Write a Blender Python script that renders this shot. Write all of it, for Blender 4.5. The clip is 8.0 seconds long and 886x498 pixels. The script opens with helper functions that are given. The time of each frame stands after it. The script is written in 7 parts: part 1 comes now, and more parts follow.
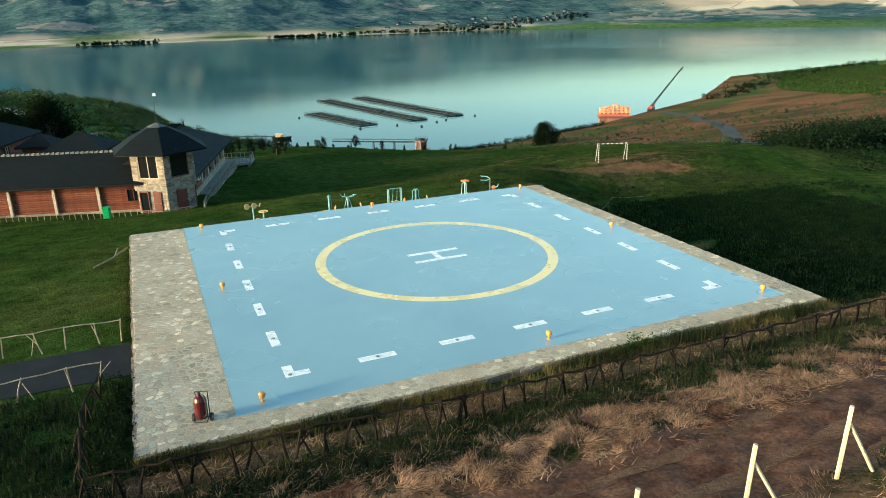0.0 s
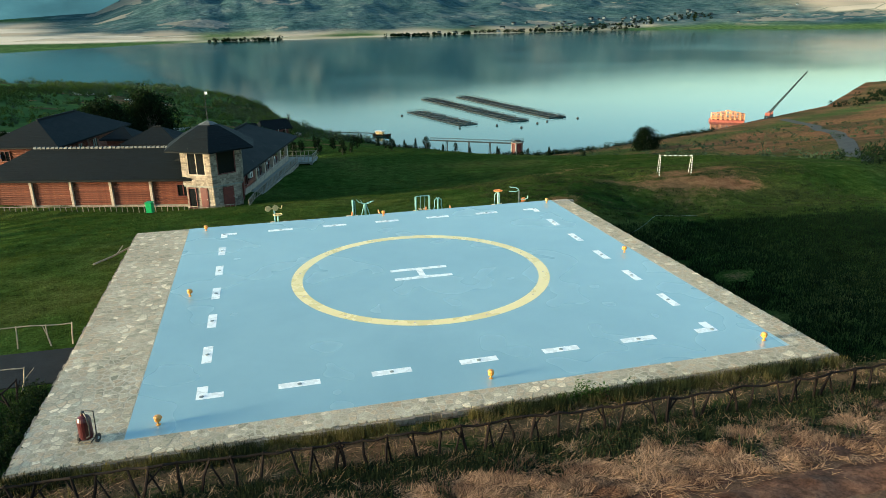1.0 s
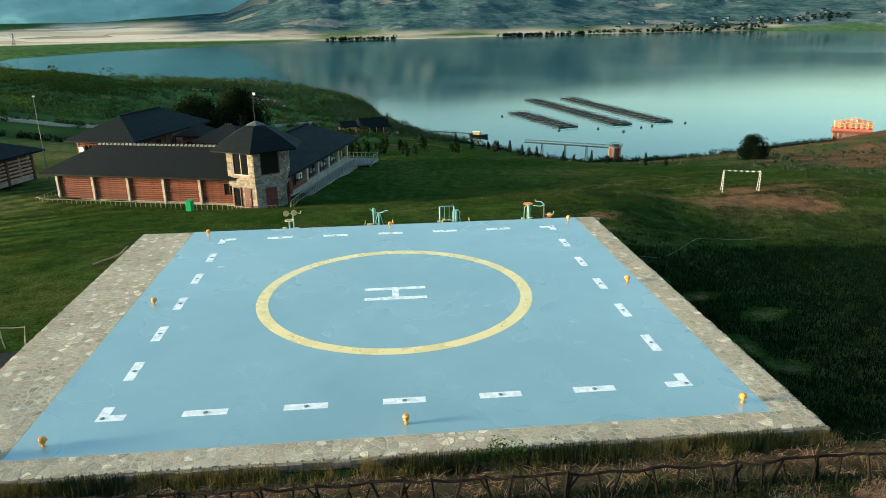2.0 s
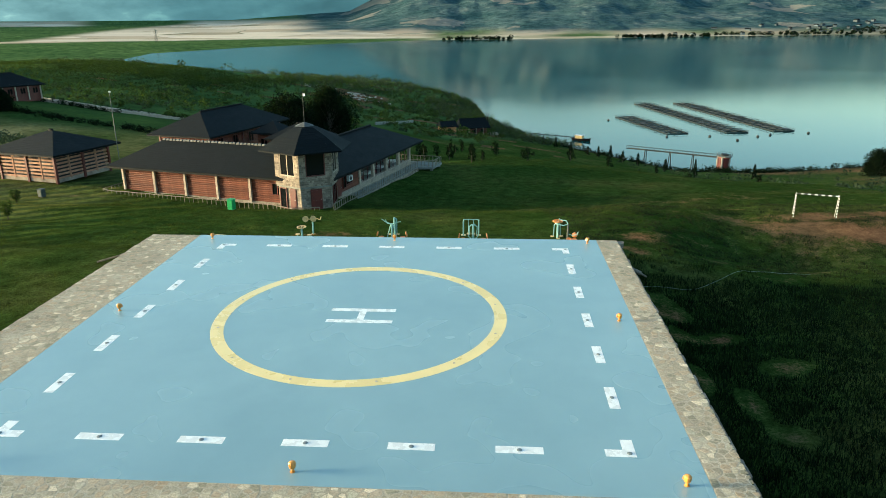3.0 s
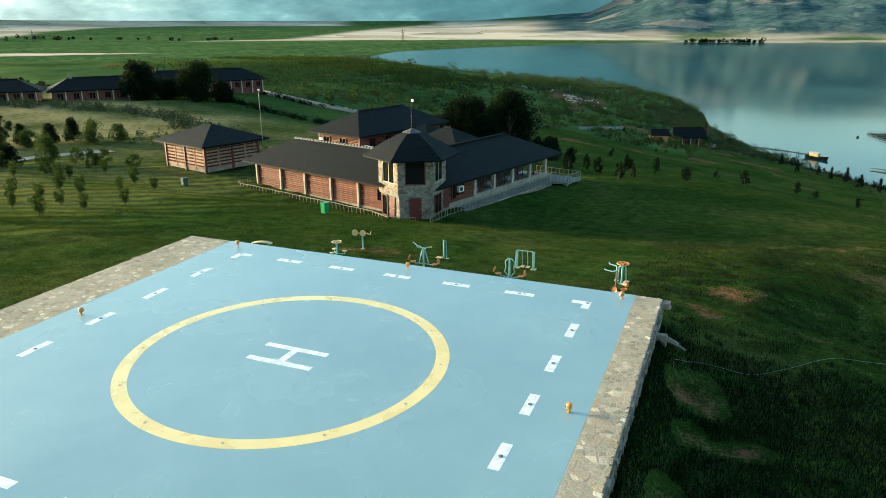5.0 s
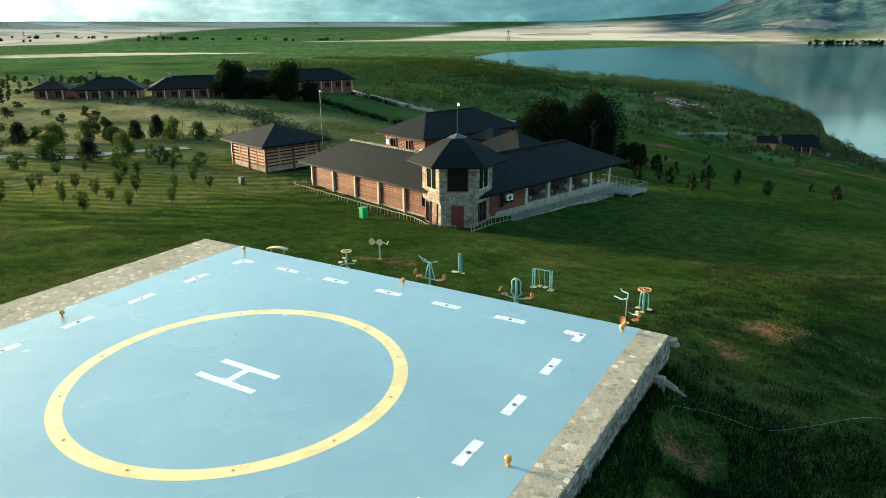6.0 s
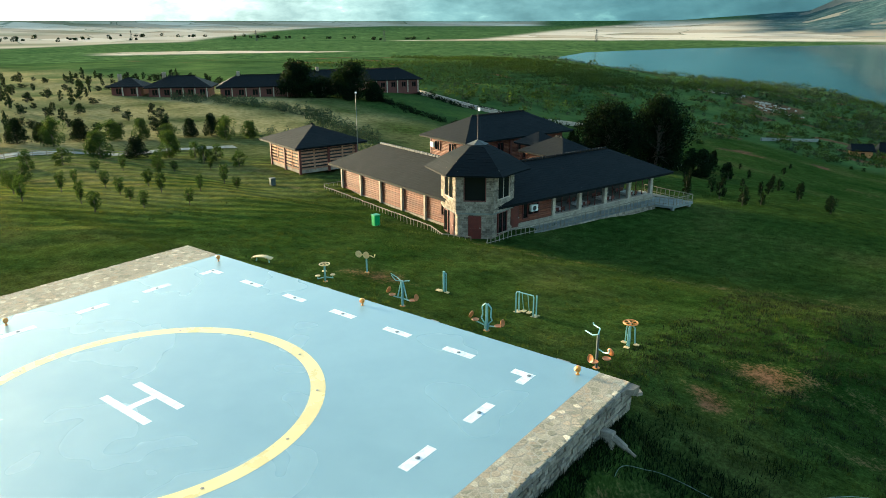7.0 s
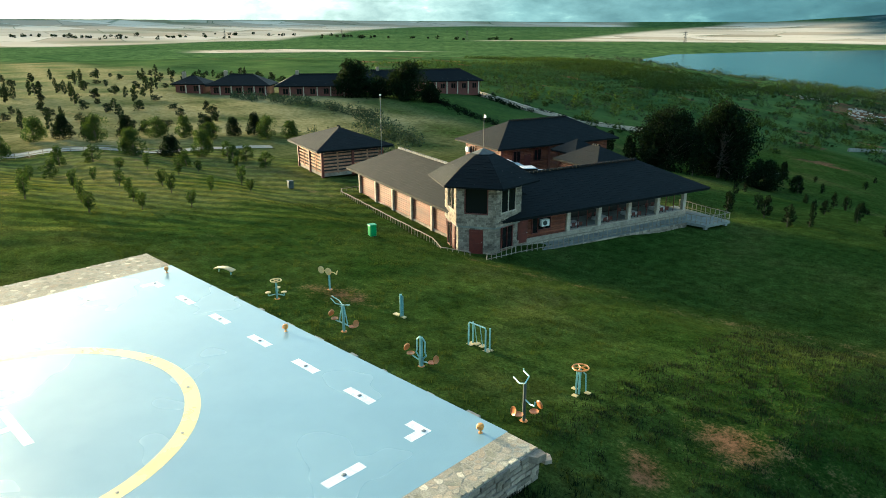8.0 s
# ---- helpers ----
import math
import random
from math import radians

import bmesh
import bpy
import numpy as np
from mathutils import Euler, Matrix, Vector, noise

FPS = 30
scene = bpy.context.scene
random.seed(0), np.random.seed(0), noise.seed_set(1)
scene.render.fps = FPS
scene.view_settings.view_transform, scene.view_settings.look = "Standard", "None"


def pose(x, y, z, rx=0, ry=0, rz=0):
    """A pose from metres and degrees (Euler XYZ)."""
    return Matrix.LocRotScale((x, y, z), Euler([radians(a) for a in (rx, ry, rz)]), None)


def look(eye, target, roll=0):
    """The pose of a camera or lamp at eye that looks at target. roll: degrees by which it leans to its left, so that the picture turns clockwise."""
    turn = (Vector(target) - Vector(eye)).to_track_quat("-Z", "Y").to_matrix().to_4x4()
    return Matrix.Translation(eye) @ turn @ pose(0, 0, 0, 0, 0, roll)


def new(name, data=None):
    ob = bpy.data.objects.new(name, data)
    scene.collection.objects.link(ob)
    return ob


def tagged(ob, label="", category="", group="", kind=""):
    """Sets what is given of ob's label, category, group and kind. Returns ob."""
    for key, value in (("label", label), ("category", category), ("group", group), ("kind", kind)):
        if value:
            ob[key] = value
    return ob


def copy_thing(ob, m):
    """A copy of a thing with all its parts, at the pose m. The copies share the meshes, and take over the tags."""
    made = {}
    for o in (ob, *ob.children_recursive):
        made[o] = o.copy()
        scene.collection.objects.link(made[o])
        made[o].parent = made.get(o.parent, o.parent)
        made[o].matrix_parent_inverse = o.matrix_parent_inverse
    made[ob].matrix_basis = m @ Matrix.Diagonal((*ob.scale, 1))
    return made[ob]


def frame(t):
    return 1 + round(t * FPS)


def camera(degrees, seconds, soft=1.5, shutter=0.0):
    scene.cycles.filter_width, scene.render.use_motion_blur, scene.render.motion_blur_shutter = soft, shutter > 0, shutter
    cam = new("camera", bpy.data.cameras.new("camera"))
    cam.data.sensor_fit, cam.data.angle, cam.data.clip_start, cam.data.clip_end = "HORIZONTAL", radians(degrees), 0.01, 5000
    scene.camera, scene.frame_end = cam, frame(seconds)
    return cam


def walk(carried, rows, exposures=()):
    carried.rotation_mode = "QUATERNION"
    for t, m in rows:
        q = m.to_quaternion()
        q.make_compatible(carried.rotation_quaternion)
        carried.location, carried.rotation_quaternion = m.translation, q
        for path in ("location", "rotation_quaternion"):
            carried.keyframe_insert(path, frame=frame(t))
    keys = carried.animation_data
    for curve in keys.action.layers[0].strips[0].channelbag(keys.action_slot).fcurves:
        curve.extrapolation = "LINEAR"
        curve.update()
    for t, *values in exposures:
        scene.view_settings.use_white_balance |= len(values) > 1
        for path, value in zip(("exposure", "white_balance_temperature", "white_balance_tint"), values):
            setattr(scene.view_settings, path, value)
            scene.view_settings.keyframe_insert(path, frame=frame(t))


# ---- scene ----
cam = camera(64.4, 8.0, soft=0.65)
PATH = [
    (0, (-13.981, -33.911, 12.489), (-13.241, -32.163, 11.861), -1.2),
    (0.5, (-10.663, -33.918, 12.544), (-10.061, -32.117, 11.915), -1.1),
    (1, (-7.183, -33.569, 12.559), (-6.723, -31.725, 11.934), -0.9),
    (2.5, (2.671, -30.771, 12.736), (2.692, -28.87, 12.115), -0.7),
    (3, (5.756, -29.286, 12.806), (5.626, -27.389, 12.187), -0.4),
    (3.5, (8.493, -27.694, 12.851), (8.218, -25.811, 12.233), -0.4),
    (4, (11.182, -25.812, 12.888), (10.753, -23.958, 12.275), -0.2),
    (4.5, (13.51, -23.859, 12.95), (12.935, -22.045, 12.334), -0.3),
    (5, (15.794, -21.622, 12.949), (15.068, -19.862, 12.335), -0.2),
    (5.2, (16.624, -20.687, 12.953), (15.839, -18.952, 12.34), -0.2),
    (6.5, (20.987, -14.308, 13.004), (19.915, -12.734, 12.393), -0.3),
    (7, (22.547, -11.243, 13.078), (21.384, -9.735, 12.466), -0.3),
    (7.5, (23.892, -7.951, 13.094), (22.645, -6.512, 12.481), -0.6),
    (8, (25.142, -4.247, 13.127), (23.815, -2.881, 12.516), -0.0),
]
walk(cam, [(t, look(eye, target, roll)) for t, eye, target, roll in PATH],
     exposures=[(0.0, 2.10, 5800, -9), (2.5, 2.08, 5900, -9), (4.5, 2.20, 5980, -9), (8.0, 2.42, 5980, -9)])

# ---- daylight: a low evening sun in the west, clear sky ----
SUN_AZ, SUN_EL = 184.0, 7.2          # degrees anticlockwise from +x, and above the horizon
world = bpy.data.worlds.new("evening_sky")
world.use_nodes = True
scene.world = world
wn = world.node_tree
sky = wn.nodes.new("ShaderNodeTexSky")
sky.sky_type, sky.sun_disc = "NISHITA", False
sky.sun_elevation, sky.sun_rotation = radians(SUN_EL), radians(90 - SUN_AZ)
sky.air_density, sky.dust_density, sky.ozone_density = 1.0, 1.8, 1.5
wn.nodes["Background"].inputs["Strength"].default_value = 0.125
wn.links.new(sky.outputs[0], wn.nodes["Background"].inputs[0])
sun = new("sun", bpy.data.lights.new("sun", "SUN"))
sun.data.energy, sun.data.angle, sun.data.color = 4.2, radians(14.0), (1.0, 0.72, 0.46)
sd = Vector((math.cos(radians(SUN_AZ)) * math.cos(radians(SUN_EL)), math.sin(radians(SUN_AZ)) * math.cos(radians(SUN_EL)), math.sin(radians(SUN_EL))))
sun.matrix_world = look(sd * 60, (0, 0, 0))


# ---- materials ----
def nodes_of(name):
    m = bpy.data.materials.new(name)
    m.use_nodes = True
    return m, m.node_tree.nodes, m.node_tree.links, m.node_tree.nodes["Principled BSDF"]


def ramp_of(nd, lk, src, stops):
    r = nd.new("ShaderNodeValToRGB")
    e = r.color_ramp.elements
    while len(e) < len(stops):
        e.new(0.5)
    for el, (p, c) in zip(e, stops):
        el.position, el.color = p, (*c, 1)
    lk.new(src, r.inputs[0])
    return r.outputs[0]


def noise_of(nd, lk, co, scale, detail=5.0, rough=0.6):
    n = nd.new("ShaderNodeTexNoise")
    n.inputs["Scale"].default_value, n.inputs["Detail"].default_value, n.inputs["Roughness"].default_value = scale, detail, rough
    lk.new(co, n.inputs["Vector"])
    return n.outputs[0]


def mix_of(nd, lk, kind, fac, a, b):
    m = nd.new("ShaderNodeMix")
    m.data_type, m.blend_type = "RGBA", kind
    for sock, v in ((m.inputs[0], fac), (m.inputs[6], a), (m.inputs[7], b)):
        if isinstance(v, (int, float)):
            sock.default_value = v
        elif isinstance(v, tuple):
            sock.default_value = (*v, 1)
        else:
            lk.new(v, sock)
    return m.outputs[2]


def mat(name, dark, light, scale=3.0, rough=0.8, bump=0.15, fine=30.0, metal=0.0, blotch=0.35, vary=0.0, island=0.0, gloss=0.5, thin=0.0):
    """Two-scale surface: broad blotches from dark to light, fine grain, bump; vary: by object; island: by loose piece."""
    m, nd, lk, p = nodes_of(name)
    co = nd.new("ShaderNodeTexCoord").outputs["Object"]
    broad = noise_of(nd, lk, co, scale)
    grain = noise_of(nd, lk, co, fine, 4.0, 0.65)
    c = ramp_of(nd, lk, broad, [(0.32, dark), (0.68, light)])
    g = ramp_of(nd, lk, grain, [(0.3, (1 - blotch,) * 3), (0.7, (1 + blotch * 0.35,) * 3)])
    c = mix_of(nd, lk, "MULTIPLY", 1.0, c, g)
    for amount, src in ((vary, "o"), (island, "i")):
        if amount:
            r = nd.new("ShaderNodeObjectInfo").outputs["Random"] if src == "o" else nd.new("ShaderNodeNewGeometry").outputs["Random Per Island"]
            v = ramp_of(nd, lk, r, [(0.0, (1 - amount,) * 3), (1.0, (1 + amount * 0.5,) * 3)])
            c = mix_of(nd, lk, "MULTIPLY", 1.0, c, v)
    lk.new(c, p.inputs["Base Color"])
    rr = nd.new("ShaderNodeMapRange")
    rr.inputs[3].default_value, rr.inputs[4].default_value = max(0.03, rough - 0.12), min(1.0, rough + 0.12)
    lk.new(broad, rr.inputs[0])
    lk.new(rr.outputs[0], p.inputs["Roughness"])
    p.inputs["Metallic"].default_value = metal
    p.inputs["Specular IOR Level"].default_value = gloss
    if bump:
        b = nd.new("ShaderNodeBump")
        b.inputs["Strength"].default_value, b.inputs["Distance"].default_value = bump, 0.02
        lk.new(grain, b.inputs["Height"])
        lk.new(b.outputs[0], p.inputs["Normal"])
    if thin:
        t = nd.new("ShaderNodeBsdfTranslucent")
        lk.new(mix_of(nd, lk, "MULTIPLY", 1.0, c, (1.5, 1.35, 0.6)), t.inputs["Color"])
        ms = nd.new("ShaderNodeMixShader")
        ms.inputs[0].default_value = thin
        lk.new(p.outputs[0], ms.inputs[1])
        lk.new(t.outputs[0], ms.inputs[2])
        lk.new(ms.outputs[0], nd["Material Output"].inputs["Surface"])
    return m


M = {}
M["log"] = mat("log_siding", (0.130, 0.035, 0.019), (0.205, 0.068, 0.038), 2.0, 0.6, 0.2, 18, vary=0.35, gloss=0.2)
M["redwood"] = mat("red_stained_wood", (0.075, 0.011, 0.008), (0.13, 0.021, 0.014), 2.0, 0.5, 0.1, 25)
M["post"] = mat("pale_stone_post", (0.34, 0.275, 0.215), (0.52, 0.43, 0.345), 3.0, 0.8, 0.3, 25)
M["slate"] = mat("dark_roof_shingle", (0.0014, 0.0038, 0.0052), (0.0034, 0.0070, 0.0090), 0.7, 0.72, 0.9, 6, blotch=0.55, island=0.25, gloss=0.13)
M["ridge"] = mat("ridge_cap", (0.05, 0.057, 0.058), (0.105, 0.112, 0.11), 3.0, 0.7, 0.2, vary=0.4)
M["stonewall"] = mat("stone_masonry", (0.20, 0.165, 0.13), (0.36, 0.30, 0.24), 1.2, 0.85, 0.6, 9, island=0.45, gloss=0.15)
M["paver"] = mat("rubble_paving_stone", (0.33, 0.285, 0.215), (0.51, 0.445, 0.35), 0.35, 0.9, 0.5, 14, blotch=0.45, gloss=0.15)
M["paver_bits"] = mat("rubble_paving_rest", (0.33, 0.285, 0.215), (0.51, 0.445, 0.35), 0.35, 0.9, 0.5, 14, blotch=0.45, gloss=0.15)
for key, src in (("paver", "o"), ("paver_bits", "i")):
    nt = M[key].node_tree
    pr = nt.nodes["Principled BSDF"]
    old = pr.inputs["Base Color"].links[0].from_socket
    rnd = nt.nodes.new("ShaderNodeObjectInfo").outputs["Random"] if src == "o" else nt.nodes.new("ShaderNodeNewGeometry").outputs["Random Per Island"]
    tone = ramp_of(nt.nodes, nt.links, rnd, [(0.0, (0.68, 0.72, 0.66)), (0.3, (0.95, 0.94, 0.90)), (0.55, (1.08, 0.97, 0.86)), (0.78, (0.95, 1.0, 0.97)), (0.90, (1.25, 1.25, 1.18)), (1.0, (1.75, 1.72, 1.62))])
    nt.links.new(mix_of(nt.nodes, nt.links, "MULTIPLY", 1.0, old, tone), pr.inputs["Base Color"])
M["mortar"] = mat("grey_mortar", (0.33, 0.29, 0.215), (0.52, 0.46, 0.36), 0.4, 0.95, 0.7, 20, blotch=0.5, gloss=0.1)
M["concrete"] = mat("concrete", (0.16, 0.165, 0.15), (0.27, 0.275, 0.25), 1.0, 0.9, 0.3, 25, gloss=0.2)
M["asphalt"] = mat("asphalt", (0.011, 0.013, 0.016), (0.02, 0.023, 0.027), 1.0, 0.9, 0.4, 60, gloss=0.1)
# near-black colour standing in for unlit indoor shade
M["dark"] = mat("interior_shade_colour", (0.008, 0.008, 0.009), (0.015, 0.014, 0.014), 2.0, 0.7, 0.0)
M["yellow"] = mat("yellow_lamp_paint", (0.50, 0.20, 0.03), (0.68, 0.32, 0.06), 8.0, 0.4, 0.05)
M["teal"] = mat("teal_powder_coat", (0.15, 0.33, 0.33), (0.25, 0.45, 0.45), 6.0, 0.4, 0.05)
M["orange"] = mat("orange_plastic", (0.50, 0.16, 0.03), (0.70, 0.28, 0.06), 6.0, 0.45, 0.05)
M["cream"] = mat("cream_plastic", (0.58, 0.40, 0.17), (0.74, 0.54, 0.26), 6.0, 0.45, 0.05)
M["steel"] = mat("galvanised_steel", (0.40, 0.42, 0.42), (0.55, 0.57, 0.57), 6.0, 0.4, 0.05, metal=0.7)
M["white"] = mat("white_paint", (0.66, 0.66, 0.64), (0.82, 0.82, 0.80), 3.0, 0.5, 0.08)
M["black"] = mat("black_rubber", (0.012, 0.012, 0.012), (0.025, 0.025, 0.025), 6.0, 0.6, 0.1)
M["red"] = mat("red_enamel", (0.038, 0.003, 0.004), (0.070, 0.006, 0.007), 4.0, 0.35, 0.03)
M["twig"] = mat("weathered_branch", (0.009, 0.0065, 0.0055), (0.022, 0.015, 0.012), 3.0, 0.9, 0.5, 30, vary=0.4, gloss=0.1)
M["bleached"] = mat("bleached_branch", (0.20, 0.165, 0.12), (0.34, 0.285, 0.215), 3.0, 0.9, 0.4, 30, vary=0.3)
M["lath"] = mat("pale_sawn_timber", (0.48, 0.38, 0.24), (0.68, 0.58, 0.40), 3.0, 0.8, 0.2, 25, vary=0.2)
M["bark"] = mat("bark", (0.04, 0.03, 0.022), (0.09, 0.07, 0.05), 4.0, 0.95, 0.5, 20)
M["leaf"] = mat("green_foliage", (0.018, 0.044, 0.011), (0.060, 0.098, 0.028), 1.5, 0.8, 0.0, 12, island=0.55, vary=0.25, gloss=0.08, thin=0.45)
M["leaf_dark"] = mat("dark_foliage", (0.004, 0.011, 0.005), (0.013, 0.026, 0.010), 1.0, 0.8, 0.0, 9, island=0.5, vary=0.3, gloss=0.06, thin=0.35)
M["leaf_grey"] = mat("grey_green_foliage", (0.024, 0.046, 0.024), (0.066, 0.094, 0.050), 1.0, 0.8, 0.0, 9, island=0.5, vary=0.3, gloss=0.06, thin=0.12)
M["greenbin"] = mat("green_plastic", (0.01, 0.22, 0.06), (0.02, 0.32, 0.09), 4.0, 0.4, 0.03)
M["carpaint"] = mat("white_car_paint", (0.70, 0.72, 0.73), (0.80, 0.82, 0.83), 2.0, 0.25, 0.0)
M["net"] = mat("dark_net_and_pipe", (0.008, 0.014, 0.014), (0.024, 0.034, 0.034), 1.0, 0.7, 0.2)
M["rust"] = mat("rust_red_paint", (0.30, 0.06, 0.04), (0.42, 0.12, 0.08), 1.0, 0.7, 0.1)
M["bargeorange"] = mat("orange_barge_paint", (0.55, 0.22, 0.10), (0.75, 0.36, 0.20), 1.0, 0.7, 0.1)
M["lens"] = mat("dull_lens_metal", (0.10, 0.12, 0.13), (0.2, 0.23, 0.24), 8.0, 0.4, 0.0)
M["seat"] = mat("brown_orange_seat", (0.34, 0.11, 0.03), (0.50, 0.19, 0.06), 6.0, 0.45, 0.05)
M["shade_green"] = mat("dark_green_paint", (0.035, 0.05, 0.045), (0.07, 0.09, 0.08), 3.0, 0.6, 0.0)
M["hose"] = mat("pale_garden_hose", (0.12, 0.17, 0.14), (0.24, 0.30, 0.26), 3.0, 0.6, 0.0)
M["straw"] = mat("dry_straw", (0.11, 0.052, 0.032), (0.54, 0.34, 0.21), 0.9, 0.9, 0.0, 6, island=0.75, gloss=0.05, thin=0.3)
M["weed"] = mat("green_weeds", (0.008, 0.016, 0.007), (0.034, 0.042, 0.017), 0.6, 0.85, 0.0, 6, island=0.5, gloss=0.05)
M["turf"] = mat("turf_blades", (0.017, 0.041, 0.010), (0.058, 0.080, 0.024), 0.25, 0.85, 0.0, 3.0, island=0.5, gloss=0.03, thin=0.4)
# brighter, yellower copy of the turf, with low sunlight put into its colour
M["turf_sunlit"] = mat("sunlit_turf_colour", (0.045, 0.066, 0.012), (0.135, 0.120, 0.032), 0.2, 0.85, 0.0, 3.0, island=0.5, gloss=0.03, thin=0.5)
M["drygrass"] = mat("olive_dry_grass", (0.045, 0.050, 0.018), (0.19, 0.155, 0.072), 0.7, 0.9, 0.0, 5, island=0.6, gloss=0.04, thin=0.35)
M["earth"] = mat("red_brown_earth", (0.055, 0.026, 0.017), (0.165, 0.090, 0.060), 1.1, 0.95, 0.9, 9, blotch=0.6, gloss=0.03)
M["shedlath"] = mat("red_brown_sawn_slat", (0.34, 0.17, 0.11), (0.52, 0.31, 0.21), 3.0, 0.8, 0.2, 25, vary=0.25, gloss=0.15)
M["polegrey"] = mat("dull_grey_paint", (0.06, 0.072, 0.068), (0.11, 0.122, 0.116), 3.0, 0.6, 0.0)
M["oldroad"] = mat("worn_grey_road", (0.035, 0.038, 0.040), (0.062, 0.064, 0.063), 0.3, 0.9, 0.2, 8, gloss=0.1)
M["plaster"] = mat("pale_plaster", (0.30, 0.27, 0.23), (0.42, 0.38, 0.33), 0.6, 0.9, 0.2, 10)
M["village"] = mat("dull_far_plaster", (0.05, 0.07, 0.085), (0.09, 0.12, 0.14), 0.2, 0.9, 0.0, 2, vary=0.5)
# orange wall, its colour raised to stand for low sun that the terrain blocks
M["clay"] = mat("sun_brightened_orange_wall", (0.50, 0.19, 0.07), (0.66, 0.30, 0.13), 0.6, 0.9, 0.2, 10)

# blue pad coating, faded and a little glossy, with dusty drifts
m, nd, lk, p = nodes_of("blue_pad_coating")
co = nd.new("ShaderNodeTexCoord").outputs["Object"]
b1 = noise_of(nd, lk, co, 0.12, 4)
b2 = noise_of(nd, lk, co, 0.9, 6, 0.7)
b3 = noise_of(nd, lk, co, 40, 3)
c = ramp_of(nd, lk, b1, [(0.15, (0.165, 0.27, 0.31)), (0.85, (0.255, 0.38, 0.415))])
c = mix_of(nd, lk, "MULTIPLY", 1.0, c, ramp_of(nd, lk, b2, [(0.05, (0.93,) * 3), (0.95, (1.06,) * 3)]))
c = mix_of(nd, lk, "MULTIPLY", 1.0, c, ramp_of(nd, lk, b3, [(0.3, (0.94,) * 3), (0.7, (1.04,) * 3)]))
p.inputs["Specular IOR Level"].default_value = 1.0
lk.new(c, p.inputs["Base Color"])
lk.new(ramp_of(nd, lk, noise_of(nd, lk, co, 0.22, 2), [(0.10, (0.15,) * 3), (0.90, (0.36,) * 3)]), p.inputs["Roughness"])
bp = nd.new("ShaderNodeBump")
bp.inputs["Strength"].default_value, bp.inputs["Distance"].default_value = 0.15, 0.004
lk.new(b3, bp.inputs["Height"])
lk.new(bp.outputs[0], p.inputs["Normal"])
M["pad"] = m
M["mark_white"] = mat("white_marking_paint", (0.68, 0.69, 0.68), (0.82, 0.83, 0.82), 2.5, 0.28, 0.1, 40, blotch=0.15, gloss=0.9)
M["mark_yellow"] = mat("yellow_marking_paint", (0.72, 0.55, 0.20), (0.82, 0.66, 0.28), 0.5, 0.28, 0.1, 40, blotch=0.1, gloss=0.9)

# distance: ranges whose evening haze is painted as emission, brighter towards the sun
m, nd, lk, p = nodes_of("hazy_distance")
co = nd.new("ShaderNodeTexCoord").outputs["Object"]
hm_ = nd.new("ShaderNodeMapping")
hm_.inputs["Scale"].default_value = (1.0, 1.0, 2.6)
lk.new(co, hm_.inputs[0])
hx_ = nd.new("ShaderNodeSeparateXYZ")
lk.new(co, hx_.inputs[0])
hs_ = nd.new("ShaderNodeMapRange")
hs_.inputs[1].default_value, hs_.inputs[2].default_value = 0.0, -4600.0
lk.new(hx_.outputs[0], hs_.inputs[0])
# emission colour by x: dark teal in the north, sun-glow white in the west
sun_haze_ = ramp_of(nd, lk, hs_.outputs[0], [(0.1, (0.013, 0.034, 0.040)), (0.40, (0.030, 0.062, 0.070)), (0.62, (0.082, 0.128, 0.130)), (0.78, (0.19, 0.215, 0.20)), (0.90, (0.34, 0.335, 0.285)), (0.97, (0.58, 0.50, 0.38))])
hz_ = mix_of(nd, lk, "MULTIPLY", 1.0, sun_haze_, ramp_of(nd, lk, noise_of(nd, lk, hm_.outputs[0], 0.0035, 7, 0.66), [(0.34, (0.62, 0.66, 0.68)), (0.52, (0.95, 0.96, 0.97)), (0.60, (1.15, 1.12, 1.10)), (0.68, (1.8, 1.65, 1.5))]))
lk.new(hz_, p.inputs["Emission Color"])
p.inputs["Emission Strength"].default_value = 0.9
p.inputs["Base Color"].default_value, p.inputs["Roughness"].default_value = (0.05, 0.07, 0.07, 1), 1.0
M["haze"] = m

# turbid lake water
m, nd, lk, p = nodes_of("lake_water")
co = nd.new("ShaderNodeTexCoord").outputs["Object"]
w1 = noise_of(nd, lk, co, 0.004, 4)
w2 = noise_of(nd, lk, co, 0.8, 3)
lk.new(ramp_of(nd, lk, w1, [(0.35, (0.002, 0.040, 0.045)), (0.65, (0.004, 0.057, 0.062))]), p.inputs["Base Color"])
lk.new(ramp_of(nd, lk, w1, [(0.35, (0.075,) * 3), (0.7, (0.12,) * 3)]), p.inputs["Roughness"])
p.inputs["IOR"].default_value = 1.33
p.inputs["Specular IOR Level"].default_value = 0.37
p.inputs["Specular Tint"].default_value = (0.50, 0.90, 0.88, 1)
bp = nd.new("ShaderNodeBump")
bp.inputs["Strength"].default_value, bp.inputs["Distance"].default_value = 0.02, 0.05
lk.new(w2, bp.inputs["Height"])
lk.new(bp.outputs[0], p.inputs["Normal"])
M["water"] = m

m, nd, lk, p = nodes_of("window_glass")
p.inputs["Base Color"].default_value, p.inputs["Roughness"].default_value = (0.008, 0.009, 0.010, 1), 0.06
p.inputs["Specular IOR Level"].default_value = 0.3
M["glass"] = m

# the ground: lawn, dry patches, bare earth, far fields and hills, by masks on the sheet
m, nd, lk, p = nodes_of("ground_cover")
co = nd.new("ShaderNodeTexCoord").outputs["Object"]


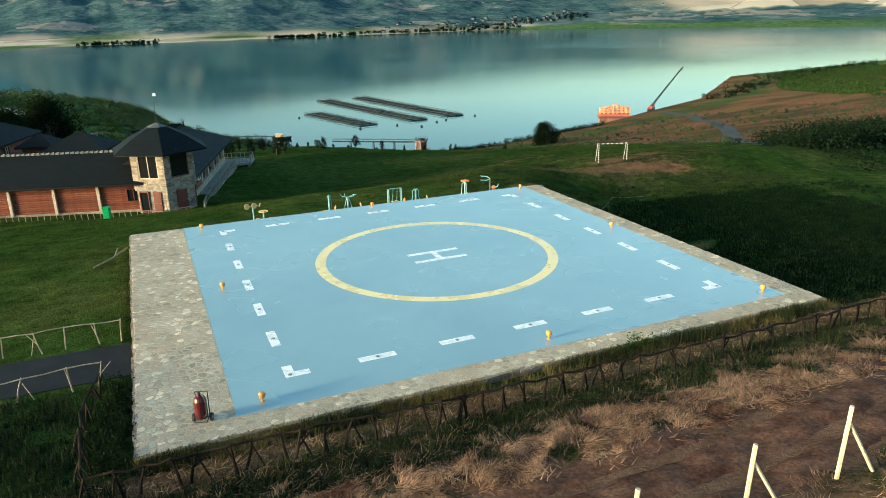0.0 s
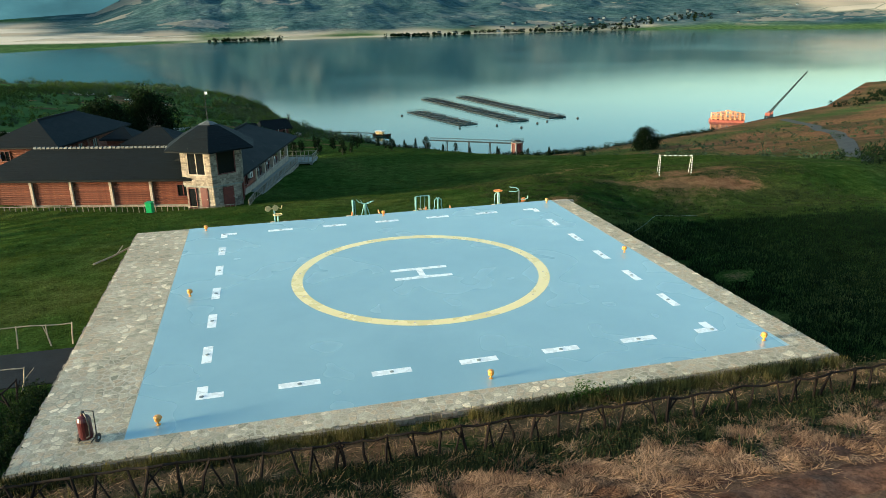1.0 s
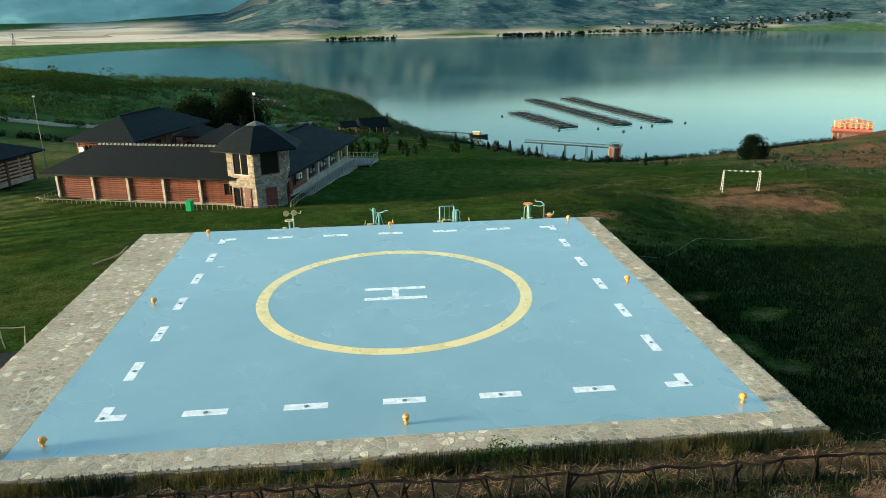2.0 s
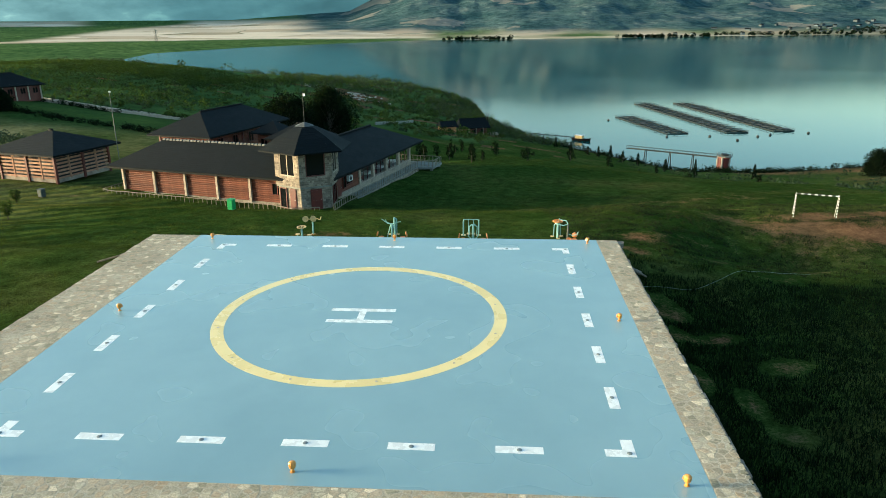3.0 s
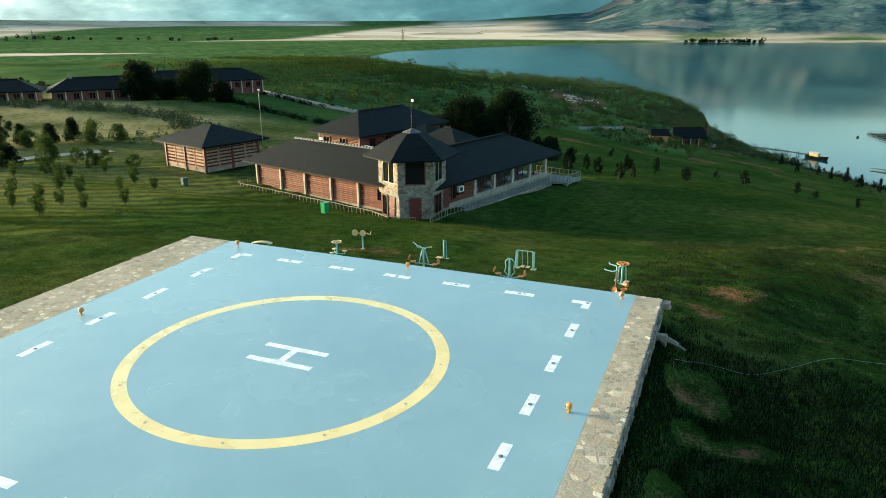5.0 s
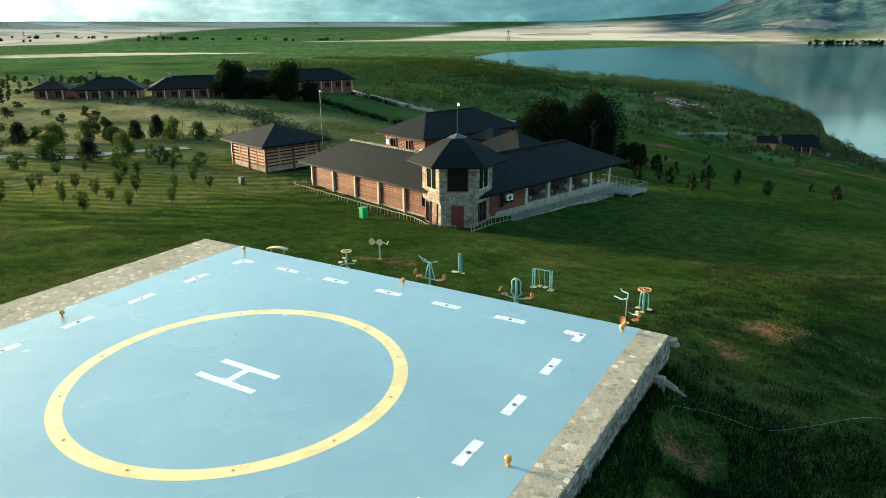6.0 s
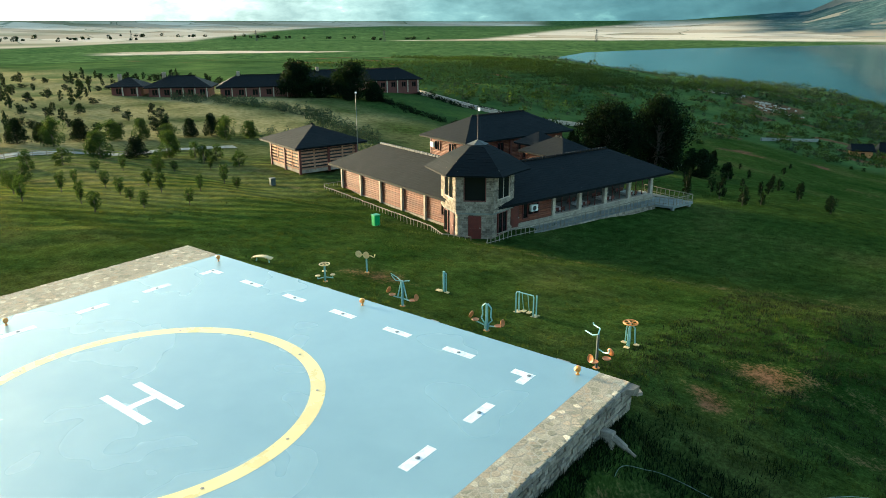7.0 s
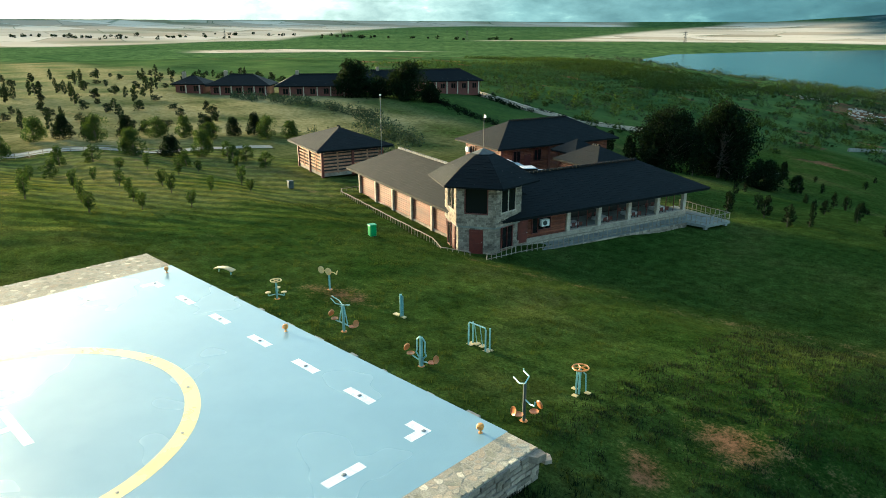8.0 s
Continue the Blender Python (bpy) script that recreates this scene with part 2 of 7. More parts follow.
def mask(name):
    a = nd.new("ShaderNodeAttribute")
    a.attribute_name = name
    return a.outputs["Fac"]


n1, n2, n3 = noise_of(nd, lk, co, 0.06, 5, 0.6), noise_of(nd, lk, co, 0.9, 6, 0.7), noise_of(nd, lk, co, 7.0, 5, 0.75)
lawn = ramp_of(nd, lk, n1, [(0.30, (0.018, 0.041, 0.008)), (0.52, (0.038, 0.062, 0.014)), (0.72, (0.074, 0.076, 0.024))])
lawn = mix_of(nd, lk, "MULTIPLY", 1.0, lawn, ramp_of(nd, lk, n2, [(0.30, (0.45,) * 3), (0.68, (1.45,) * 3)]))
lawn = mix_of(nd, lk, "MULTIPLY", 1.0, lawn, ramp_of(nd, lk, n3, [(0.32, (0.42,) * 3), (0.70, (1.5,) * 3)]))
dry = ramp_of(nd, lk, n2, [(0.3, (0.080, 0.037, 0.021)), (0.7, (0.24, 0.125, 0.070))])
dry = mix_of(nd, lk, "MIX", ramp_of(nd, lk, noise_of(nd, lk, co, 0.035, 4, 0.6), [(0.42, (0, 0, 0)), (0.60, (0.8, 0.8, 0.8))]), dry, ramp_of(nd, lk, n2, [(0.3, (0.030, 0.030, 0.016)), (0.7, (0.085, 0.072, 0.040))]))
dry = mix_of(nd, lk, "MULTIPLY", 1.0, dry, ramp_of(nd, lk, n3, [(0.3, (0.6,) * 3), (0.7, (1.2,) * 3)]))
dirt = ramp_of(nd, lk, n2, [(0.3, (0.075, 0.045, 0.030)), (0.7, (0.15, 0.095, 0.065))])
dirt = mix_of(nd, lk, "MULTIPLY", 1.0, dirt, ramp_of(nd, lk, n3, [(0.3, (0.7,) * 3), (0.7, (1.15,) * 3)]))
vor = nd.new("ShaderNodeTexVoronoi")
vor.inputs["Scale"].default_value = 0.0022
mp = nd.new("ShaderNodeMapping")
mp.inputs["Scale"].default_value, mp.inputs["Rotation"].default_value = (1.0, 2.2, 0.0), (0, 0, 0.35)
lk.new(co, mp.inputs[0])
lk.new(mp.outputs[0], vor.inputs["Vector"])
sep = nd.new("ShaderNodeSeparateColor")
lk.new(vor.outputs["Color"], sep.inputs[0])
fields = ramp_of(nd, lk, sep.outputs[0], [(0.0, (0.33, 0.27, 0.19)), (0.10, (0.36, 0.29, 0.20)), (0.15, (0.40, 0.32, 0.23)), (0.6, (0.50, 0.42, 0.32)), (1.0, (0.62, 0.53, 0.41))])
edge = nd.new("ShaderNodeTexVoronoi")
edge.feature = "DISTANCE_TO_EDGE"
edge.inputs["Scale"].default_value = 0.0022
lk.new(mp.outputs[0], edge.inputs["Vector"])
fields = mix_of(nd, lk, "MULTIPLY", 1.0, fields, ramp_of(nd, lk, edge.outputs["Distance"], [(0.004, (0.45, 0.52, 0.48)), (0.014, (1, 1, 1))]))
n4 = noise_of(nd, lk, co, 0.006, 7, 0.62)
n5, n6 = noise_of(nd, lk, co, 0.030, 6, 0.7), noise_of(nd, lk, co, 0.0022, 5, 0.6)
# teal haze of distance is mixed into the hills' base colour
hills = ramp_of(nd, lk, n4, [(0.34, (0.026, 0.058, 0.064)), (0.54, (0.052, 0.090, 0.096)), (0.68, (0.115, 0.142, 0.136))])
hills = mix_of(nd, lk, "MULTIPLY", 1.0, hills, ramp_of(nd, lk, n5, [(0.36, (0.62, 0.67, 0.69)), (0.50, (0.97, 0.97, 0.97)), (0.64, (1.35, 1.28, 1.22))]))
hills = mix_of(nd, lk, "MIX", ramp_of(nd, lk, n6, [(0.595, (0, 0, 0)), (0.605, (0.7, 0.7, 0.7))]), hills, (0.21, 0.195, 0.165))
turn = nd.new("ShaderNodeMapping")
turn.inputs["Rotation"].default_value = (0, 0, radians(46))
lk.new(co, turn.inputs[0])
swath = nd.new("ShaderNodeTexWave")
swath.bands_direction = "X"
for key, val in (("Scale", 0.13), ("Distortion", 2.2), ("Detail", 3.0), ("Detail Scale", 0.35)):
    swath.inputs[key].default_value = val
lk.new(turn.outputs[0], swath.inputs["Vector"])
lawn = mix_of(nd, lk, "MIX", mask("mown"), lawn, mix_of(nd, lk, "MULTIPLY", 1.0, lawn, ramp_of(nd, lk, swath.outputs["Color"], [(0.25, (0.75, 0.95, 0.8)), (0.5, (1.6, 1.45, 1.2)), (0.8, (2.6, 2.1, 1.4))])))
plain = mix_of(nd, lk, "MIX", mask("plain"), lawn, ramp_of(nd, lk, n4, [(0.3, (0.038, 0.078, 0.028)), (0.7, (0.080, 0.126, 0.046))]))
plain = mix_of(nd, lk, "MULTIPLY", mask("plain"), plain, ramp_of(nd, lk, noise_of(nd, lk, co, 0.05, 6, 0.7), [(0.34, (0.40, 0.48, 0.42)), (0.50, (1.0, 1.0, 1.0)), (0.66, (1.7, 1.55, 1.3))]))
c = mix_of(nd, lk, "MIX", mask("field"), plain, fields)
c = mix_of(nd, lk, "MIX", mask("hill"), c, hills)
jag = nd.new("ShaderNodeMath")
jag.operation = "MULTIPLY_ADD"
rag = nd.new("ShaderNodeMath")
rag.operation = "ADD"
lk.new(n2, rag.inputs[0])
lk.new(n3, rag.inputs[1])
lk.new(rag.outputs[0], jag.inputs[0])
jag.inputs[1].default_value, jag.inputs[2].default_value = 1.15, -1.15
adds = []
for key in ("dry", "dirt"):
    s = nd.new("ShaderNodeMath")
    s.operation, s.use_clamp = "ADD", True
    lk.new(mask(key), s.inputs[0])
    lk.new(jag.outputs[0], s.inputs[1])
    adds.append(ramp_of(nd, lk, s.outputs[0], [(0.30, (0, 0, 0)), (0.62, (1, 1, 1))]))
c = mix_of(nd, lk, "MIX", adds[0], c, dry)
c = mix_of(nd, lk, "MIX", adds[1], c, dirt)
# straw yellow: dry western field, and painted sunlight on the orchard lawn
hay_sunlit = ramp_of(nd, lk, n2, [(0.3, (0.13, 0.12, 0.045)), (0.7, (0.36, 0.30, 0.15))])
c = mix_of(nd, lk, "MIX", mask("hay_sunlit"), c, hay_sunlit)
lk.new(c, p.inputs["Base Color"])
p.inputs["Roughness"].default_value, p.inputs["Specular IOR Level"].default_value = 1.0, 0.0
bp = nd.new("ShaderNodeBump")
bp.inputs["Strength"].default_value, bp.inputs["Distance"].default_value = 0.9, 0.12
lk.new(n3, bp.inputs["Height"])
gully = nd.new("ShaderNodeBump")
gully.inputs["Distance"].default_value = 55.0
lk.new(noise_of(nd, lk, co, 0.0028, 7, 0.55), gully.inputs["Height"])
lk.new(mask("hill"), gully.inputs["Strength"])
lk.new(bp.outputs[0], gully.inputs["Normal"])
lk.new(gully.outputs[0], p.inputs["Normal"])
M["ground"] = m


# ---- builders ----
def part(name, bm, material, parent, label=""):
    me = bpy.data.meshes.new(name)
    bm.to_mesh(me)
    bm.free()
    me.materials.append(material)
    ob = new(name, me)
    ob.parent = parent
    if label:
        ob["label"] = label
    return ob


def raw(name, verts, faces, material, parent=None, smooth=False):
    me = bpy.data.meshes.new(name)
    me.from_pydata(verts, [], faces)
    me.materials.append(material)
    if smooth:
        me.polygons.foreach_set("use_smooth", [True] * len(me.polygons))
    ob = new(name, me)
    ob.parent = parent
    return ob


def thing(name, label, category, group="", m=None, kind=""):
    ob = new(name)
    ob.empty_display_size = 0.3
    if m is not None:
        ob.matrix_basis = m
    return tagged(ob, label, category, group, kind)


def box(bm, x0, x1, y0, y1, z0, z1, bev=0.0):
    v = [bm.verts.new((x, y, z)) for x in (x0, x1) for y in (y0, y1) for z in (z0, z1)]
    fs = [bm.faces.new([v[i] for i in q]) for q in ((0, 1, 3, 2), (4, 6, 7, 5), (0, 4, 5, 1), (2, 3, 7, 6), (0, 2, 6, 4), (1, 5, 7, 3))]
    if bev:
        es = list({e for f in fs for e in f.edges})
        bmesh.ops.bevel(bm, geom=es, offset=bev, segments=1, affect="EDGES")
    return bm


def rod(bm, a, b, r0, r1=None, n=6, cap=True):
    """A straight tapered rod between two points."""
    a, b = Vector(a), Vector(b)
    r1 = r0 if r1 is None else r1
    q = (b - a).to_track_quat("Z", "Y").to_matrix()
    rings = []
    for c, r in ((a, r0), (b, r1)):
        rings.append([bm.verts.new(c + q @ Vector((r * math.cos(t), r * math.sin(t), 0))) for t in (2 * math.pi * i / n for i in range(n))])
    for i in range(n):
        bm.faces.new((rings[0][i], rings[0][(i + 1) % n], rings[1][(i + 1) % n], rings[1][i]))
    if cap:
        bm.faces.new(rings[0][::-1])
        bm.faces.new(rings[1])
    return bm


def pipe(bm, pts, r, n=6):
    for a, b in zip(pts, pts[1:]):
        rod(bm, a, b, r, r, n)
    return bm


def lathe(bm, prof, n=12, c=(0, 0, 0)):
    """A turned form from (radius, height) pairs."""
    rings = [[bm.verts.new((c[0] + r * math.cos(2 * math.pi * i / n), c[1] + r * math.sin(2 * math.pi * i / n), c[2] + z)) for i in range(n)] for r, z in prof]
    for a, b in zip(rings, rings[1:]):
        for i in range(n):
            bm.faces.new((a[i], a[(i + 1) % n], b[(i + 1) % n], b[i]))
    bm.faces.new(rings[0][::-1])
    bm.faces.new(rings[-1])
    return bm


def slab(bm, pts, z0, z1):
    """A prism on a plan polygon (anticlockwise)."""
    lo, hi = [bm.verts.new((x, y, z0)) for x, y in pts], [bm.verts.new((x, y, z1)) for x, y in pts]
    n = len(pts)
    for i in range(n):
        bm.faces.new((lo[i], lo[(i + 1) % n], hi[(i + 1) % n], hi[i]))
    bm.faces.new(hi)
    bm.faces.new(lo[::-1])
    return bm


def B():
    return bmesh.new()


# ---- the lie of the land ----
WATER = -45.0
SHORE = [(2600, 1150), (1500, 760), (770, 525), (580, 488), (490, 470), (345, 350), (265, 311), (213, 284), (170, 268), (130, 254), (106, 249), (82, 251), (50, 296), (29, 326),
         (4, 403), (-4, 478), (-28, 562), (-89, 680), (-226, 771), (-376, 880), (-590, 1100), (-650, 1340), (-560, 1640), (-267, 2130), (241, 2280), (668, 2456), (1407, 2640), (2100, 2700), (3000, 2300)]


def shore_distance(x, y):
    """Metres from the shore line; minus in the lake."""
    d = np.full(x.shape, 1e9)
    inside = np.zeros(x.shape, bool)
    n = len(SHORE)
    for i in range(n):
        (ax, ay), (bx, by) = SHORE[i], SHORE[(i + 1) % n]
        ux, uy = bx - ax, by - ay
        t = np.clip(((x - ax) * ux + (y - ay) * uy) / (ux * ux + uy * uy), 0, 1)
        d = np.minimum(d, np.hypot(x - ax - t * ux, y - ay - t * uy))
        hitting = ((ay > y) != (by > y)) & (x < (bx - ax) * (y - ay) / ((by - ay) or 1e-9) + ax)
        inside ^= hitting
    return np.where(inside, -d, d)


def step(a, b, v):
    t = np.clip((v - a) / (b - a), 0, 1)
    return t * t * (3 - 2 * t)


def waves(x, y, size, seed):
    """Smooth bumps between about -1 and 1."""
    rng = np.random.RandomState(seed)
    out = np.zeros_like(x)
    for k in range(5):
        a, ph, f = rng.uniform(0, 6.283), rng.uniform(0, 6.283), rng.uniform(0.6, 1.7) * 6.283 / size
        out += np.sin((x * math.cos(a) + y * math.sin(a)) * f + ph)
    return out / 3.2


def land(x, y):
    x, y = np.asarray(x, float), np.asarray(y, float)
    s, r = shore_distance(x, y), np.hypot(x, y)
    th = np.degrees(np.arctan2(y, x)) % 360
    # bank that falls from the lawns to the lake, lower and flatter far away
    g = np.interp(s, [-60, 0, 15, 60, 125, 160, 195, 235, 290], [-6, 0.0, 3, 10, 22, 28, 35, 40, 42])
    g = np.where(s > 0, g * (1 - 0.88 * step(280, 1000, r)), g) + np.where(s > 0, 0.6 * np.minimum(s / 60, 1) * waves(x, y, 70, 3), 0)
    z = WATER + g
    # the terrace round the pad and the lodge
    west = np.interp(y, [-60, -34, -25, -20, -16.5, -13.5, 12, 16, 19.4, 31, 37, 64, 100], [8, 4, 2.4, 1.5, 0.4, -0.3, -1.0, -1.55, -2.05, -3.5, -4.9, -5.3, -9])
    low = np.interp(x, [-60, -42, -30, -14, 12, 14.5, 24, 40], [-1.0, 0.2, 0.1, 0.0, 0.0, -0.3, -1.6, -1.9]) * step(-15, -11, y) * (1 - step(18, 27, y))
    flat = west + low + np.interp(x, [-60, -20, 8, 30], [0.9, 0, 0, 0.9]) * step(20, 36, y) * (1 - step(40, 75, y))
    flat = flat + np.interp(x, [11, 14, 18, 27, 33], [0, 0.2, 0.5, -0.35, 0]) * step(14, 18, y) * (1 - step(30, 40, y))
    flat = flat - 4.0 * step(5, 45, x) * step(34, 85, y) - 3.4 * step(42, 88, x) - 0.4 * step(36, 43, y - 0.15 * x) * step(-9, -2, x) * (1 - step(50, 90, y))
    flat = flat - 1.5 * step(13.6, 15.2, x) * (1 - step(16, 24, x)) * step(-14, -10, y) * (1 - step(9, 13, y))
    k = 1 - step(60, 120, np.hypot(x * 0.75, y - 15))
    z = z * (1 - k) + flat * k
    z = z + 0.10 * waves(x, y, 9, 5) * (1 - step(100, 300, r)) * step(19, 26, np.hypot(x, y))
    # mountains beyond the lake and the plain
    el = np.interp(th, [0, 35, 60, 86, 94, 101, 110, 124, 146, 165, 200, 290, 360], [2.0, 2.4, 4.0, 6.2, 5.2, 1.5, 0.85, 0.85, 1.0, 1.05, 0.7, 1.2, 2.0])
    foot = np.interp(th, [0, 35, 60, 80, 91, 97, 104, 112, 118, 128, 150, 180, 360], [2600, 2700, 3000, 2650, 2750, 2700, 2500, 2500, 2500, 2500, 2500, 2600, 2600])
    up = np.clip((r - foot) / (4750 - foot), 0, 1.05)
    rough = 0.75 + (0.25 + 0.75 * step(52, 72, th)) * (1 - 0.85 * step(96, 102, th)) * (0.20 * np.abs(waves(x, y, 1300, 8)) + 0.11 * waves(x, y, 420, 9) * (1 - 0.6 * up) + 0.035 * waves(x, y, 170, 11))
    z = z + np.tan(np.radians(el)) * 4700 * up ** 1.15 * (rough * (1 - step(0.75, 1, up)) + 0.97 * step(0.75, 1, up))
    return z


def at(x, y):
    return float(land(np.array([x]), np.array([y]))[0])


N = 300
ax = np.sinh(np.linspace(-1, 1, 2 * N + 1) * math.asinh(4900 / 13)) * 13
gx, gy = np.meshgrid(ax, ax + 4)
gz = land(gx, gy)
hole = (gx > -15.2) & (gx < 13.2) & (gy > -13.1) & (gy < 11.8)
gz = np.where(hole, np.minimum(gz, -1.2), gz)
nv = 2 * N + 1
idx = np.arange(nv * nv).reshape(nv, nv)
quads = np.stack([idx[:-1, :-1], idx[:-1, 1:], idx[1:, 1:], idx[1:, :-1]], -1).reshape(-1, 4)
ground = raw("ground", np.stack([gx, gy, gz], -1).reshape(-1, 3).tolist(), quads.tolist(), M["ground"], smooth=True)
tagged(ground, "rolling lawn falling from the helipad to a lake and far hills", "ground", kind="structure")
r_, s_, t_ = np.hypot(gx, gy), shore_distance(gx, gy), np.degrees(np.arctan2(gy, gx)) % 360
PATCHES = [(15.6, 15.8, 1.3, 1.0), (16.6, 20.6, 1.7, 1.3), (21.4, 16.6, 1.6, 0.8), (25.4, 28.8, 2.2, 1.3), (26.8, 26.4, 1.8, 1.1), (23.7, 12.4, 1.6, 0.9), (24.9, 13.9, 1.2, 0.8), (19.5, 0.8, 1.2, 0.9), (15.7, 8.7, 1.1, 1.3), (14.8, 7.6, 0.6, 0.9), (16.2, 7.2, 0.8, 0.8), (15.5, 4.6, 0.7, 1.0),
           (15.1, -0.5, 0.7, 1.6), (17.4, 4.1, 1.2, 0.5), (31.5, 25.2, 3.0, 1.4), (33.0, 28.6, 3.2, 1.2), (35.5, 24.0, 2.0, 0.8), (27.0, 33.5, 2.6, 0.9), (22.0, 30.0, 2.0, 0.8), (38.5, 29.5, 2.4, 1.0), (-22, 20, 2.0, 1.0), (14.9, 16.6, 1.0, 0.8), (15.8, 15.3, 0.8, 0.9), (20.8, 21.2, 1.6, 0.7), (44.2, 13.2, 3.0, 1.3), (27.3, 17.1, 1.6, 0.7), (37.0, 23.0, 2.6, 0.9), (40.5, 7.0, 2.4, 0.8), (17.8, 4.6, 0.8, 0.5), (16.9, -2.4, 0.6, 1.4), (17.6, -4.9, 0.9, 0.8)]


def worn(x, y):
    """Bare trodden patches in the lawn."""
    return sum(np.exp(-(((x - a) / c) ** 2 + ((y - b) / d) ** 2)) for a, b, c, d in PATCHES)


bank = step(-13.4, -14.6, gy) * 0.66 + 0.25 * waves(gx, gy, 6, 21) * (gy < -15)
road = np.exp(-((gy + 23.0 - 0.10 * gx) / 2.4) ** 2) * (gy < -14)
dry = bank + 0.30 * worn(gx, gy) * (1 + 0.3 * (gy < 11.5)) + 0.30 * np.exp(-(((gx - 17) / 2.5) ** 2 + ((gy - 20) / 2.0) ** 2)) + (0.36 + 0.12 * waves(gx, gy, 3.5, 27)) * np.exp(-(((gx - 31) / 7) ** 2 + ((gy - 25) / 5) ** 2)) \
    + 0.33 * np.exp(-((gy - 0.15 * gx - 36) / 1.2) ** 2) * step(-14, -9, gx) * step(40, 25, gx) + 0.35 * step(-22, -40, gx) * (gy > 5) * (gy < 45) * (0.5 + 0.5 * waves(gx, gy, 5, 26)) + 0.5 * np.exp(-(((gx + 6) / 3) ** 2 + ((gy - 19) / 2) ** 2)) + 0.35 * step(14, 40, gx) * (gy > 16) * (gy < 60) * (0.5 + 0.5 * waves(gx, gy, 14, 22)) \
    + (0.66 + 0.2 * waves(gx, gy, 40, 28)) * step(80, 150, gx) * step(5, 60, s_) * (r_ < 900) * step(30, 90, gy) + 0.75 * (np.clip(waves(gx, gy, 30, 29) - 0.75, 0, 1) > 0) * step(150, 220, gy) * step(60, 20, gx) * (r_ < 650) * step(4, 15, s_) + 0.10 * step(-20, -60, gx) * (r_ < 700) * (0.4 + 0.6 * waves(gx, gy, 30, 23)) * step(45, 70, gy * 0.3 - gx) \
    + 0.6 * step(9, 2, s_) * (s_ > -3) * (r_ < 700) + 0.5 * step(36, 16, s_) * (gx > 95) * (r_ < 700) + 0.95 * np.exp(-(((gx + 78) / 18) ** 2 + ((gy - 428) / 22) ** 2)) + 0.5 * np.exp(-(((gx + 70) / 9) ** 2 + ((gy - 395) / 35) ** 2))
jg = 120 * waves(gx, gy, 500, 33)
wide = step(93, 96, t_) * step(1.0, -1.0, t_ - np.interp(r_, [2330, 2480, 2500, 3000, 3600, 4400], [131, 125, 124, 120.5, 117, 112.5])) * step(2250, 2330, r_ + 0.4 * jg) * step(75, 50, gz - WATER)
west_f = step(128, 132, t_) * step(-40, 60, r_ + 0.5 * jg - np.interp(t_, [130, 137, 147, 161], [4100, 3900, 2450, 1950])) * np.clip(1.15 + 0.5 * waves(gx, gy, 700, 31), 0, 1)
strip = step(133, 135, t_) * step(154, 151, t_) * step(1405, 1425, r_) * step(0, -30, r_ - np.interp(t_, [134, 146, 154], [1440, 1600, 1560]))
strip2 = step(119, 121, t_) * step(132, 129, t_) * step(4000, 4100, r_)
bank_f = step(20, 60, t_) * step(97, 90, t_) * step(8, 30, s_) * step(1500, 1900, r_) * np.clip(0.55 + 0.8 * waves(gx, gy, 600, 32), 0, 1)
east_f = step(54, 46, t_ + 2 * waves(gx, gy, 500, 38)) * step(1900, 2100, r_) * (s_ > 2) * step(280, 200, gz - WATER)
field = np.maximum.reduce([wide, west_f, strip, strip2, bank_f, east_f, 0.85 * step(2, 12, s_) * step(150, 90, s_) * step(1900, 2100, r_) * step(97, 92, t_)]) * (1 - step(4520, 4640, r_))
for key, val in (("dry", dry), ("dirt", road), ("mown", step(-20, -34, gx) * step(6, 12, gy) * step(52, 44, gy) * step(-78, -70, gx)), ("hay_sunlit", np.clip(0.72 + 0.5 * waves(gx, gy, 22, 24), 0, 1) * (0.30 * step(-24, -44, gx) * (gy > 4) + 0.65 * step(-72, -84, gx)) * step(420, 330, r_) * step(118, 95, gy)), ("field", field), ("hill", step(6, 26, gz - WATER + 5 * waves(gx, gy, 260, 35)) * step(2200, 2700, r_) * (1 - step(103, 107, t_ + waves(gx, gy, 900, 37))) * (1 - 0.85 * east_f * step(4560, 4300, r_))), ("plain", (1 - step(262, 240, gy) * step(-58, -44, gx) * (r_ < 420)) * (1 - step(298, 284, gy) * step(0, 8, gx) * (r_ < 420)) * 0.70 * step(130, 240, r_ + 40 * waves(gx, gy, 120, 36)) * (gx < 60) + 0.30 * step(380, 760, r_ + 60 * waves(gx, gy, 160, 36)) * (gx < 60) + (0.5 * step(140, 420, r_) + 0.5 * step(600, 1000, r_)) * (gx >= 60))):
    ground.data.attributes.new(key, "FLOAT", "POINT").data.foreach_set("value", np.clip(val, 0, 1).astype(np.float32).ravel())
lake = part("water", slab(B(), [(x, y) for x, y in SHORE], WATER - 0.3, WATER), M["water"], None)
tagged(lake, "calm teal reservoir water mirroring the far hills", "water", kind="structure")

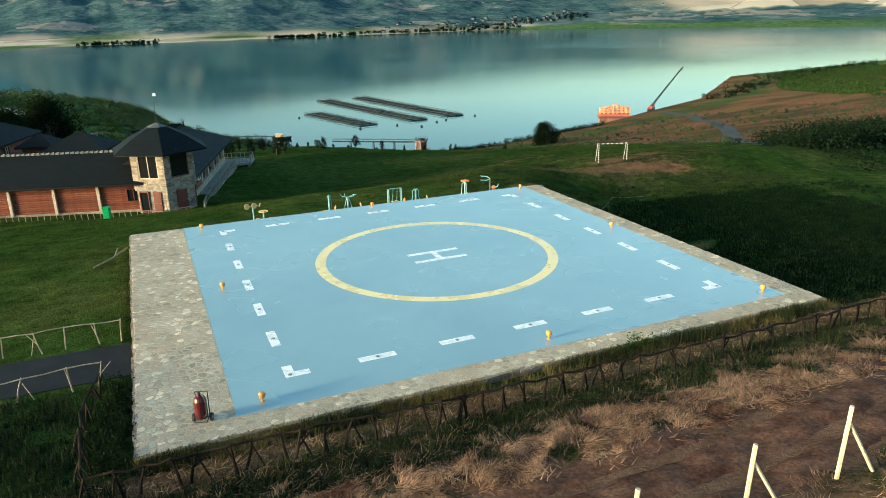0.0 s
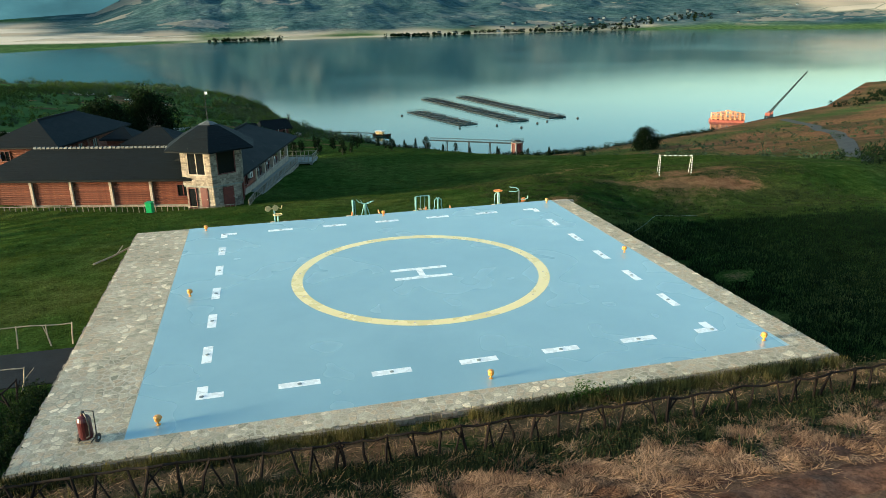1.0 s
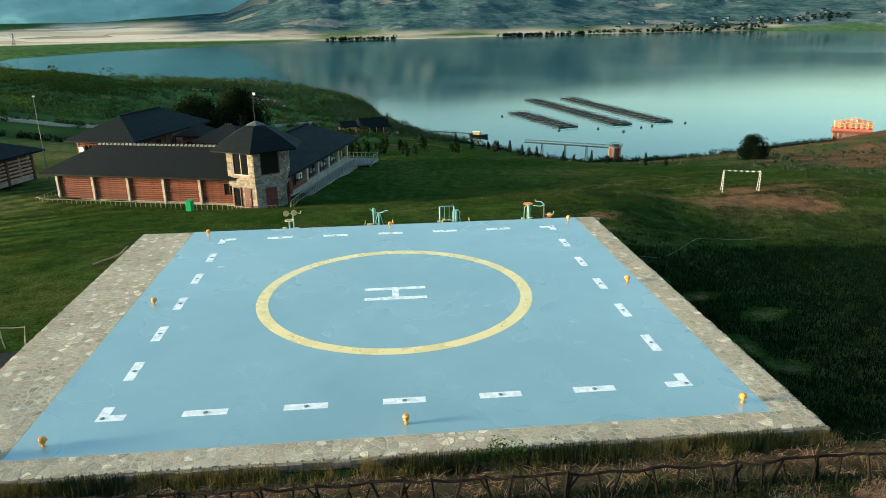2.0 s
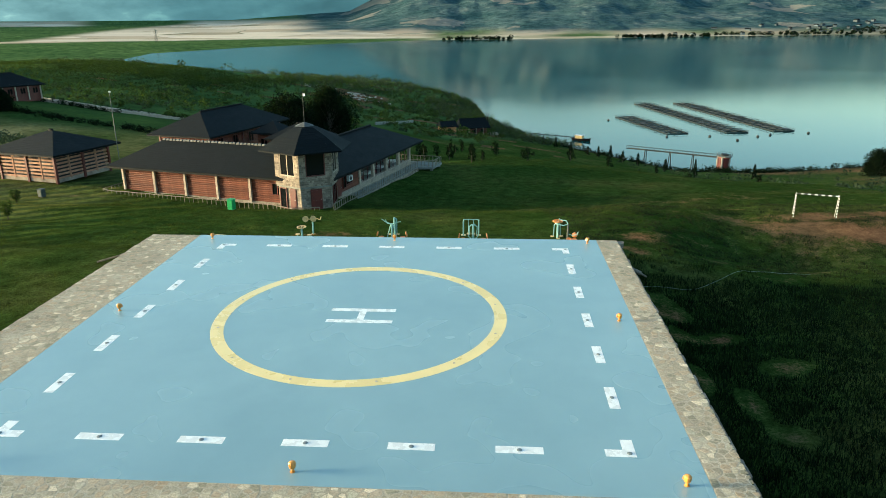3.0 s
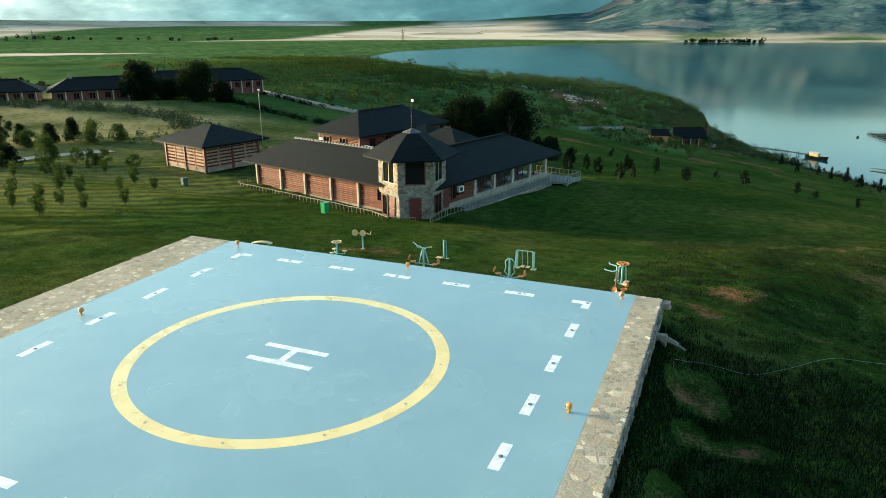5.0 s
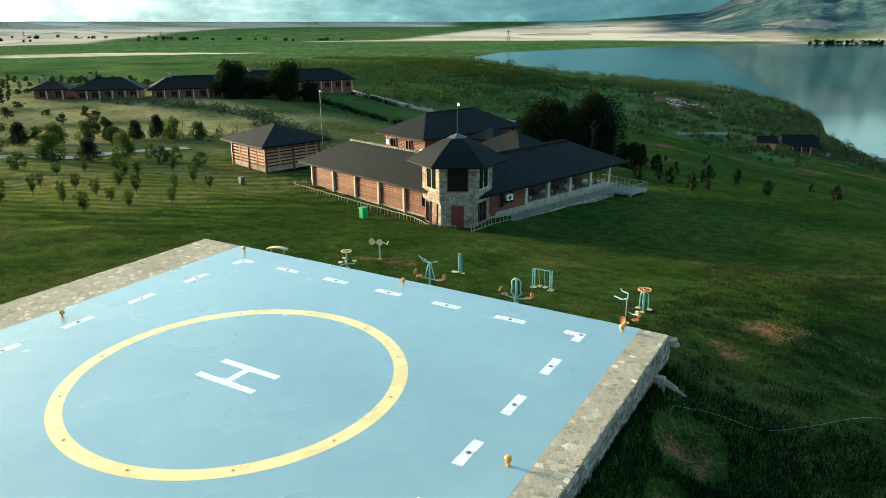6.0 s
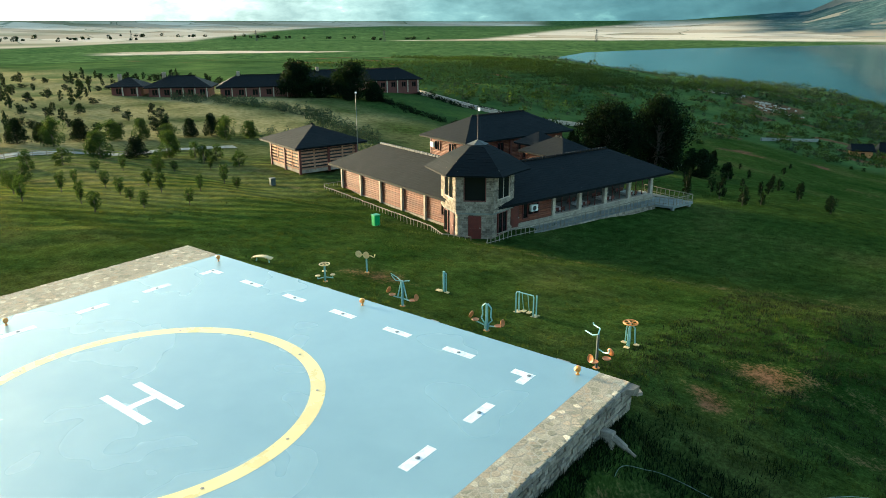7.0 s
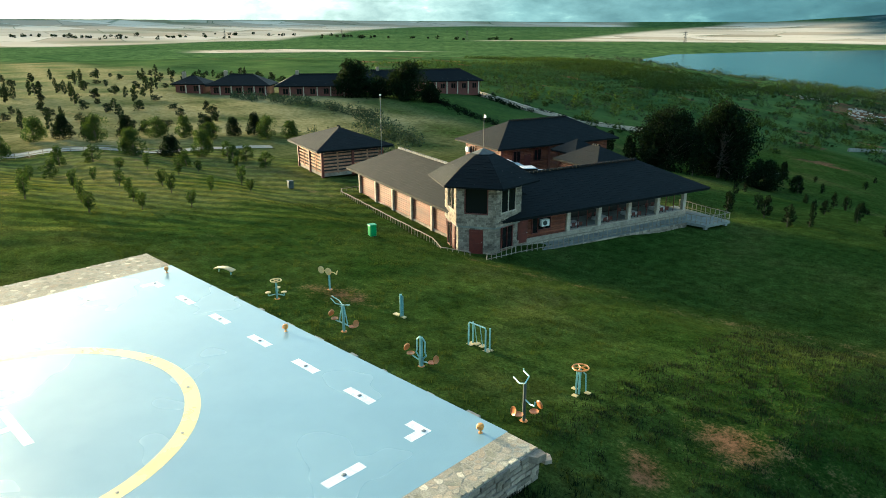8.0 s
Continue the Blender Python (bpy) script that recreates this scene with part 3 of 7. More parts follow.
# ranges far behind the plain, their haze painted on as glow
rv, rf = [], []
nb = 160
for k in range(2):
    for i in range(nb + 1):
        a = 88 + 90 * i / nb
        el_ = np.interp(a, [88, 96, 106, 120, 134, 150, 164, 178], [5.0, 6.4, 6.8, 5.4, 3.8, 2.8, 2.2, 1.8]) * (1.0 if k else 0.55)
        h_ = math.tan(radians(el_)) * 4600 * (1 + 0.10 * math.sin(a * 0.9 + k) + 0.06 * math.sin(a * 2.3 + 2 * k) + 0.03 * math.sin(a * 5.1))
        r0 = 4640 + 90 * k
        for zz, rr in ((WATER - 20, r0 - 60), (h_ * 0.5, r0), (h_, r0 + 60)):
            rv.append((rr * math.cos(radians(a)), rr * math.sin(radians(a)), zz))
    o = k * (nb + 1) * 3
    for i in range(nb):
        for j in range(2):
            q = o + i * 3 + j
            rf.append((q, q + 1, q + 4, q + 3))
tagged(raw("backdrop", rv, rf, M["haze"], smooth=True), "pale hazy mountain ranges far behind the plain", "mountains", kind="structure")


# ---- the helipad ----
PX0, PX1, PY0, PY1 = -15.55, 13.55, -13.45, 12.15      # outer edges
DX0, DX1, DY0 = -12.4, 12.25, -12.35                   # coated deck
pad = thing("helipad", "raised blue helipad with stone border and white markings", "helipad", kind="structure")
deck = part("deck", box(B(), DX0, DX1, DY0, PY1, -0.30, 0.0), M["pad"], pad, "faded blue coated concrete deck")
core = B()
box(core, PX0 + 0.12, DX0 - 0.002, PY0 + 0.12, PY1 - 0.05, -2.6, -0.0015)
box(core, DX1 + 0.002, PX1 - 0.12, PY0 + 0.12, PY1 - 0.05, -3.2, -0.0015)
box(core, DX0, DX1, PY0 + 0.12, DY0 - 0.002, -2.6, -0.0015)
box(core, DX0, DX1, DY0 + 0.002, PY1 - 0.05, -3.2, -0.302)
part("mortar_bed", core, M["mortar"], pad, "grey mortar between the border stones")
P_ = 0.003


def flat(x0, x1, y0, y1, z=P_):
    return box(B(), x0, x1, y0, y1, -0.01, z)


S_ = 3.4
for i in range(-2, 3):
    for nm, rect in (("white_dash", (i * S_ - 0.75, i * S_ + 0.75, -3 * S_ - 0.19, -3 * S_ + 0.19)), ("white_dash", (i * S_ - 0.75, i * S_ + 0.75, 3 * S_ - 0.19, 3 * S_ + 0.19)),
                     ("white_dash", (-3 * S_ - 0.19, -3 * S_ + 0.19, i * S_ - 0.75, i * S_ + 0.75)), ("white_dash", (3 * S_ - 0.19, 3 * S_ + 0.19, i * S_ - 0.75, i * S_ + 0.75))):
        part(nm, flat(*rect), M["mark_white"], pad)
for sx in (-1, 1):
    for sy in (-1, 1):
        cx, cy = sx * 3 * S_, sy * 3 * S_
        pts = [(0.19, 0.19), (-0.75, 0.19), (-0.75, -0.19), (-0.19, -0.19), (-0.19, -0.75), (0.19, -0.75)]
        pts = [(cx + sx * a, cy + sy * b) for a, b in pts]
        if sx * sy < 0:
            pts = pts[::-1]
        part("corner_mark", slab(B(), pts, -0.01, P_), M["mark_white"], pad)
hb = B()
slab(hb, [(-1.5, -0.80), (1.5, -0.80), (1.5, -0.48), (0.16, -0.48), (0.16, 0.48), (1.5, 0.48), (1.5, 0.80), (-1.5, 0.80), (-1.5, 0.48), (-0.16, 0.48), (-0.16, -0.48), (-1.5, -0.48)], -0.01, P_)
part("letter_h", hb, M["mark_white"], pad, "white letter H")
ring = B()
n = 128
for i in range(n):
    a, b = 2 * math.pi * i / n, 2 * math.pi * (i + 1) / n
    q = [(6.61, a), (6.61, b), (6.05, b), (6.05, a)]
    ring.faces.new([ring.verts.new((r * math.cos(t), r * math.sin(t), P_)) for r, t in q])
bmesh.ops.remove_doubles(ring, verts=ring.verts, dist=1e-4)
part("aiming_circle", ring, M["mark_yellow"], pad, "yellow painted circle")
lens_bm = lathe(B(), [(0.085, 0.0), (0.085, 0.012), (0.045, 0.03)], 10)
lens_me = bpy.data.meshes.new("inset_light")
lens_bm.to_mesh(lens_me)
lens_bm.free()
lens_me.materials.append(M["lens"])
spots = [(i * S_, j * S_) for i in range(-3, 4) for j in range(-3, 4) if max(abs(i), abs(j)) == 3]
pale_me = lens_me.copy()
pale_me.materials[0] = M["post"]
ring_spots = [(6.3 * math.cos(radians(a)), 6.3 * math.sin(radians(a))) for a in range(15, 375, 30)]
for x, y in spots + ring_spots:
    ob = new("inset_light", lens_me if (x, y) in spots else pale_me)
    ob.parent, ob.location = pad, (x, y, P_)
    if (x, y) in ring_spots:
        ob.scale = (0.65, 0.65, 0.65)

# perimeter lamps
lamp = thing("perimeter_lamp", "yellow bollard lamp standing on the helipad deck", "lamp", "perimeter lamps", pose(-11.45, -11.7, 0))
part("foot", lathe(B(), [(0.11, 0), (0.11, 0.02), (0.05, 0.03), (0.045, 0.16)], 10), M["yellow"], lamp)
head = B()
lathe(head, [(0.07, 0.15), (0.13, 0.20), (0.15, 0.30), (0.16, 0.40), (0.12, 0.46), (0.04, 0.48)], 12)
part("head", head, M["yellow"], lamp)
face = rod(B(), (0.10, 0.0, 0.32), (0.17, 0.0, 0.34), 0.10, 0.11, 12)
part("lens", face, M["orange"], lamp, "round amber lens")
for x, y, a in ((0.0, -11.7, 90), (11.55, -11.7, 135), (11.6, 0.0, 180), (-11.4, 0.0, 0), (-11.35, 11.4, -45), (0.0, 11.55, -90), (11.65, 11.45, -135)):
    copy_thing(lamp, pose(x, y, 0, 0, 0, a) @ Matrix.Scale(0.74, 4))
lamp.matrix_basis = pose(-11.45, -11.7, 0, 0, 0, 45) @ Matrix.Scale(0.74, 4)


# ---- the lodge: a tower and two wings ----
HOUSE = pose(-11.35, 37.43, -5.0, 0, 0, -15.6)


def roof_plane(bm, e0, e1, r0, r1, course=0.34, lift=0.007):
    """Courses of shingles on one slope: eave from e0 to e1, ridge from r0 to r1."""
    e0, e1, r0, r1 = map(Vector, (e0, e1, r0, r1))
    n = max(2, round(((r0 + r1) / 2 - (e0 + e1) / 2).length / course))
    nrm = (e1 - e0).cross((r0 + r1) / 2 - e0).normalized()
    for i in range(n):
        a, b = i / n, (i + 1.12) / n
        lo0, lo1, hi0, hi1 = e0.lerp(r0, a), e1.lerp(r1, a), e0.lerp(r0, min(b, 1)), e1.lerp(r1, min(b, 1))
        m = max(1, round((lo1 - lo0).length / 0.8))
        for j in range(m):
            u, w = j / m, (j + 1) / m
            up = nrm * (lift + 0.004 * ((i * 7 + j * 13) % 5))
            q = [lo0.lerp(lo1, u) + up, lo0.lerp(lo1, w) + up, hi0.lerp(hi1, w) + nrm * 0.005, hi0.lerp(hi1, u) + nrm * 0.005]
            vs = [bm.verts.new(v) for v in q] + [bm.verts.new(lo0.lerp(lo1, u) - nrm * 0.03), bm.verts.new(lo0.lerp(lo1, w) - nrm * 0.03)]
            bm.faces.new(vs[:4])
            bm.faces.new((vs[4], vs[5], vs[1], vs[0]))


def hip_roof(parent, x0, x1, y0, y1, ze, zr, ridge, name="roof", label="dark shingled hipped roof", hip0=None, hip1=None, cap_mat="slate"):
    """Hipped roof; ridge 'x' or 'y'; hip0 and hip1: how far the ridge ends lie from the eaves (0: gable end)."""
    w = (y1 - y0) / 2 if ridge == "x" else (x1 - x0) / 2
    h0, h1 = (w if hip0 is None else hip0), (w if hip1 is None else hip1)
    if ridge == "x":
        r0, r1 = (x0 + h0, (y0 + y1) / 2, zr), (x1 - h1, (y0 + y1) / 2, zr)
        sides = [((x0, y0, ze), (x1, y0, ze), r0, r1), ((x1, y1, ze), (x0, y1, ze), r1, r0), ((x0, y1, ze), (x0, y0, ze), r0, r0), ((x1, y0, ze), (x1, y1, ze), r1, r1)]
    else:
        r0, r1 = ((x0 + x1) / 2, y0 + h0, zr), ((x0 + x1) / 2, y1 - h1, zr)
        sides = [((x1, y0, ze), (x1, y1, ze), r0, r1), ((x0, y1, ze), (x0, y0, ze), r1, r0), ((x0, y0, ze), (x1, y0, ze), r0, r0), ((x1, y1, ze), (x0, y1, ze), r1, r1)]
    bm = B()
    for s in sides:
        roof_plane(bm, *s)
    slab(bm, [(x0 + .05, y0 + .05), (x1 - .05, y0 + .05), (x1 - .05, y1 - .05), (x0 + .05, y1 - .05)], ze - 0.22, ze - 0.02)
    rf = part(name, bm, M["slate"], parent, label)
    span = Vector(r1) - Vector(r0)
    n = max(3, int(span.length / 0.45))
    tile = part("ridge_tile", rod(B(), (0, 0, 0.02), span / n * 0.8 + Vector((0, 0, 0.05)), 0.13, 0.16, 7), M[cap_mat], rf, "rounded ridge tile")
    tile.location = r0
    for i in range(1, n):
        o = new("ridge_tile", tile.data)
        o.parent, o.location = rf, Vector(r0) + span * i / n
    return rf


def log_panel(name, parent, a, b, z0, z1, thick=0.22, pitch=0.21):
    """A wall of stacked round logs from plan point a to b."""
    a, b = Vector((*a, 0)), Vector((*b, 0))
    log = part("log", rod(B(), a, b, pitch * 0.56, pitch * 0.56, 8), M["log"], parent)
    z = z0 + pitch / 2
    log.location = (0, 0, z)
    while z + pitch < z1 - 0.02:
        z += pitch
        o = new("log", log.data)
        o.parent, o.location = parent, (0, 0, z)
    return log


def window(parent, c, w, h, ang, name="window", shutters=False, frame_mat="redwood", mullions=1, depth=0.16):
    """Framed window set proud of its wall; c is the middle on the wall's face, ang the way it looks (degrees)."""
    q = Matrix.Rotation(radians(ang), 4, "Z")

    def tf(bm):
        bmesh.ops.transform(bm, matrix=Matrix.Translation(c) @ q, verts=bm.verts)
        return bm
    fr = B()
    t = 0.09
    box(fr, -0.04, depth / 2, -w / 2, w / 2, -h / 2, -h / 2 + t)
    box(fr, -0.04, depth / 2, -w / 2, w / 2, h / 2 - t, h / 2)
    box(fr, -0.04, depth / 2, -w / 2, -w / 2 + t, -h / 2 + t, h / 2 - t)
    box(fr, -0.04, depth / 2, w / 2 - t, w / 2, -h / 2 + t, h / 2 - t)
    for i in range(mullions):
        y = -w / 2 + w * (i + 1) / (mullions + 1)
        box(fr, -0.02, depth / 2 - 0.02, y - 0.035, y + 0.035, -h / 2 + t, h / 2 - t)
    wob = part(name, tf(fr), M[frame_mat], parent)
    part("pane", tf(box(B(), -0.02, 0.012, -w / 2 + t, w / 2 - t, -h / 2 + t, h / 2 - t)), M["glass"], wob)
    return wob


def door(parent, c, w, h, ang, matname="redwood"):
    q = Matrix.Translation(c) @ Matrix.Rotation(radians(ang), 4, "Z")
    d = B()
    box(d, -0.03, 0.05, -w / 2, w / 2, 0, h, 0.01)
    for z0, z1 in ((0.15, h * 0.45), (h * 0.52, h - 0.15)):
        box(d, 0.05, 0.07, -w / 2 + 0.12, w / 2 - 0.12, z0, z1)
    bmesh.ops.transform(d, matrix=q, verts=d.verts)
    ob = part("door", d, M[matname], parent, "red-brown panelled door")
    k = rod(B(), (0.05, w / 2 - 0.1, 1.0), (0.12, w / 2 - 0.1, 1.0), 0.025, 0.035, 8)
    bmesh.ops.transform(k, matrix=q, verts=k.verts)
    part("door_handle", k, M["steel"], ob)
    return ob


def masonry(name, parent, a, b, z0, z1, thick=0.3, course=0.21, seed=1, label="coursed pale stone wall", proud=0.035):
    """Wall of rough stone blocks from plan point a to b, joints recessed; its face is to the right of a-b."""
    rng = random.Random(seed)
    a, b = Vector((*a, 0)), Vector((*b, 0))
    d = b - a
    ln = d.length
    m = Matrix(((d.x / ln, -d.y / ln, 0, a.x), (d.y / ln, d.x / ln, 0, a.y), (0, 0, 1, 0), (0, 0, 0, 1)))
    bm = B()
    box(bm, 0, ln, 0.03, thick, z0, z1)
    n = max(1, round((z1 - z0) / course))
    ch = (z1 - z0) / n
    for i in range(n):
        x = 0.0
        while x < ln - 0.02:
            w = min(rng.uniform(0.18, 0.58), ln - x)
            p = rng.uniform(0, proud)
            lo_j, hi_j = rng.uniform(0.004, 0.03), rng.uniform(0.004, 0.03)
            box(bm, x + 0.012, x + w - 0.012, -p, 0.05, z0 + i * ch + lo_j, z0 + (i + 1) * ch - hi_j)
            x += w
    bmesh.ops.transform(bm, matrix=m, verts=bm.verts)
    return part(name, bm, M["stonewall"], parent, label)


lodge = thing("lodge", "log and stone lodge with hexagonal tower and dark shingled roofs", "house", m=HOUSE)
# left wing
for i, (xa, xb) in enumerate(((-23.5, -19.6), (-19.4, -15.6), (-15.4, -11.6), (-11.4, -7.6), (-7.4, -3.4))):
    log_panel("log_wall", lodge, (xa, 0.12), (xb, 0.12), 0.30, 3.1)
    part("plinth", box(B(), xa - 0.1, xb + 0.1, -0.05, 0.3, -0.6, 0.30), M["stonewall"], lodge, "low pale stone plinth")
for x in (-23.6, -19.5, -15.5, -11.5, -7.5):
    part("pillar", box(B(), x - 0.14, x + 0.14, -0.20, 0.12, -0.4, 3.05, 0.02), M["post"], lodge, "pale plastered pillar")
log_panel("log_wall", lodge, (-23.6, 0.2), (-23.6, 6.4), 0.3, 3.1)
log_panel("log_wall", lodge, (-23.5, 6.4), (-6.0, 6.4), 0.0, 3.1)
hip_roof(lodge, -24.9, -1.0, -1.15, 7.6, 3.1, 5.45, "x", hip1=0.5, cap_mat="ridge")
window(lodge, (-4.3, -0.06, 1.75), 1.3, 1.3, -90)
# right wing
log_panel("log_wall", lodge, (0.15, 3.0), (0.15, 9.0), 0.55, 2.9)
part("plinth", box(B(), -0.1, 0.35, 2.5, 24.2, -1.6, 0.62), M["stonewall"], lodge, "pale stone plinth")
for y in (9.3, 12.9, 16.6, 20.3, 23.9):
    part("pillar", box(B(), 0.0, 0.36, y - 0.2, y + 0.2, 0.62, 2.85, 0.02), M["post"], lodge, "pale plastered pillar")
part("back_wall", box(B(), -7.4, -7.15, 7.0, 24.0, -1.0, 2.9), M["log"], lodge)
part("floor_slab", box(B(), -7.1, -0.12, 2.5, 24.0, 0.3, 0.5), M["concrete"], lodge)
hip_roof(lodge, -8.9, 1.35, 1.0, 26.2, 2.85, 5.25, "y", hip0=0.5)
window(lodge, (0.27, 6.6, 1.75), 1.5, 1.2, 0)
# tower
TC = Vector((-1.65, 1.5, 0))


def hexagon(r, off=-74):
    return [(TC.x + r * math.cos(radians(off + 60 * k)), TC.y + r * math.sin(radians(off + 60 * k))) for k in range(6)]


lo, hi = hexagon(3.0), hexagon(3.25)
for k in range(6):
    a, b = lo[k], lo[(k + 1) % 6]
    masonry("tower_wall", lodge, a, b, -0.6, 2.45, seed=10 + k)
    a, b = Vector((*hi[k], 0)), Vector((*hi[(k + 1) % 6], 0))
    masonry("tower_wall", lodge, a[:2], b[:2], 2.45, 3.45, seed=20 + k)
    p0, p1 = a.lerp(b, 0.20), a.lerp(b, 0.80)
    masonry("tower_wall", lodge, a[:2], p0[:2], 3.45, 5.75, seed=30 + k)
    masonry("tower_wall", lodge, p1[:2], b[:2], 3.45, 5.75, seed=40 + k)
    masonry("tower_wall", lodge, a[:2], b[:2], 5.75, 6.05, seed=50 + k)
    mid, ang = (a + b) / 2, -44 + 60 * k
    window(lodge, (mid.x - 0.1 * math.cos(radians(ang)), mid.y - 0.1 * math.sin(radians(ang)), 4.6), 1.95, 2.3, ang, mullions=0 if k == 0 else 1, frame_mat="redwood" if k == 0 else "post")
part("tower_floor", slab(B(), hexagon(3.2), 2.3, 2.44), M["concrete"], lodge)
tr = B()
ev = hexagon(4.75)
for k in range(6):
    a, b = ev[k], ev[(k + 1) % 6]
    belly = [hexagon(4.75)[k % 6] + (5.95,), hexagon(2.9)[k % 6] + (7.05,), hexagon(1.25)[k % 6] + (7.85,), hexagon(0.3)[k % 6] + (8.15,)]
    belly_b = [hexagon(4.75)[(k + 1) % 6] + (5.95,), hexagon(2.9)[(k + 1) % 6] + (7.05,), hexagon(1.25)[(k + 1) % 6] + (7.85,), hexagon(0.3)[(k + 1) % 6] + (8.15,)]
    for j in range(3):
        roof_plane(tr, belly[j], belly_b[j], belly[j + 1], belly_b[j + 1])
slab(tr, hexagon(4.7), 5.82, 5.93)
troof = part("tower_roof", tr, M["slate"], lodge, "dark shingled six-sided tower roof")
part("finial_cap", lathe(B(), [(1.0, 8.0), (0.55, 8.17), (0.12, 8.34)], 6, (TC.x, TC.y, 0)), M["ridge"], troof)
fp = part("flagpole", rod(B(), (TC.x, TC.y, 8.2), (TC.x, TC.y, 11.2), 0.035, 0.025), M["net"], lodge)
part("pennant", box(B(), TC.x + 0.03, TC.x + 0.28, TC.y - 0.02, TC.y + 0.02, 10.85, 11.1), M["white"], fp)
m0 = (Vector(lo[0]) + Vector(lo[1])) / 2
door(lodge, (m0.x + 0.04, m0.y - 0.04, 0.1), 1.15, 2.05, -44)


# ---- fences, lawn things ----
def twig_fence(label, pts, high, matname, gap=1.15, seed=1, thick=0.045):
    """Fence of crooked branches: one wandering rail on leaning forked posts."""
    rng = random.Random(seed)
    f = thing("twig_fence", label, "fence", "branch fences")
    top = []
    for (ax_, ay_), (bx_, by_) in zip(pts, pts[1:]):
        ln = math.hypot(bx_ - ax_, by_ - ay_)
        n = max(1, round(ln / gap))
        for i in range(n + 1):
            x, y = ax_ + (bx_ - ax_) * i / n, ay_ + (by_ - ay_) * i / n
            x, y = x + rng.uniform(-0.12, 0.12), y + rng.uniform(-0.06, 0.06)
            z = at(x, y)
            h = high * rng.uniform(0.93, 1.05)
            top.append((x, y, z + h))
            bm = B()
            lx, ly = (1 if i % 2 else -1) * rng.uniform(0.05, 0.36), rng.uniform(-0.14, 0.14)
            k = Vector((x + lx * 0.45 + rng.uniform(-.06, .06), y + ly * 0.5, z + h * 0.5))
            rod(bm, (x + lx, y + ly, z - 0.25), k, thick * 1.25, thick, 6)
            rod(bm, k, (x, y, z + h + 0.05), thick, thick * 0.75, 6)
            if rng.random() < 0.55:
                rod(bm, k, (x - lx * 0.9, y, z + h * 0.97), thick * 0.75, thick * 0.5, 5)
            if rng.random() < 0.35:
                rod(bm, (x - lx, y, z - 0.2), (x, y, z + h * 0.8), thick * 0.8, thick * 0.6, 5)
            part("post", bm, M[matname], f)
    for a, b in zip(top, top[1:]):
        a, b = Vector(a), Vector(b)
        if (b - a).length < 3:
            mid = (a + b) / 2 + Vector((0, rng.uniform(-0.05, 0.05), rng.uniform(-0.06, 0.05)))
            rail = B()
            rod(rail, a, mid, thick * 0.9, thick * 0.8, 6)
            rod(rail, mid, b, thick * 0.8, thick * 0.9, 6)
            part("rail", rail, M[matname], f)
    return f


twig_fence("dark crooked branch fence in weeds below the helipad", [(-16.6, -15.75), (-6, -16.35), (4, -16.9), (18, -17.1), (32, -17.6)], 0.95, "twig", 0.72, 3, 0.043)
twig_fence("bleached branch fence beside the asphalt path", [(-15.9, -2.7), (-24, -2.9), (-34, -3.4), (-46, -4.2)], 0.95, "bleached", 1.2, 4, 0.028)
twig_fence("bleached branch fence on the path's lower side", [(-16.6, -7.2), (-24, -7.2), (-34, -7.6)], 0.95, "bleached", 1.2, 5, 0.028)
twig_fence("dark branch fence climbing beside the pad", [(-16.7, -8.0), (-17.1, -12.0), (-16.8, -15.0)], 0.9, "twig", 1.0, 6, 0.04)
pb = B()
for i in range(12):
    x0, x1 = -15.6 - i * 4, -15.6 - (i + 1) * 4
    vs = [pb.verts.new((x, y, at(x, y) + 0.05)) for x, y in ((x0, -6.7 - 0.03 * i), (x0, -3.4 - 0.03 * i), (x1, -3.4 - 0.03 * (i + 1)), (x1, -6.7 - 0.03 * (i + 1)))]
    pb.faces.new(vs)
bmesh.ops.remove_doubles(pb, verts=pb.verts, dist=1e-3)
bmesh.ops.solidify(pb, geom=pb.faces[:], thickness=0.15)
tagged(part("pavement", pb, M["asphalt"], None), "narrow dark asphalt path between branch fences", "path", kind="structure")

# wheeled fire extinguisher
ext = thing("fire_extinguisher", "dark red wheeled fire extinguisher on the stone border", "extinguisher", m=pose(-13.48, -12.2, 0.0, 0, 0, -20))
part("cylinder", lathe(B(), [(0.06, 0.16), (0.19, 0.20), (0.21, 0.28), (0.21, 0.82), (0.17, 0.93), (0.07, 0.99), (0.06, 1.04)], 18), M["red"], ext)
part("valve", lathe(B(), [(0.05, 1.04), (0.06, 1.10), (0.03, 1.13)], 10), M["black"], ext)
cart = B()
pipe(cart, [(-0.2, 0.2, 0.15), (-0.2, 0.24, 1.0), (0.2, 0.24, 1.0), (0.2, 0.2, 0.15)], 0.018)
pipe(cart, [(-0.27, 0.1, 0.14), (0.27, 0.1, 0.14)], 0.02)
pipe(cart, [(-0.2, 0.2, 0.15), (-0.2, -0.18, 0.10), (0.2, -0.18, 0.10), (0.2, 0.2, 0.15)], 0.018)
part("cart_frame", cart, M["black"], ext)
for x in (-0.29, 0.29):
    w = part("wheel", rod(B(), (x - 0.03, 0.1, 0.14), (x + 0.03, 0.1, 0.14), 0.14, 0.14, 16), M["black"], ext)
    part("hub", rod(B(), (x - 0.035, 0.1, 0.14), (x + 0.035, 0.1, 0.14), 0.05, 0.05, 10), M["steel"], w)
hs = B()
pipe(hs, [(0.05, -0.02, 1.08), (0.18, -0.12, 1.0), (0.24, -0.14, 0.7), (0.22, -0.16, 0.35), (0.12, -0.2, 0.3)], 0.022)
part("hose", hs, M["black"], ext)

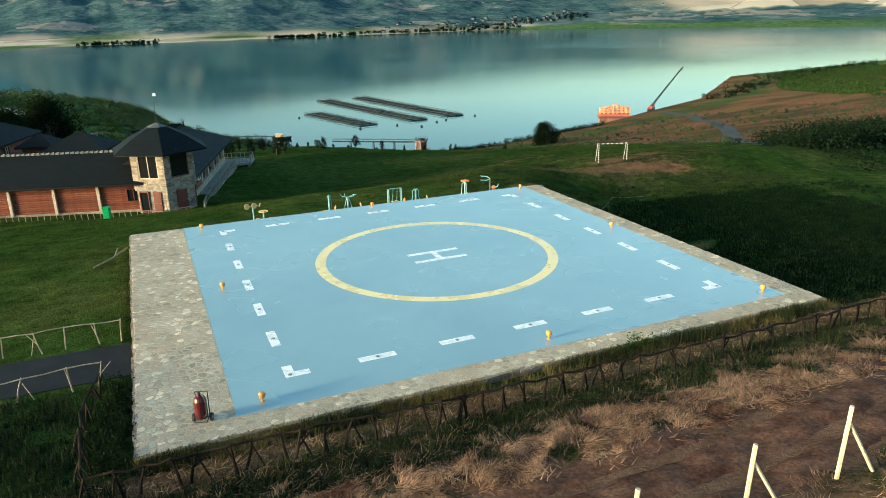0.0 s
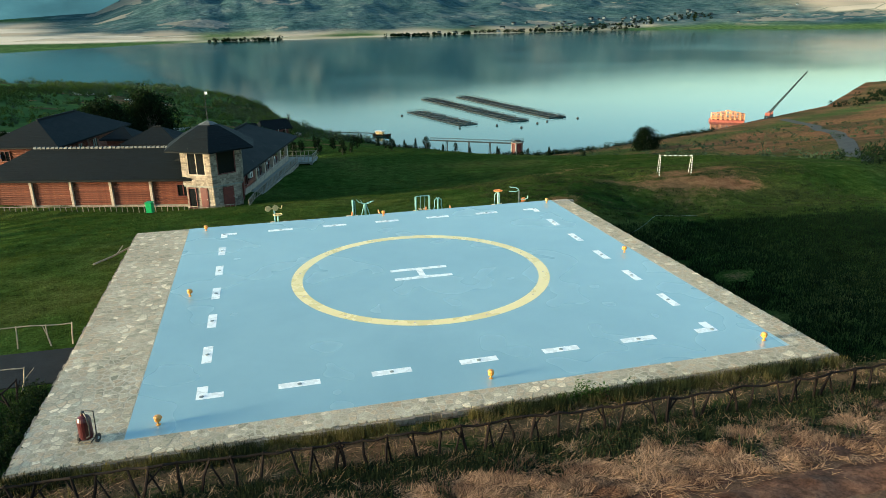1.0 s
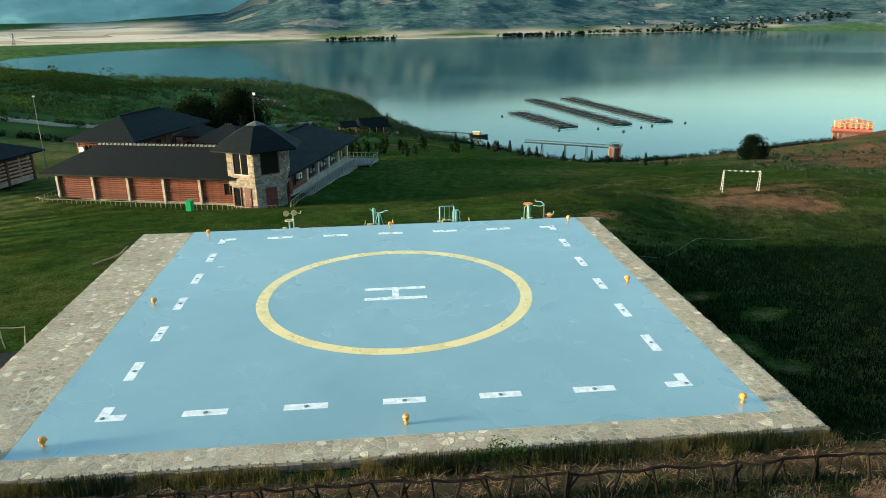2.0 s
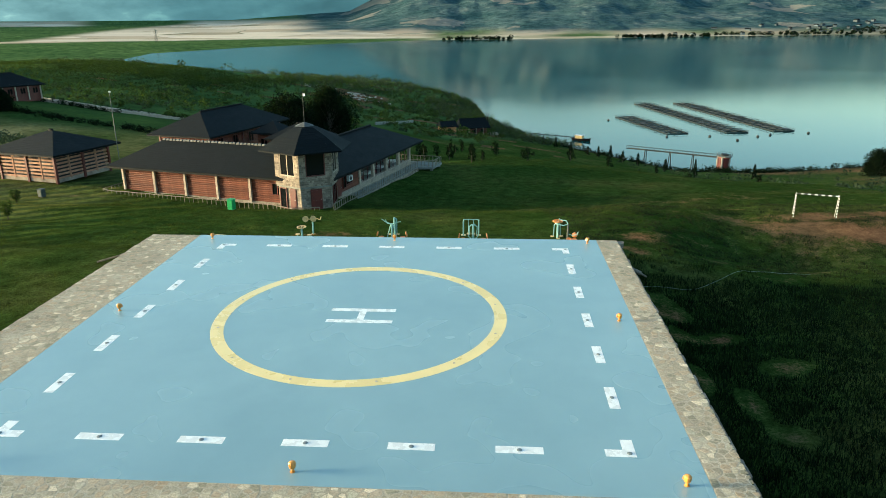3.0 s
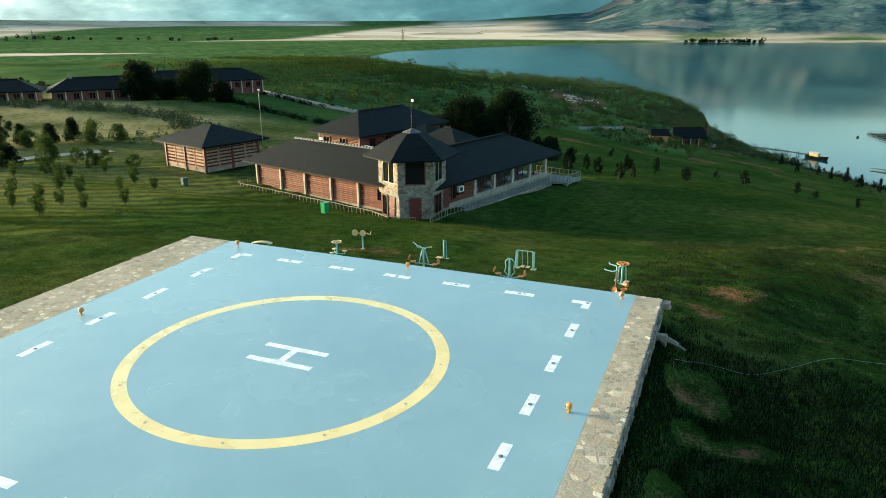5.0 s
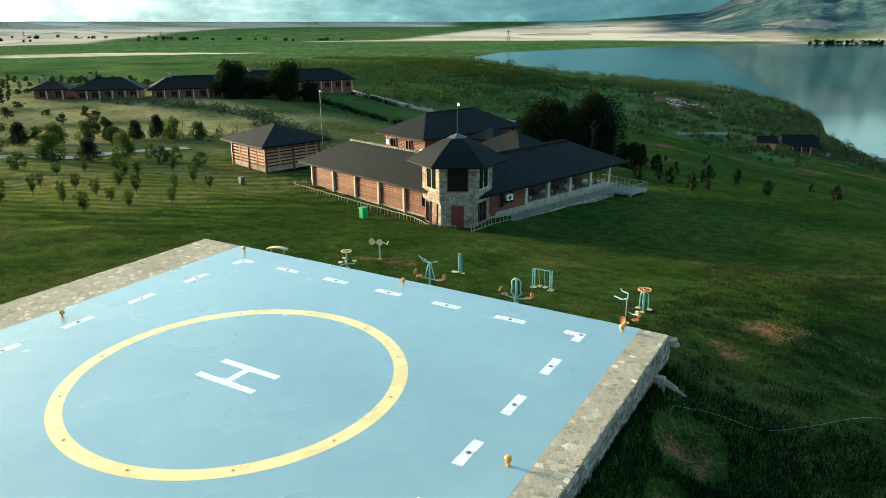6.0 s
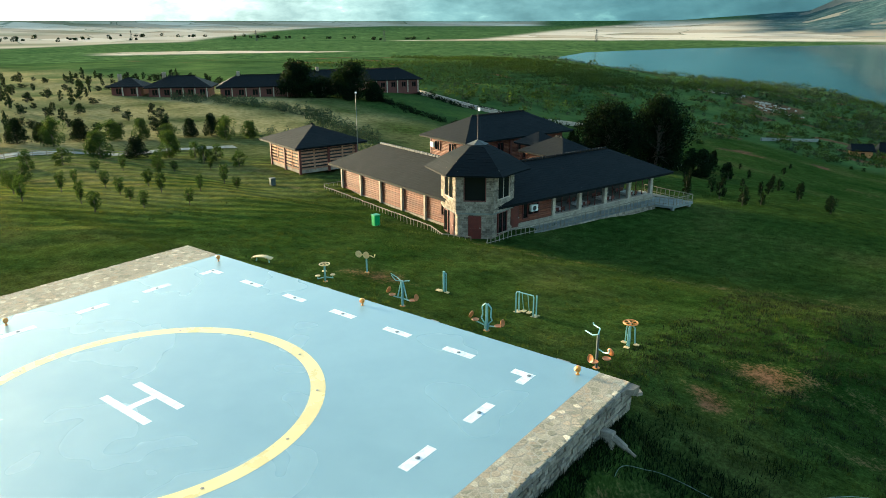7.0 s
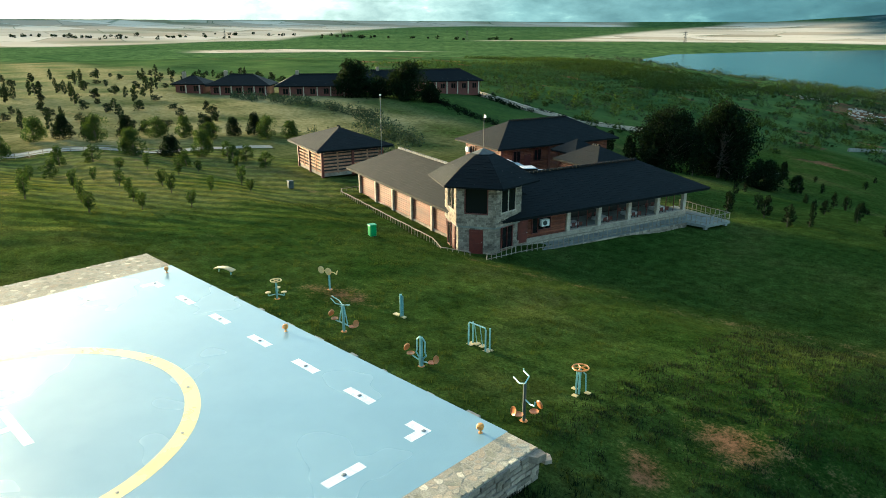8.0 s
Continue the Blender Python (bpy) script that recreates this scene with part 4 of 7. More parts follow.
# braced timber stakes beside the track
for i, (x, y) in enumerate(((-6.6, -25.35), (-3.6, -25.2), (-0.6, -25.0))):
    st = thing("braced_stake", "pale sawn timber stake with a slanting brace", "stake", "stakes", pose(x, y, at(x, y)))
    top = 4.25 - at(x, y)
    part("upright", rod(B(), (-0.10, 0, -0.3), (0, 0, top), 0.055, 0.05, 6), M["lath"], st)
    part("brace", rod(B(), (0.95, -0.25, -0.2), (0.02, 0, top - 0.42), 0.045, 0.04, 6), M["lath"], st)

# football goal
goal = thing("football_goal", "small black and white banded football goal on worn grass", "goal", m=pose(32.1, 27.7, at(32.1, 27.7), 0, 0, -18))
for x in (-1.55, 1.55):
    post = part("post", box(B(), x - 0.034, x + 0.034, -0.034, 0.034, 0.0, 2.0), M["white"], goal)
    for k in range(8):
        part("dark_band", box(B(), x - 0.037, x + 0.037, -0.037, 0.037, k * 0.25 + 0.125, k * 0.25 + 0.25), M["black"], post)
    bk = B()
    pipe(bk, [(x, 0, 1.98), (x, 0.45, 1.98), (x, 1.0, 0.0)], 0.018)
    part("back_stay", bk, M["white"], goal)
cbar = part("crossbar", box(B(), -1.515, 1.515, -0.032, 0.032, 1.964, 2.028), M["white"], goal)
for k in range(6):
    part("dark_band", box(B(), -1.5 + k * 0.5, -1.25 + k * 0.5, -0.036, 0.036, 1.96, 2.032), M["black"], cbar)


# outdoor exercise machines behind the pad
def machine(name, label, x, y, a=0.0):
    return thing(name, label, "exercise machine", "exercise machines", pose(x, y, at(x, y), 0, 0, a))


def hoop(bm, c, r, t, n=20, spokes=4):
    c = Vector(c)
    pts = [c + Vector((r * math.cos(2 * math.pi * i / n), r * math.sin(2 * math.pi * i / n), 0)) for i in range(n + 1)]
    pipe(bm, pts, t, 6)
    for k in range(spokes):
        u = 2 * math.pi * k / spokes
        rod(bm, c, c + Vector((r * math.cos(u), r * math.sin(u), 0)), t * 0.8, t * 0.8, 5)
    return bm


def base(mc, n="base_plate"):
    return part(n, lathe(B(), [(0.16, -0.1), (0.16, 0.02), (0.06, 0.03)], 10), M["orange"], mc)


def seat_on(mc, x, y, z, a):
    q = Matrix.Translation((x, y, z)) @ Matrix.Rotation(radians(a), 4, "Z")
    tilt = Matrix.Translation((-0.2, 0, 0.26)) @ Matrix.Rotation(radians(-78), 4, "Y") @ Matrix.Diagonal((1.0, 0.95, 1.0, 1.0))
    dish = [(0.06, 0.0), (0.15, 0.012), (0.19, 0.05), (0.18, 0.075), (0.12, 0.045), (0.03, 0.04)]
    for nm, place in (("seat", Matrix.Identity(4)), ("backrest", tilt)):
        bm = lathe(B(), dish, 14)
        bmesh.ops.transform(bm, matrix=q @ place, verts=bm.verts)
        part(nm, bm, M["seat"], mc)


mc = machine("sit_up_bench", "curved cream sit-up bench on short legs", -12.8, 15.6, 20)
bb = B()
for i in range(8):
    u0, u1 = i / 8, (i + 1) / 8
    z0, z1 = 0.30 + 0.12 * math.sin(u0 * 3.14), 0.30 + 0.12 * math.sin(u1 * 3.14)
    vs = [bb.verts.new(v) for v in ((-0.7 + 1.4 * u0, -0.2, z0), (-0.7 + 1.4 * u1, -0.2, z1), (-0.7 + 1.4 * u1, 0.2, z1), (-0.7 + 1.4 * u0, 0.2, z0))]
    bb.faces.new(vs)
bmesh.ops.remove_doubles(bb, verts=bb.verts, dist=1e-4)
bmesh.ops.solidify(bb, geom=bb.faces[:], thickness=0.06)
part("board", bb, M["cream"], mc)
for x in (-0.5, 0.5):
    part("leg", rod(B(), (x, 0, -0.1), (x * 0.8, 0, 0.34), 0.045), M["teal"], mc)

mc = machine("twist_machine", "twist trainer with cream hand wheel and small seats", -6.85, 15.45, 10)
base(mc)
part("column", rod(B(), (0, 0, 0), (0, 0, 1.0), 0.06), M["teal"], mc)
part("hand_wheel", hoop(B(), (0, 0, 1.1), 0.30, 0.03), M["cream"], mc)
for a in (10, 130, 250):
    c_, s2 = math.cos(radians(a)), math.sin(radians(a))
    arm = part("arm", pipe(B(), [(0, 0, 0.3), (0.5 * c_, 0.5 * s2, 0.3), (0.5 * c_, 0.5 * s2, 0.48)], 0.03), M["teal"], mc)
    part("foot_disc", lathe(B(), [(0.15, 0.48), (0.16, 0.51), (0.1, 0.53)], 12, (0.5 * c_, 0.5 * s2, 0)), M["cream"], arm)

mc = machine("arm_wheel_machine", "arm trainer with two upright cream discs", -7.05, 19.2, 15)
base(mc)
part("column", rod(B(), (0, 0, 0), (0, 0, 1.1), 0.06), M["teal"], mc)
part("crossarm", pipe(B(), [(-0.5, 0, 1.15), (0.35, 0, 1.15), (0.55, 0, 1.05), (0.62, 0, 1.3)], 0.03), M["cream"], mc)
for x, y in ((-0.5, -0.08), (0.06, -0.12)):
    part("disc", rod(B(), (x, y - 0.04, 1.2), (x, y, 1.2), 0.22, 0.22, 18), M["cream"], mc)

mc = machine("chest_press", "teal twin-seat chest press with raised handles", -0.7, 15.3, 0)
base(mc)
part("column", rod(B(), (0, 0, 0), (0, 0, 1.45), 0.07), M["teal"], mc)
for s in (-1, 1):
    part("strut", rod(B(), (0.32 * s, 0, 0.5), (0.06 * s, 0, 1.4), 0.035), M["teal"], mc)
    part("seat_arm", pipe(B(), [(0, 0, 0.45), (0.62 * s, 0, 0.42)], 0.035), M["teal"], mc)
    seat_on(mc, 0.72 * s, 0, 0.45, 180 if s > 0 else 0)
    part("handle", pipe(B(), [(0.03 * s, 0, 1.42), (0.42 * s, 0.1, 1.52), (0.62 * s, -0.18, 1.78 if s < 0 else 1.62)], 0.025), M["teal"], mc)
    part("handle", pipe(B(), [(0.03 * s, 0, 1.42), (0.25 * s, -0.25, 1.5), (0.35 * s, -0.45, 1.82 if s < 0 else 1.6)], 0.025), M["teal"], mc)

mc = machine("stretch_post", "slim teal post with a foot plate", -1.1, 19.5, 0)
part("column", rod(B(), (0, 0, -0.1), (0, 0, 1.3), 0.075, 0.075, 8), M["teal"], mc)
part("side_bar", pipe(B(), [(0.16, 0, 0.1), (0.16, 0, 1.2), (0, 0, 1.25)], 0.03), M["teal"], mc)
part("foot_plate", box(B(), -0.55, -0.1, -0.14, 0.14, 0.0, 0.07, 0.02), M["cream"], mc)
part("foot_plate", box(B(), 0.1, 0.36, -0.12, 0.12, 0.0, 0.06, 0.02), M["cream"], mc)

mc = machine("leg_press", "teal twin leg press with brown-orange seats", 4.7, 15.4, 0)
base(mc)
part("column", rod(B(), (0, 0, 0), (0, 0, 1.42), 0.09, 0.07), M["teal"], mc)
for s in (-1, 1):
    part("side_frame", pipe(B(), [(0.06 * s, 0, 1.45), (0.27 * s, 0, 1.25), (0.24 * s, 0, 0.8), (0.32 * s, 0, 0.62), (0.12 * s, 0, 0.4), (0.1 * s, 0, 0.1)], 0.035), M["teal"], mc)
    part("seat_arm", pipe(B(), [(0, 0, 0.25), (0.6 * s, 0, 0.36)], 0.035), M["teal"], mc)
    seat_on(mc, 0.68 * s, 0, 0.38, 180 if s > 0 else 0)

mc = machine("walking_bars", "teal walking frame with swinging foot plates", 4.45, 19.6, 0)
for x in (-0.55, 0.55):
    for y in (-0.16, 0.16):
        part("upright", rod(B(), (x, y, -0.1), (x, y, 1.15), 0.045), M["teal"], mc)
    part("foot_base", box(B(), x - 0.18, x + 0.18, -0.25, 0.25, -0.05, 0.03, 0.02), M["cream"], mc)
part("top_bar", pipe(B(), [(-0.55, -0.16, 1.15), (-0.5, -0.16, 1.25), (0.5, -0.16, 1.25), (0.55, -0.16, 1.15)], 0.03), M["teal"], mc)
for x in (-0.18, 0.18):
    sw = part("swing_arm", rod(B(), (x, -0.16, 1.22), (x, 0.05, 0.15), 0.022), M["teal"], mc)
    part("foot_plate", box(B(), x - 0.13, x + 0.13, -0.12, 0.22, 0.1, 0.15, 0.02), M["cream"], sw)

mc = machine("pull_down_chair", "grey pull-down machine with orange seat", 10.85, 14.9, -25)
base(mc)
part("column", rod(B(), (0, 0, 0), (0, 0, 1.6), 0.065), M["shade_green"], mc)
part("top_arm", pipe(B(), [(0, 0, 1.6), (-0.25, -0.1, 1.5), (-0.75, -0.1, 1.52)], 0.03), M["teal"], mc)
part("top_arm", pipe(B(), [(0, 0, 1.6), (-0.25, 0.3, 1.72), (-0.7, 0.3, 1.74), (-0.72, 0.3, 1.84)], 0.03), M["teal"], mc)
part("low_arm", pipe(B(), [(0, 0, 0.95), (0.3, 0.1, 0.85), (0.62, 0.1, 0.95), (0.66, 0.1, 1.15)], 0.03), M["teal"], mc)
seat_on(mc, 0.25, -0.35, 0.45, 100)
seat_on(mc, 0.35, 0.25, 0.5, -80)

mc = machine("waist_wheel", "teal waist trainer topped by an orange hand wheel", 10.6, 19.1, 0)
part("column", rod(B(), (0, 0, -0.1), (0, 0, 1.2), 0.06), M["teal"], mc)
part("hand_wheel", hoop(B(), (0, 0, 1.25), 0.34, 0.035, 22, 5), M["orange"], mc)
for a in (35, 155, 275):
    c_, s2 = math.cos(radians(a)), math.sin(radians(a))
    part("leg", pipe(B(), [(0.1 * c_, 0.1 * s2, 1.1), (0.24 * c_, 0.24 * s2, 0.95), (0.28 * c_, 0.28 * s2, 0.15)], 0.035), M["teal"], mc)
    part("foot_plate", box(B(), 0.36 * c_ - 0.13, 0.36 * c_ + 0.13, 0.36 * s2 - 0.1, 0.36 * s2 + 0.1, 0.05, 0.11, 0.02), M["cream"], mc)


# bins
def bin_(label, x, y, matname, h):
    b = thing("litter_bin", label, "bin", "", pose(x, y, at(x, y), 0, 0, -15))
    part("body", box(B(), -0.28, 0.28, -0.28, 0.28, 0.06, h, 0.04), M[matname], b)
    part("lid", box(B(), -0.32, 0.32, -0.32, 0.32, h + 0.002, h + 0.09, 0.03), M[matname], b)
    for x in (-0.22, 0.22):
        part("foot", box(B(), x - 0.04, x + 0.04, -0.2, 0.2, -0.05, 0.07), M["black"], b)


bin_("bright green plastic litter bin on the lawn", -17.7, 31.5, "greenbin", 0.95)
bin_("small grey-green litter bin near the shed", -40.7, 39.1, "shade_green", 0.8)

# garden hose on the shaded grass and the drain wall of the pad
hz = B()
hpts = [(14.5, 8.9), (14.4, 9.4), (14.6, 10.0), (15.1, 10.5), (15.7, 10.6), (16.3, 10.6), (17.0, 10.5), (17.8, 10.5), (18.8, 10.9), (19.7, 11.4), (20.8, 12.5), (21.9, 13.7), (24.5, 15.2), (28, 15.8)]
hpts = [(a[0] * (1 - u) + b[0] * u, a[1] * (1 - u) + b[1] * u) for a, b in zip(hpts, hpts[1:]) for u in (0, 0.33, 0.67)]
for _ in range(4):
    hpts = hpts[:1] + [((a[0] + 2 * b[0] + c[0]) / 4, (a[1] + 2 * b[1] + c[1]) / 4) for a, b, c in zip(hpts, hpts[1:], hpts[2:])] + hpts[-1:]
pipe(hz, [(x, y, at(x, y) + 0.08 + 0.03 * math.sin(2.7 * x)) for x, y in hpts], 0.010)
tagged(part("garden_hose", hz, M["hose"], None), "pale thin garden hose lying in the grass", "hose")

# rutted dirt track below the fence
nu, nw = 300, 34
us_, ws_ = np.meshgrid(np.linspace(-30, 42, nu), np.linspace(-2.3, 2.3, nw), indexing="ij")
ty = -22.6 + 0.06 * us_ + 0.25 * np.sin(us_ * 0.35) + ws_
tz = land(us_, ty) + 0.05 - 0.11 * np.exp(-((np.abs(ws_) - 0.85) / 0.22) ** 2) + 0.05 * np.exp(-(ws_ / 0.4) ** 2) + 0.035 * waves(us_, ty, 0.9, 41) + 0.03 * waves(us_, ty, 2.7, 42) - 0.12 * step(1.7, 2.3, np.abs(ws_))
tid = np.arange(nu * nw).reshape(nu, nw)
track = raw("dirt_track", np.stack([us_, ty, tz], -1).reshape(-1, 3).tolist(), np.stack([tid[:-1, :-1], tid[1:, :-1], tid[1:, 1:], tid[:-1, 1:]], -1).reshape(-1, 4).tolist(), M["earth"], smooth=True)
tagged(track, "rutted red-brown dirt track below the fence", "road", kind="structure")


# ---- round the lodge ----
def railing(label, pts, z, h=0.85, gap=0.55, matname="bleached", parent_m=HOUSE, seed=2):
    """Rustic railing along house plan points at height z (a function of plan place or a number)."""
    rng = random.Random(seed)
    f = thing("rustic_railing", label, "railing", "lodge railings", parent_m)
    tops, lows = [], []
    for (xa, ya), (xb, yb) in zip(pts, pts[1:]):
        n = max(1, round(math.hypot(xb - xa, yb - ya) / gap))
        for i in range(n):
            x, y = xa + (xb - xa) * i / n, ya + (yb - ya) * i / n
            part("baluster", rod(B(), (x, y, z - 0.1), (x + rng.uniform(-.05, .05), y + rng.uniform(-.05, .05), z + h), 0.04, 0.035, 5), M[matname], f)
            tops.append((x, y, z + h + rng.uniform(-.03, .03)))
            lows.append((x, y, z + 0.2))
    part("hand_rail", pipe(B(), tops, 0.045, 5), M[matname], f)
    part("low_rail", pipe(B(), lows, 0.03, 5), M[matname], f)
    return f


railing("twig railing along the log wing's walkway", [(-25.4, 2.5), (-25.2, -1.6), (-24.0, -2.2), (-3.6, -2.2), (-1.0, -2.9), (1.6, -1.2)], -0.15)
railing("twig railing along the dining wing and its terrace", [(2.2, -0.6), (1.9, 2.5), (1.9, 22.5), (3.7, 23.2), (3.7, 26.4), (-3.0, 26.4)], 0.0, 0.8)
wk = B()
slab(wk, [(-25.4, 0), (-25.4, -1.7), (-24.1, -2.3), (-3.6, -2.3), (-1.0, -3.0), (1.7, -1.3), (2.4, -0.6), (2.0, 2.5), (0.4, 2.5), (0.4, 0.0)], -1.0, -0.12)
part("walkway", wk, M["concrete"], lodge, "pale concrete walkway")
masonry("walkway_wall", lodge, (-24.1, -2.32), (-3.6, -2.32), -0.95, -0.1, 0.1, seed=71, label="low rubble wall under the railing")
tw = B()
slab(tw, [(0.36, 2.5), (2.0, 2.5), (2.0, 22.5), (3.8, 23.1), (3.8, 26.5), (-3.1, 26.5), (-3.1, 24.3), (0.36, 24.3)], -0.24, 0.0)
part("terrace", tw, M["concrete"], lodge, "pale concrete terrace")
for x, y in ((3.5, 23.4), (3.5, 26.2), (0.4, 26.2), (-2.8, 26.2)):
    part("terrace_post", box(B(), x - 0.15, x + 0.15, y - 0.15, y + 0.15, -3.0, -0.242), M["concrete"], lodge)
masonry("terrace_wall", lodge, (2.03, 2.5), (2.03, 22.5), -1.5, -0.02, 0.1, seed=72, label="rubble stone terrace wall")
# dining wing openings and what stands behind them
for y0, y1 in ((9.5, 12.7), (13.1, 16.4), (16.8, 20.1), (20.5, 23.7)):
    w = part("window", box(B(), 0.05, 0.13, y0, y1, 2.55, 2.85), M["redwood"], lodge, "dark wooden lintel over a wide opening")
    part("window_sill", box(B(), -0.05, 0.40, y0, y1, 0.623, 0.69), M["post"], w)
    for k in range(2):
        part("mullion", box(B(), 0.06, 0.12, y0 + (y1 - y0) * (k + 1) / 3 - 0.03, y0 + (y1 - y0) * (k + 1) / 3 + 0.03, 0.69, 2.55), M["redwood"], w)
# wall coloured near black so the openings look unlit inside
part("inner_wall", box(B(), -3.6, -3.4, 9.0, 24.0, 0.5, 2.85), M["dark"], lodge, "near-black wall painted as the dining room's shade")


def dining_set(x, y, a):
    """A cloth-covered table with chairs, seen through the open front of the dining wing."""
    t = thing("dining_table", "dining table with white cloth inside the open dining room", "table", "dining tables", HOUSE @ pose(x, y, 0.02, 0, 0, a))
    part("tabletop", box(B(), -0.45, 0.45, -0.7, 0.7, 0.72, 0.78, 0.015), M["white"], t)
    part("apron", box(B(), -0.44, 0.44, -0.69, 0.69, 0.52, 0.718), M["white"], t, "hanging edge of the cloth")
    part("pedestal", rod(B(), (0, 0, 0), (0, 0, 0.52), 0.06, 0.06, 8), M["twig"], t)
    for sx_ in (-1, 1):
        for sy_ in (-0.38, 0.38):
            c = thing("dining_chair", "dark wooden dining chair at a cloth-covered table", "chair", "dining chairs", HOUSE @ pose(x, y, 0.02, 0, 0, a) @ pose(sx_ * 0.78, sy_, 0, 0, 0, 0 if sx_ > 0 else 180))
            part("seat", box(B(), -0.21, 0.21, -0.21, 0.21, 0.43, 0.47, 0.01), M["redwood"], c)
            part("backrest", box(B(), 0.18, 0.21, -0.21, 0.21, 0.62, 0.98, 0.01), M["redwood"], c)
            for lx in (-0.19, 0.19):
                for ly in (-0.19, 0.19):
                    part("leg", box(B(), lx - 0.018, lx + 0.018, ly - 0.018, ly + 0.018, 0, 0.62 if lx > 0 else 0.43), M["twig"], c)


for yy in (11.1, 14.7, 18.4, 22.1):
    dining_set(-1.5, yy, 4 * math.sin(yy))
# side doors and windows by the tower
door(lodge, (0.30, 4.3, 0.2), 1.0, 2.1, 0)
window(lodge, (0.27, 5.6, 1.65), 0.7, 1.5, 0, mullions=0)
ac = part("air_conditioner", box(B(), 0.28, 0.62, 6.1, 6.95, 1.55, 2.15, 0.03), M["white"], lodge, "white air conditioner box")
part("fan_grille", rod(B(), (0.62, 6.45, 1.85), (0.65, 6.45, 1.85), 0.22, 0.22, 16), M["net"], ac)
side_a, side_b = Vector((*lo[5], 0.1)), Vector((*lo[0], 0.1))
out_ = Vector((math.cos(radians(-104)), math.sin(radians(-104)), 0)) * 0.05
door(lodge, side_a.lerp(side_b, 0.66) + out_, 0.8, 2.1, -104)
window(lodge, side_a.lerp(side_b, 0.22) + out_ + Vector((0, 0, 1.05)), 0.95, 2.1, -104, mullions=0)
m1 = (Vector(lo[1]) + Vector(lo[2])) / 2
window(lodge, (m1.x + 0.06, m1.y + 0.02, 1.3), 1.5, 2.0, 16)

# second house behind the yard, with two small pavilions
b2 = thing("rear_house", "red log house with dark hipped roof behind the courtyard", "house", m=HOUSE)
for a, b in (((-38.3, 23.0), (-29.9, 23.0)), ((-29.9, 23.0), (-29.9, 41.6)), ((-29.9, 41.6), (-38.3, 41.6)), ((-38.3, 41.6), (-38.3, 23.0))):
    log_panel("log_wall", b2, a, b, -1.4, 2.5)
hip_roof(b2, -39.6, -28.7, 21.7, 42.9, 2.45, 5.2, "y")
for x in (-36.6, -33.2):
    window(b2, (x, 22.86, 1.1), 1.3, 1.4, -90)
for y in (25.5, 29.0, 33.0):
    window(b2, (-29.78, y, 1.0), 1.3, 1.6, 0)
door(b2, (-29.78, 27.3, -1.0), 1.1, 2.2, 0)
for x, y in ((-29.85, 23.05), (-38.3, 23.05), (-29.85, 31.0)):
    part("corner_post", box(B(), x - 0.16, x + 0.16, y - 0.2, y + 0.2, -1.5, 2.45, 0.02), M["redwood"], b2)
part("air_conditioner", box(B(), -38.0, -37.2, 22.5, 22.8, 0.8, 1.5, 0.03), M["white"], b2, "white air conditioner box")
for (cx, cy, w, d, e, t) in ((-24.6, 31.5, 5.0, 5.0, 2.2, 3.7), (-18.9, 29.6, 8.2, 7.0, 1.9, 3.8)):
    pv = thing("pavilion", "small red log pavilion with dark hipped roof", "house", "courtyard pavilions", HOUSE)
    for a, b in (((cx - w / 2 + .8, cy - d / 2 + .8), (cx + w / 2 - .8, cy - d / 2 + .8)), ((cx + w / 2 - .8, cy - d / 2 + .8), (cx + w / 2 - .8, cy + d / 2 - .8)),
                 ((cx + w / 2 - .8, cy + d / 2 - .8), (cx - w / 2 + .8, cy + d / 2 - .8)), ((cx - w / 2 + .8, cy + d / 2 - .8), (cx - w / 2 + .8, cy - d / 2 + .8))):
        log_panel("log_wall", pv, a, b, -1.6, e)
    hip_roof(pv, cx - w / 2, cx + w / 2, cy - d / 2, cy + d / 2, e, t, "x")
    window(pv, (cx - 0.6, cy - d / 2 + 0.68, 0.7), 1.2, 1.3, -90)
    door(pv, (cx + 1.0, cy - d / 2 + 0.68, -1.2), 0.95, 2.1, -90)

# slatted shed
shed = thing("slatted_shed", "open slatted timber shed with dark hipped roof", "shed", m=HOUSE)
SX0, SX1, SY0, SY1, SZ = -40.2, -32.0, -1.2, 6.6, 1.0
part("floor_deck", box(B(), SX0, SX1, SY0, SY1, SZ - 0.3, SZ + 0.1), M["stonewall"], shed)
for x in (SX0, (SX0 + SX1) / 2, SX1):
    for y in (SY0, (SY0 + SY1) / 2, SY1):
        if x in (SX0, SX1) or y in (SY0, SY1):
            part("pillar", box(B(), x - 0.15, x + 0.15, y - 0.15, y + 0.15, SZ - 0.4, 4.0, 0.02), M["redwood"], shed)
xm, ym = (SX0 + SX1) / 2, (SY0 + SY1) / 2
for a, b in (((SX0, SY0), (xm, SY0)), ((xm, SY0), (SX1, SY0)), ((SX1, SY0), (SX1, ym)), ((SX1, ym), (SX1, SY1)), ((SX0, SY1), (SX1, SY1)), ((SX0, SY0), (SX0, SY1))):
    along = a[1] == b[1]
    for k in range(7):
        z = SZ + 0.12 + k * 0.40
        bx = (min(a[0], b[0]) + .16, max(a[0], b[0]) - .16, a[1] - .05, a[1] + .05) if along else (a[0] - .05, a[0] + .05, min(a[1], b[1]) + .16, max(a[1], b[1]) - .16)
        part("slat", box(B(), *bx, z, z + 0.2), M["shedlath"], shed)
    c = ((a[0] + b[0]) / 2, (a[1] + b[1]) / 2)
    part("batten", box(B(), c[0] - .08, c[0] + .08, c[1] - .08, c[1] + .08, SZ, 4.0), M["shedlath"], shed)
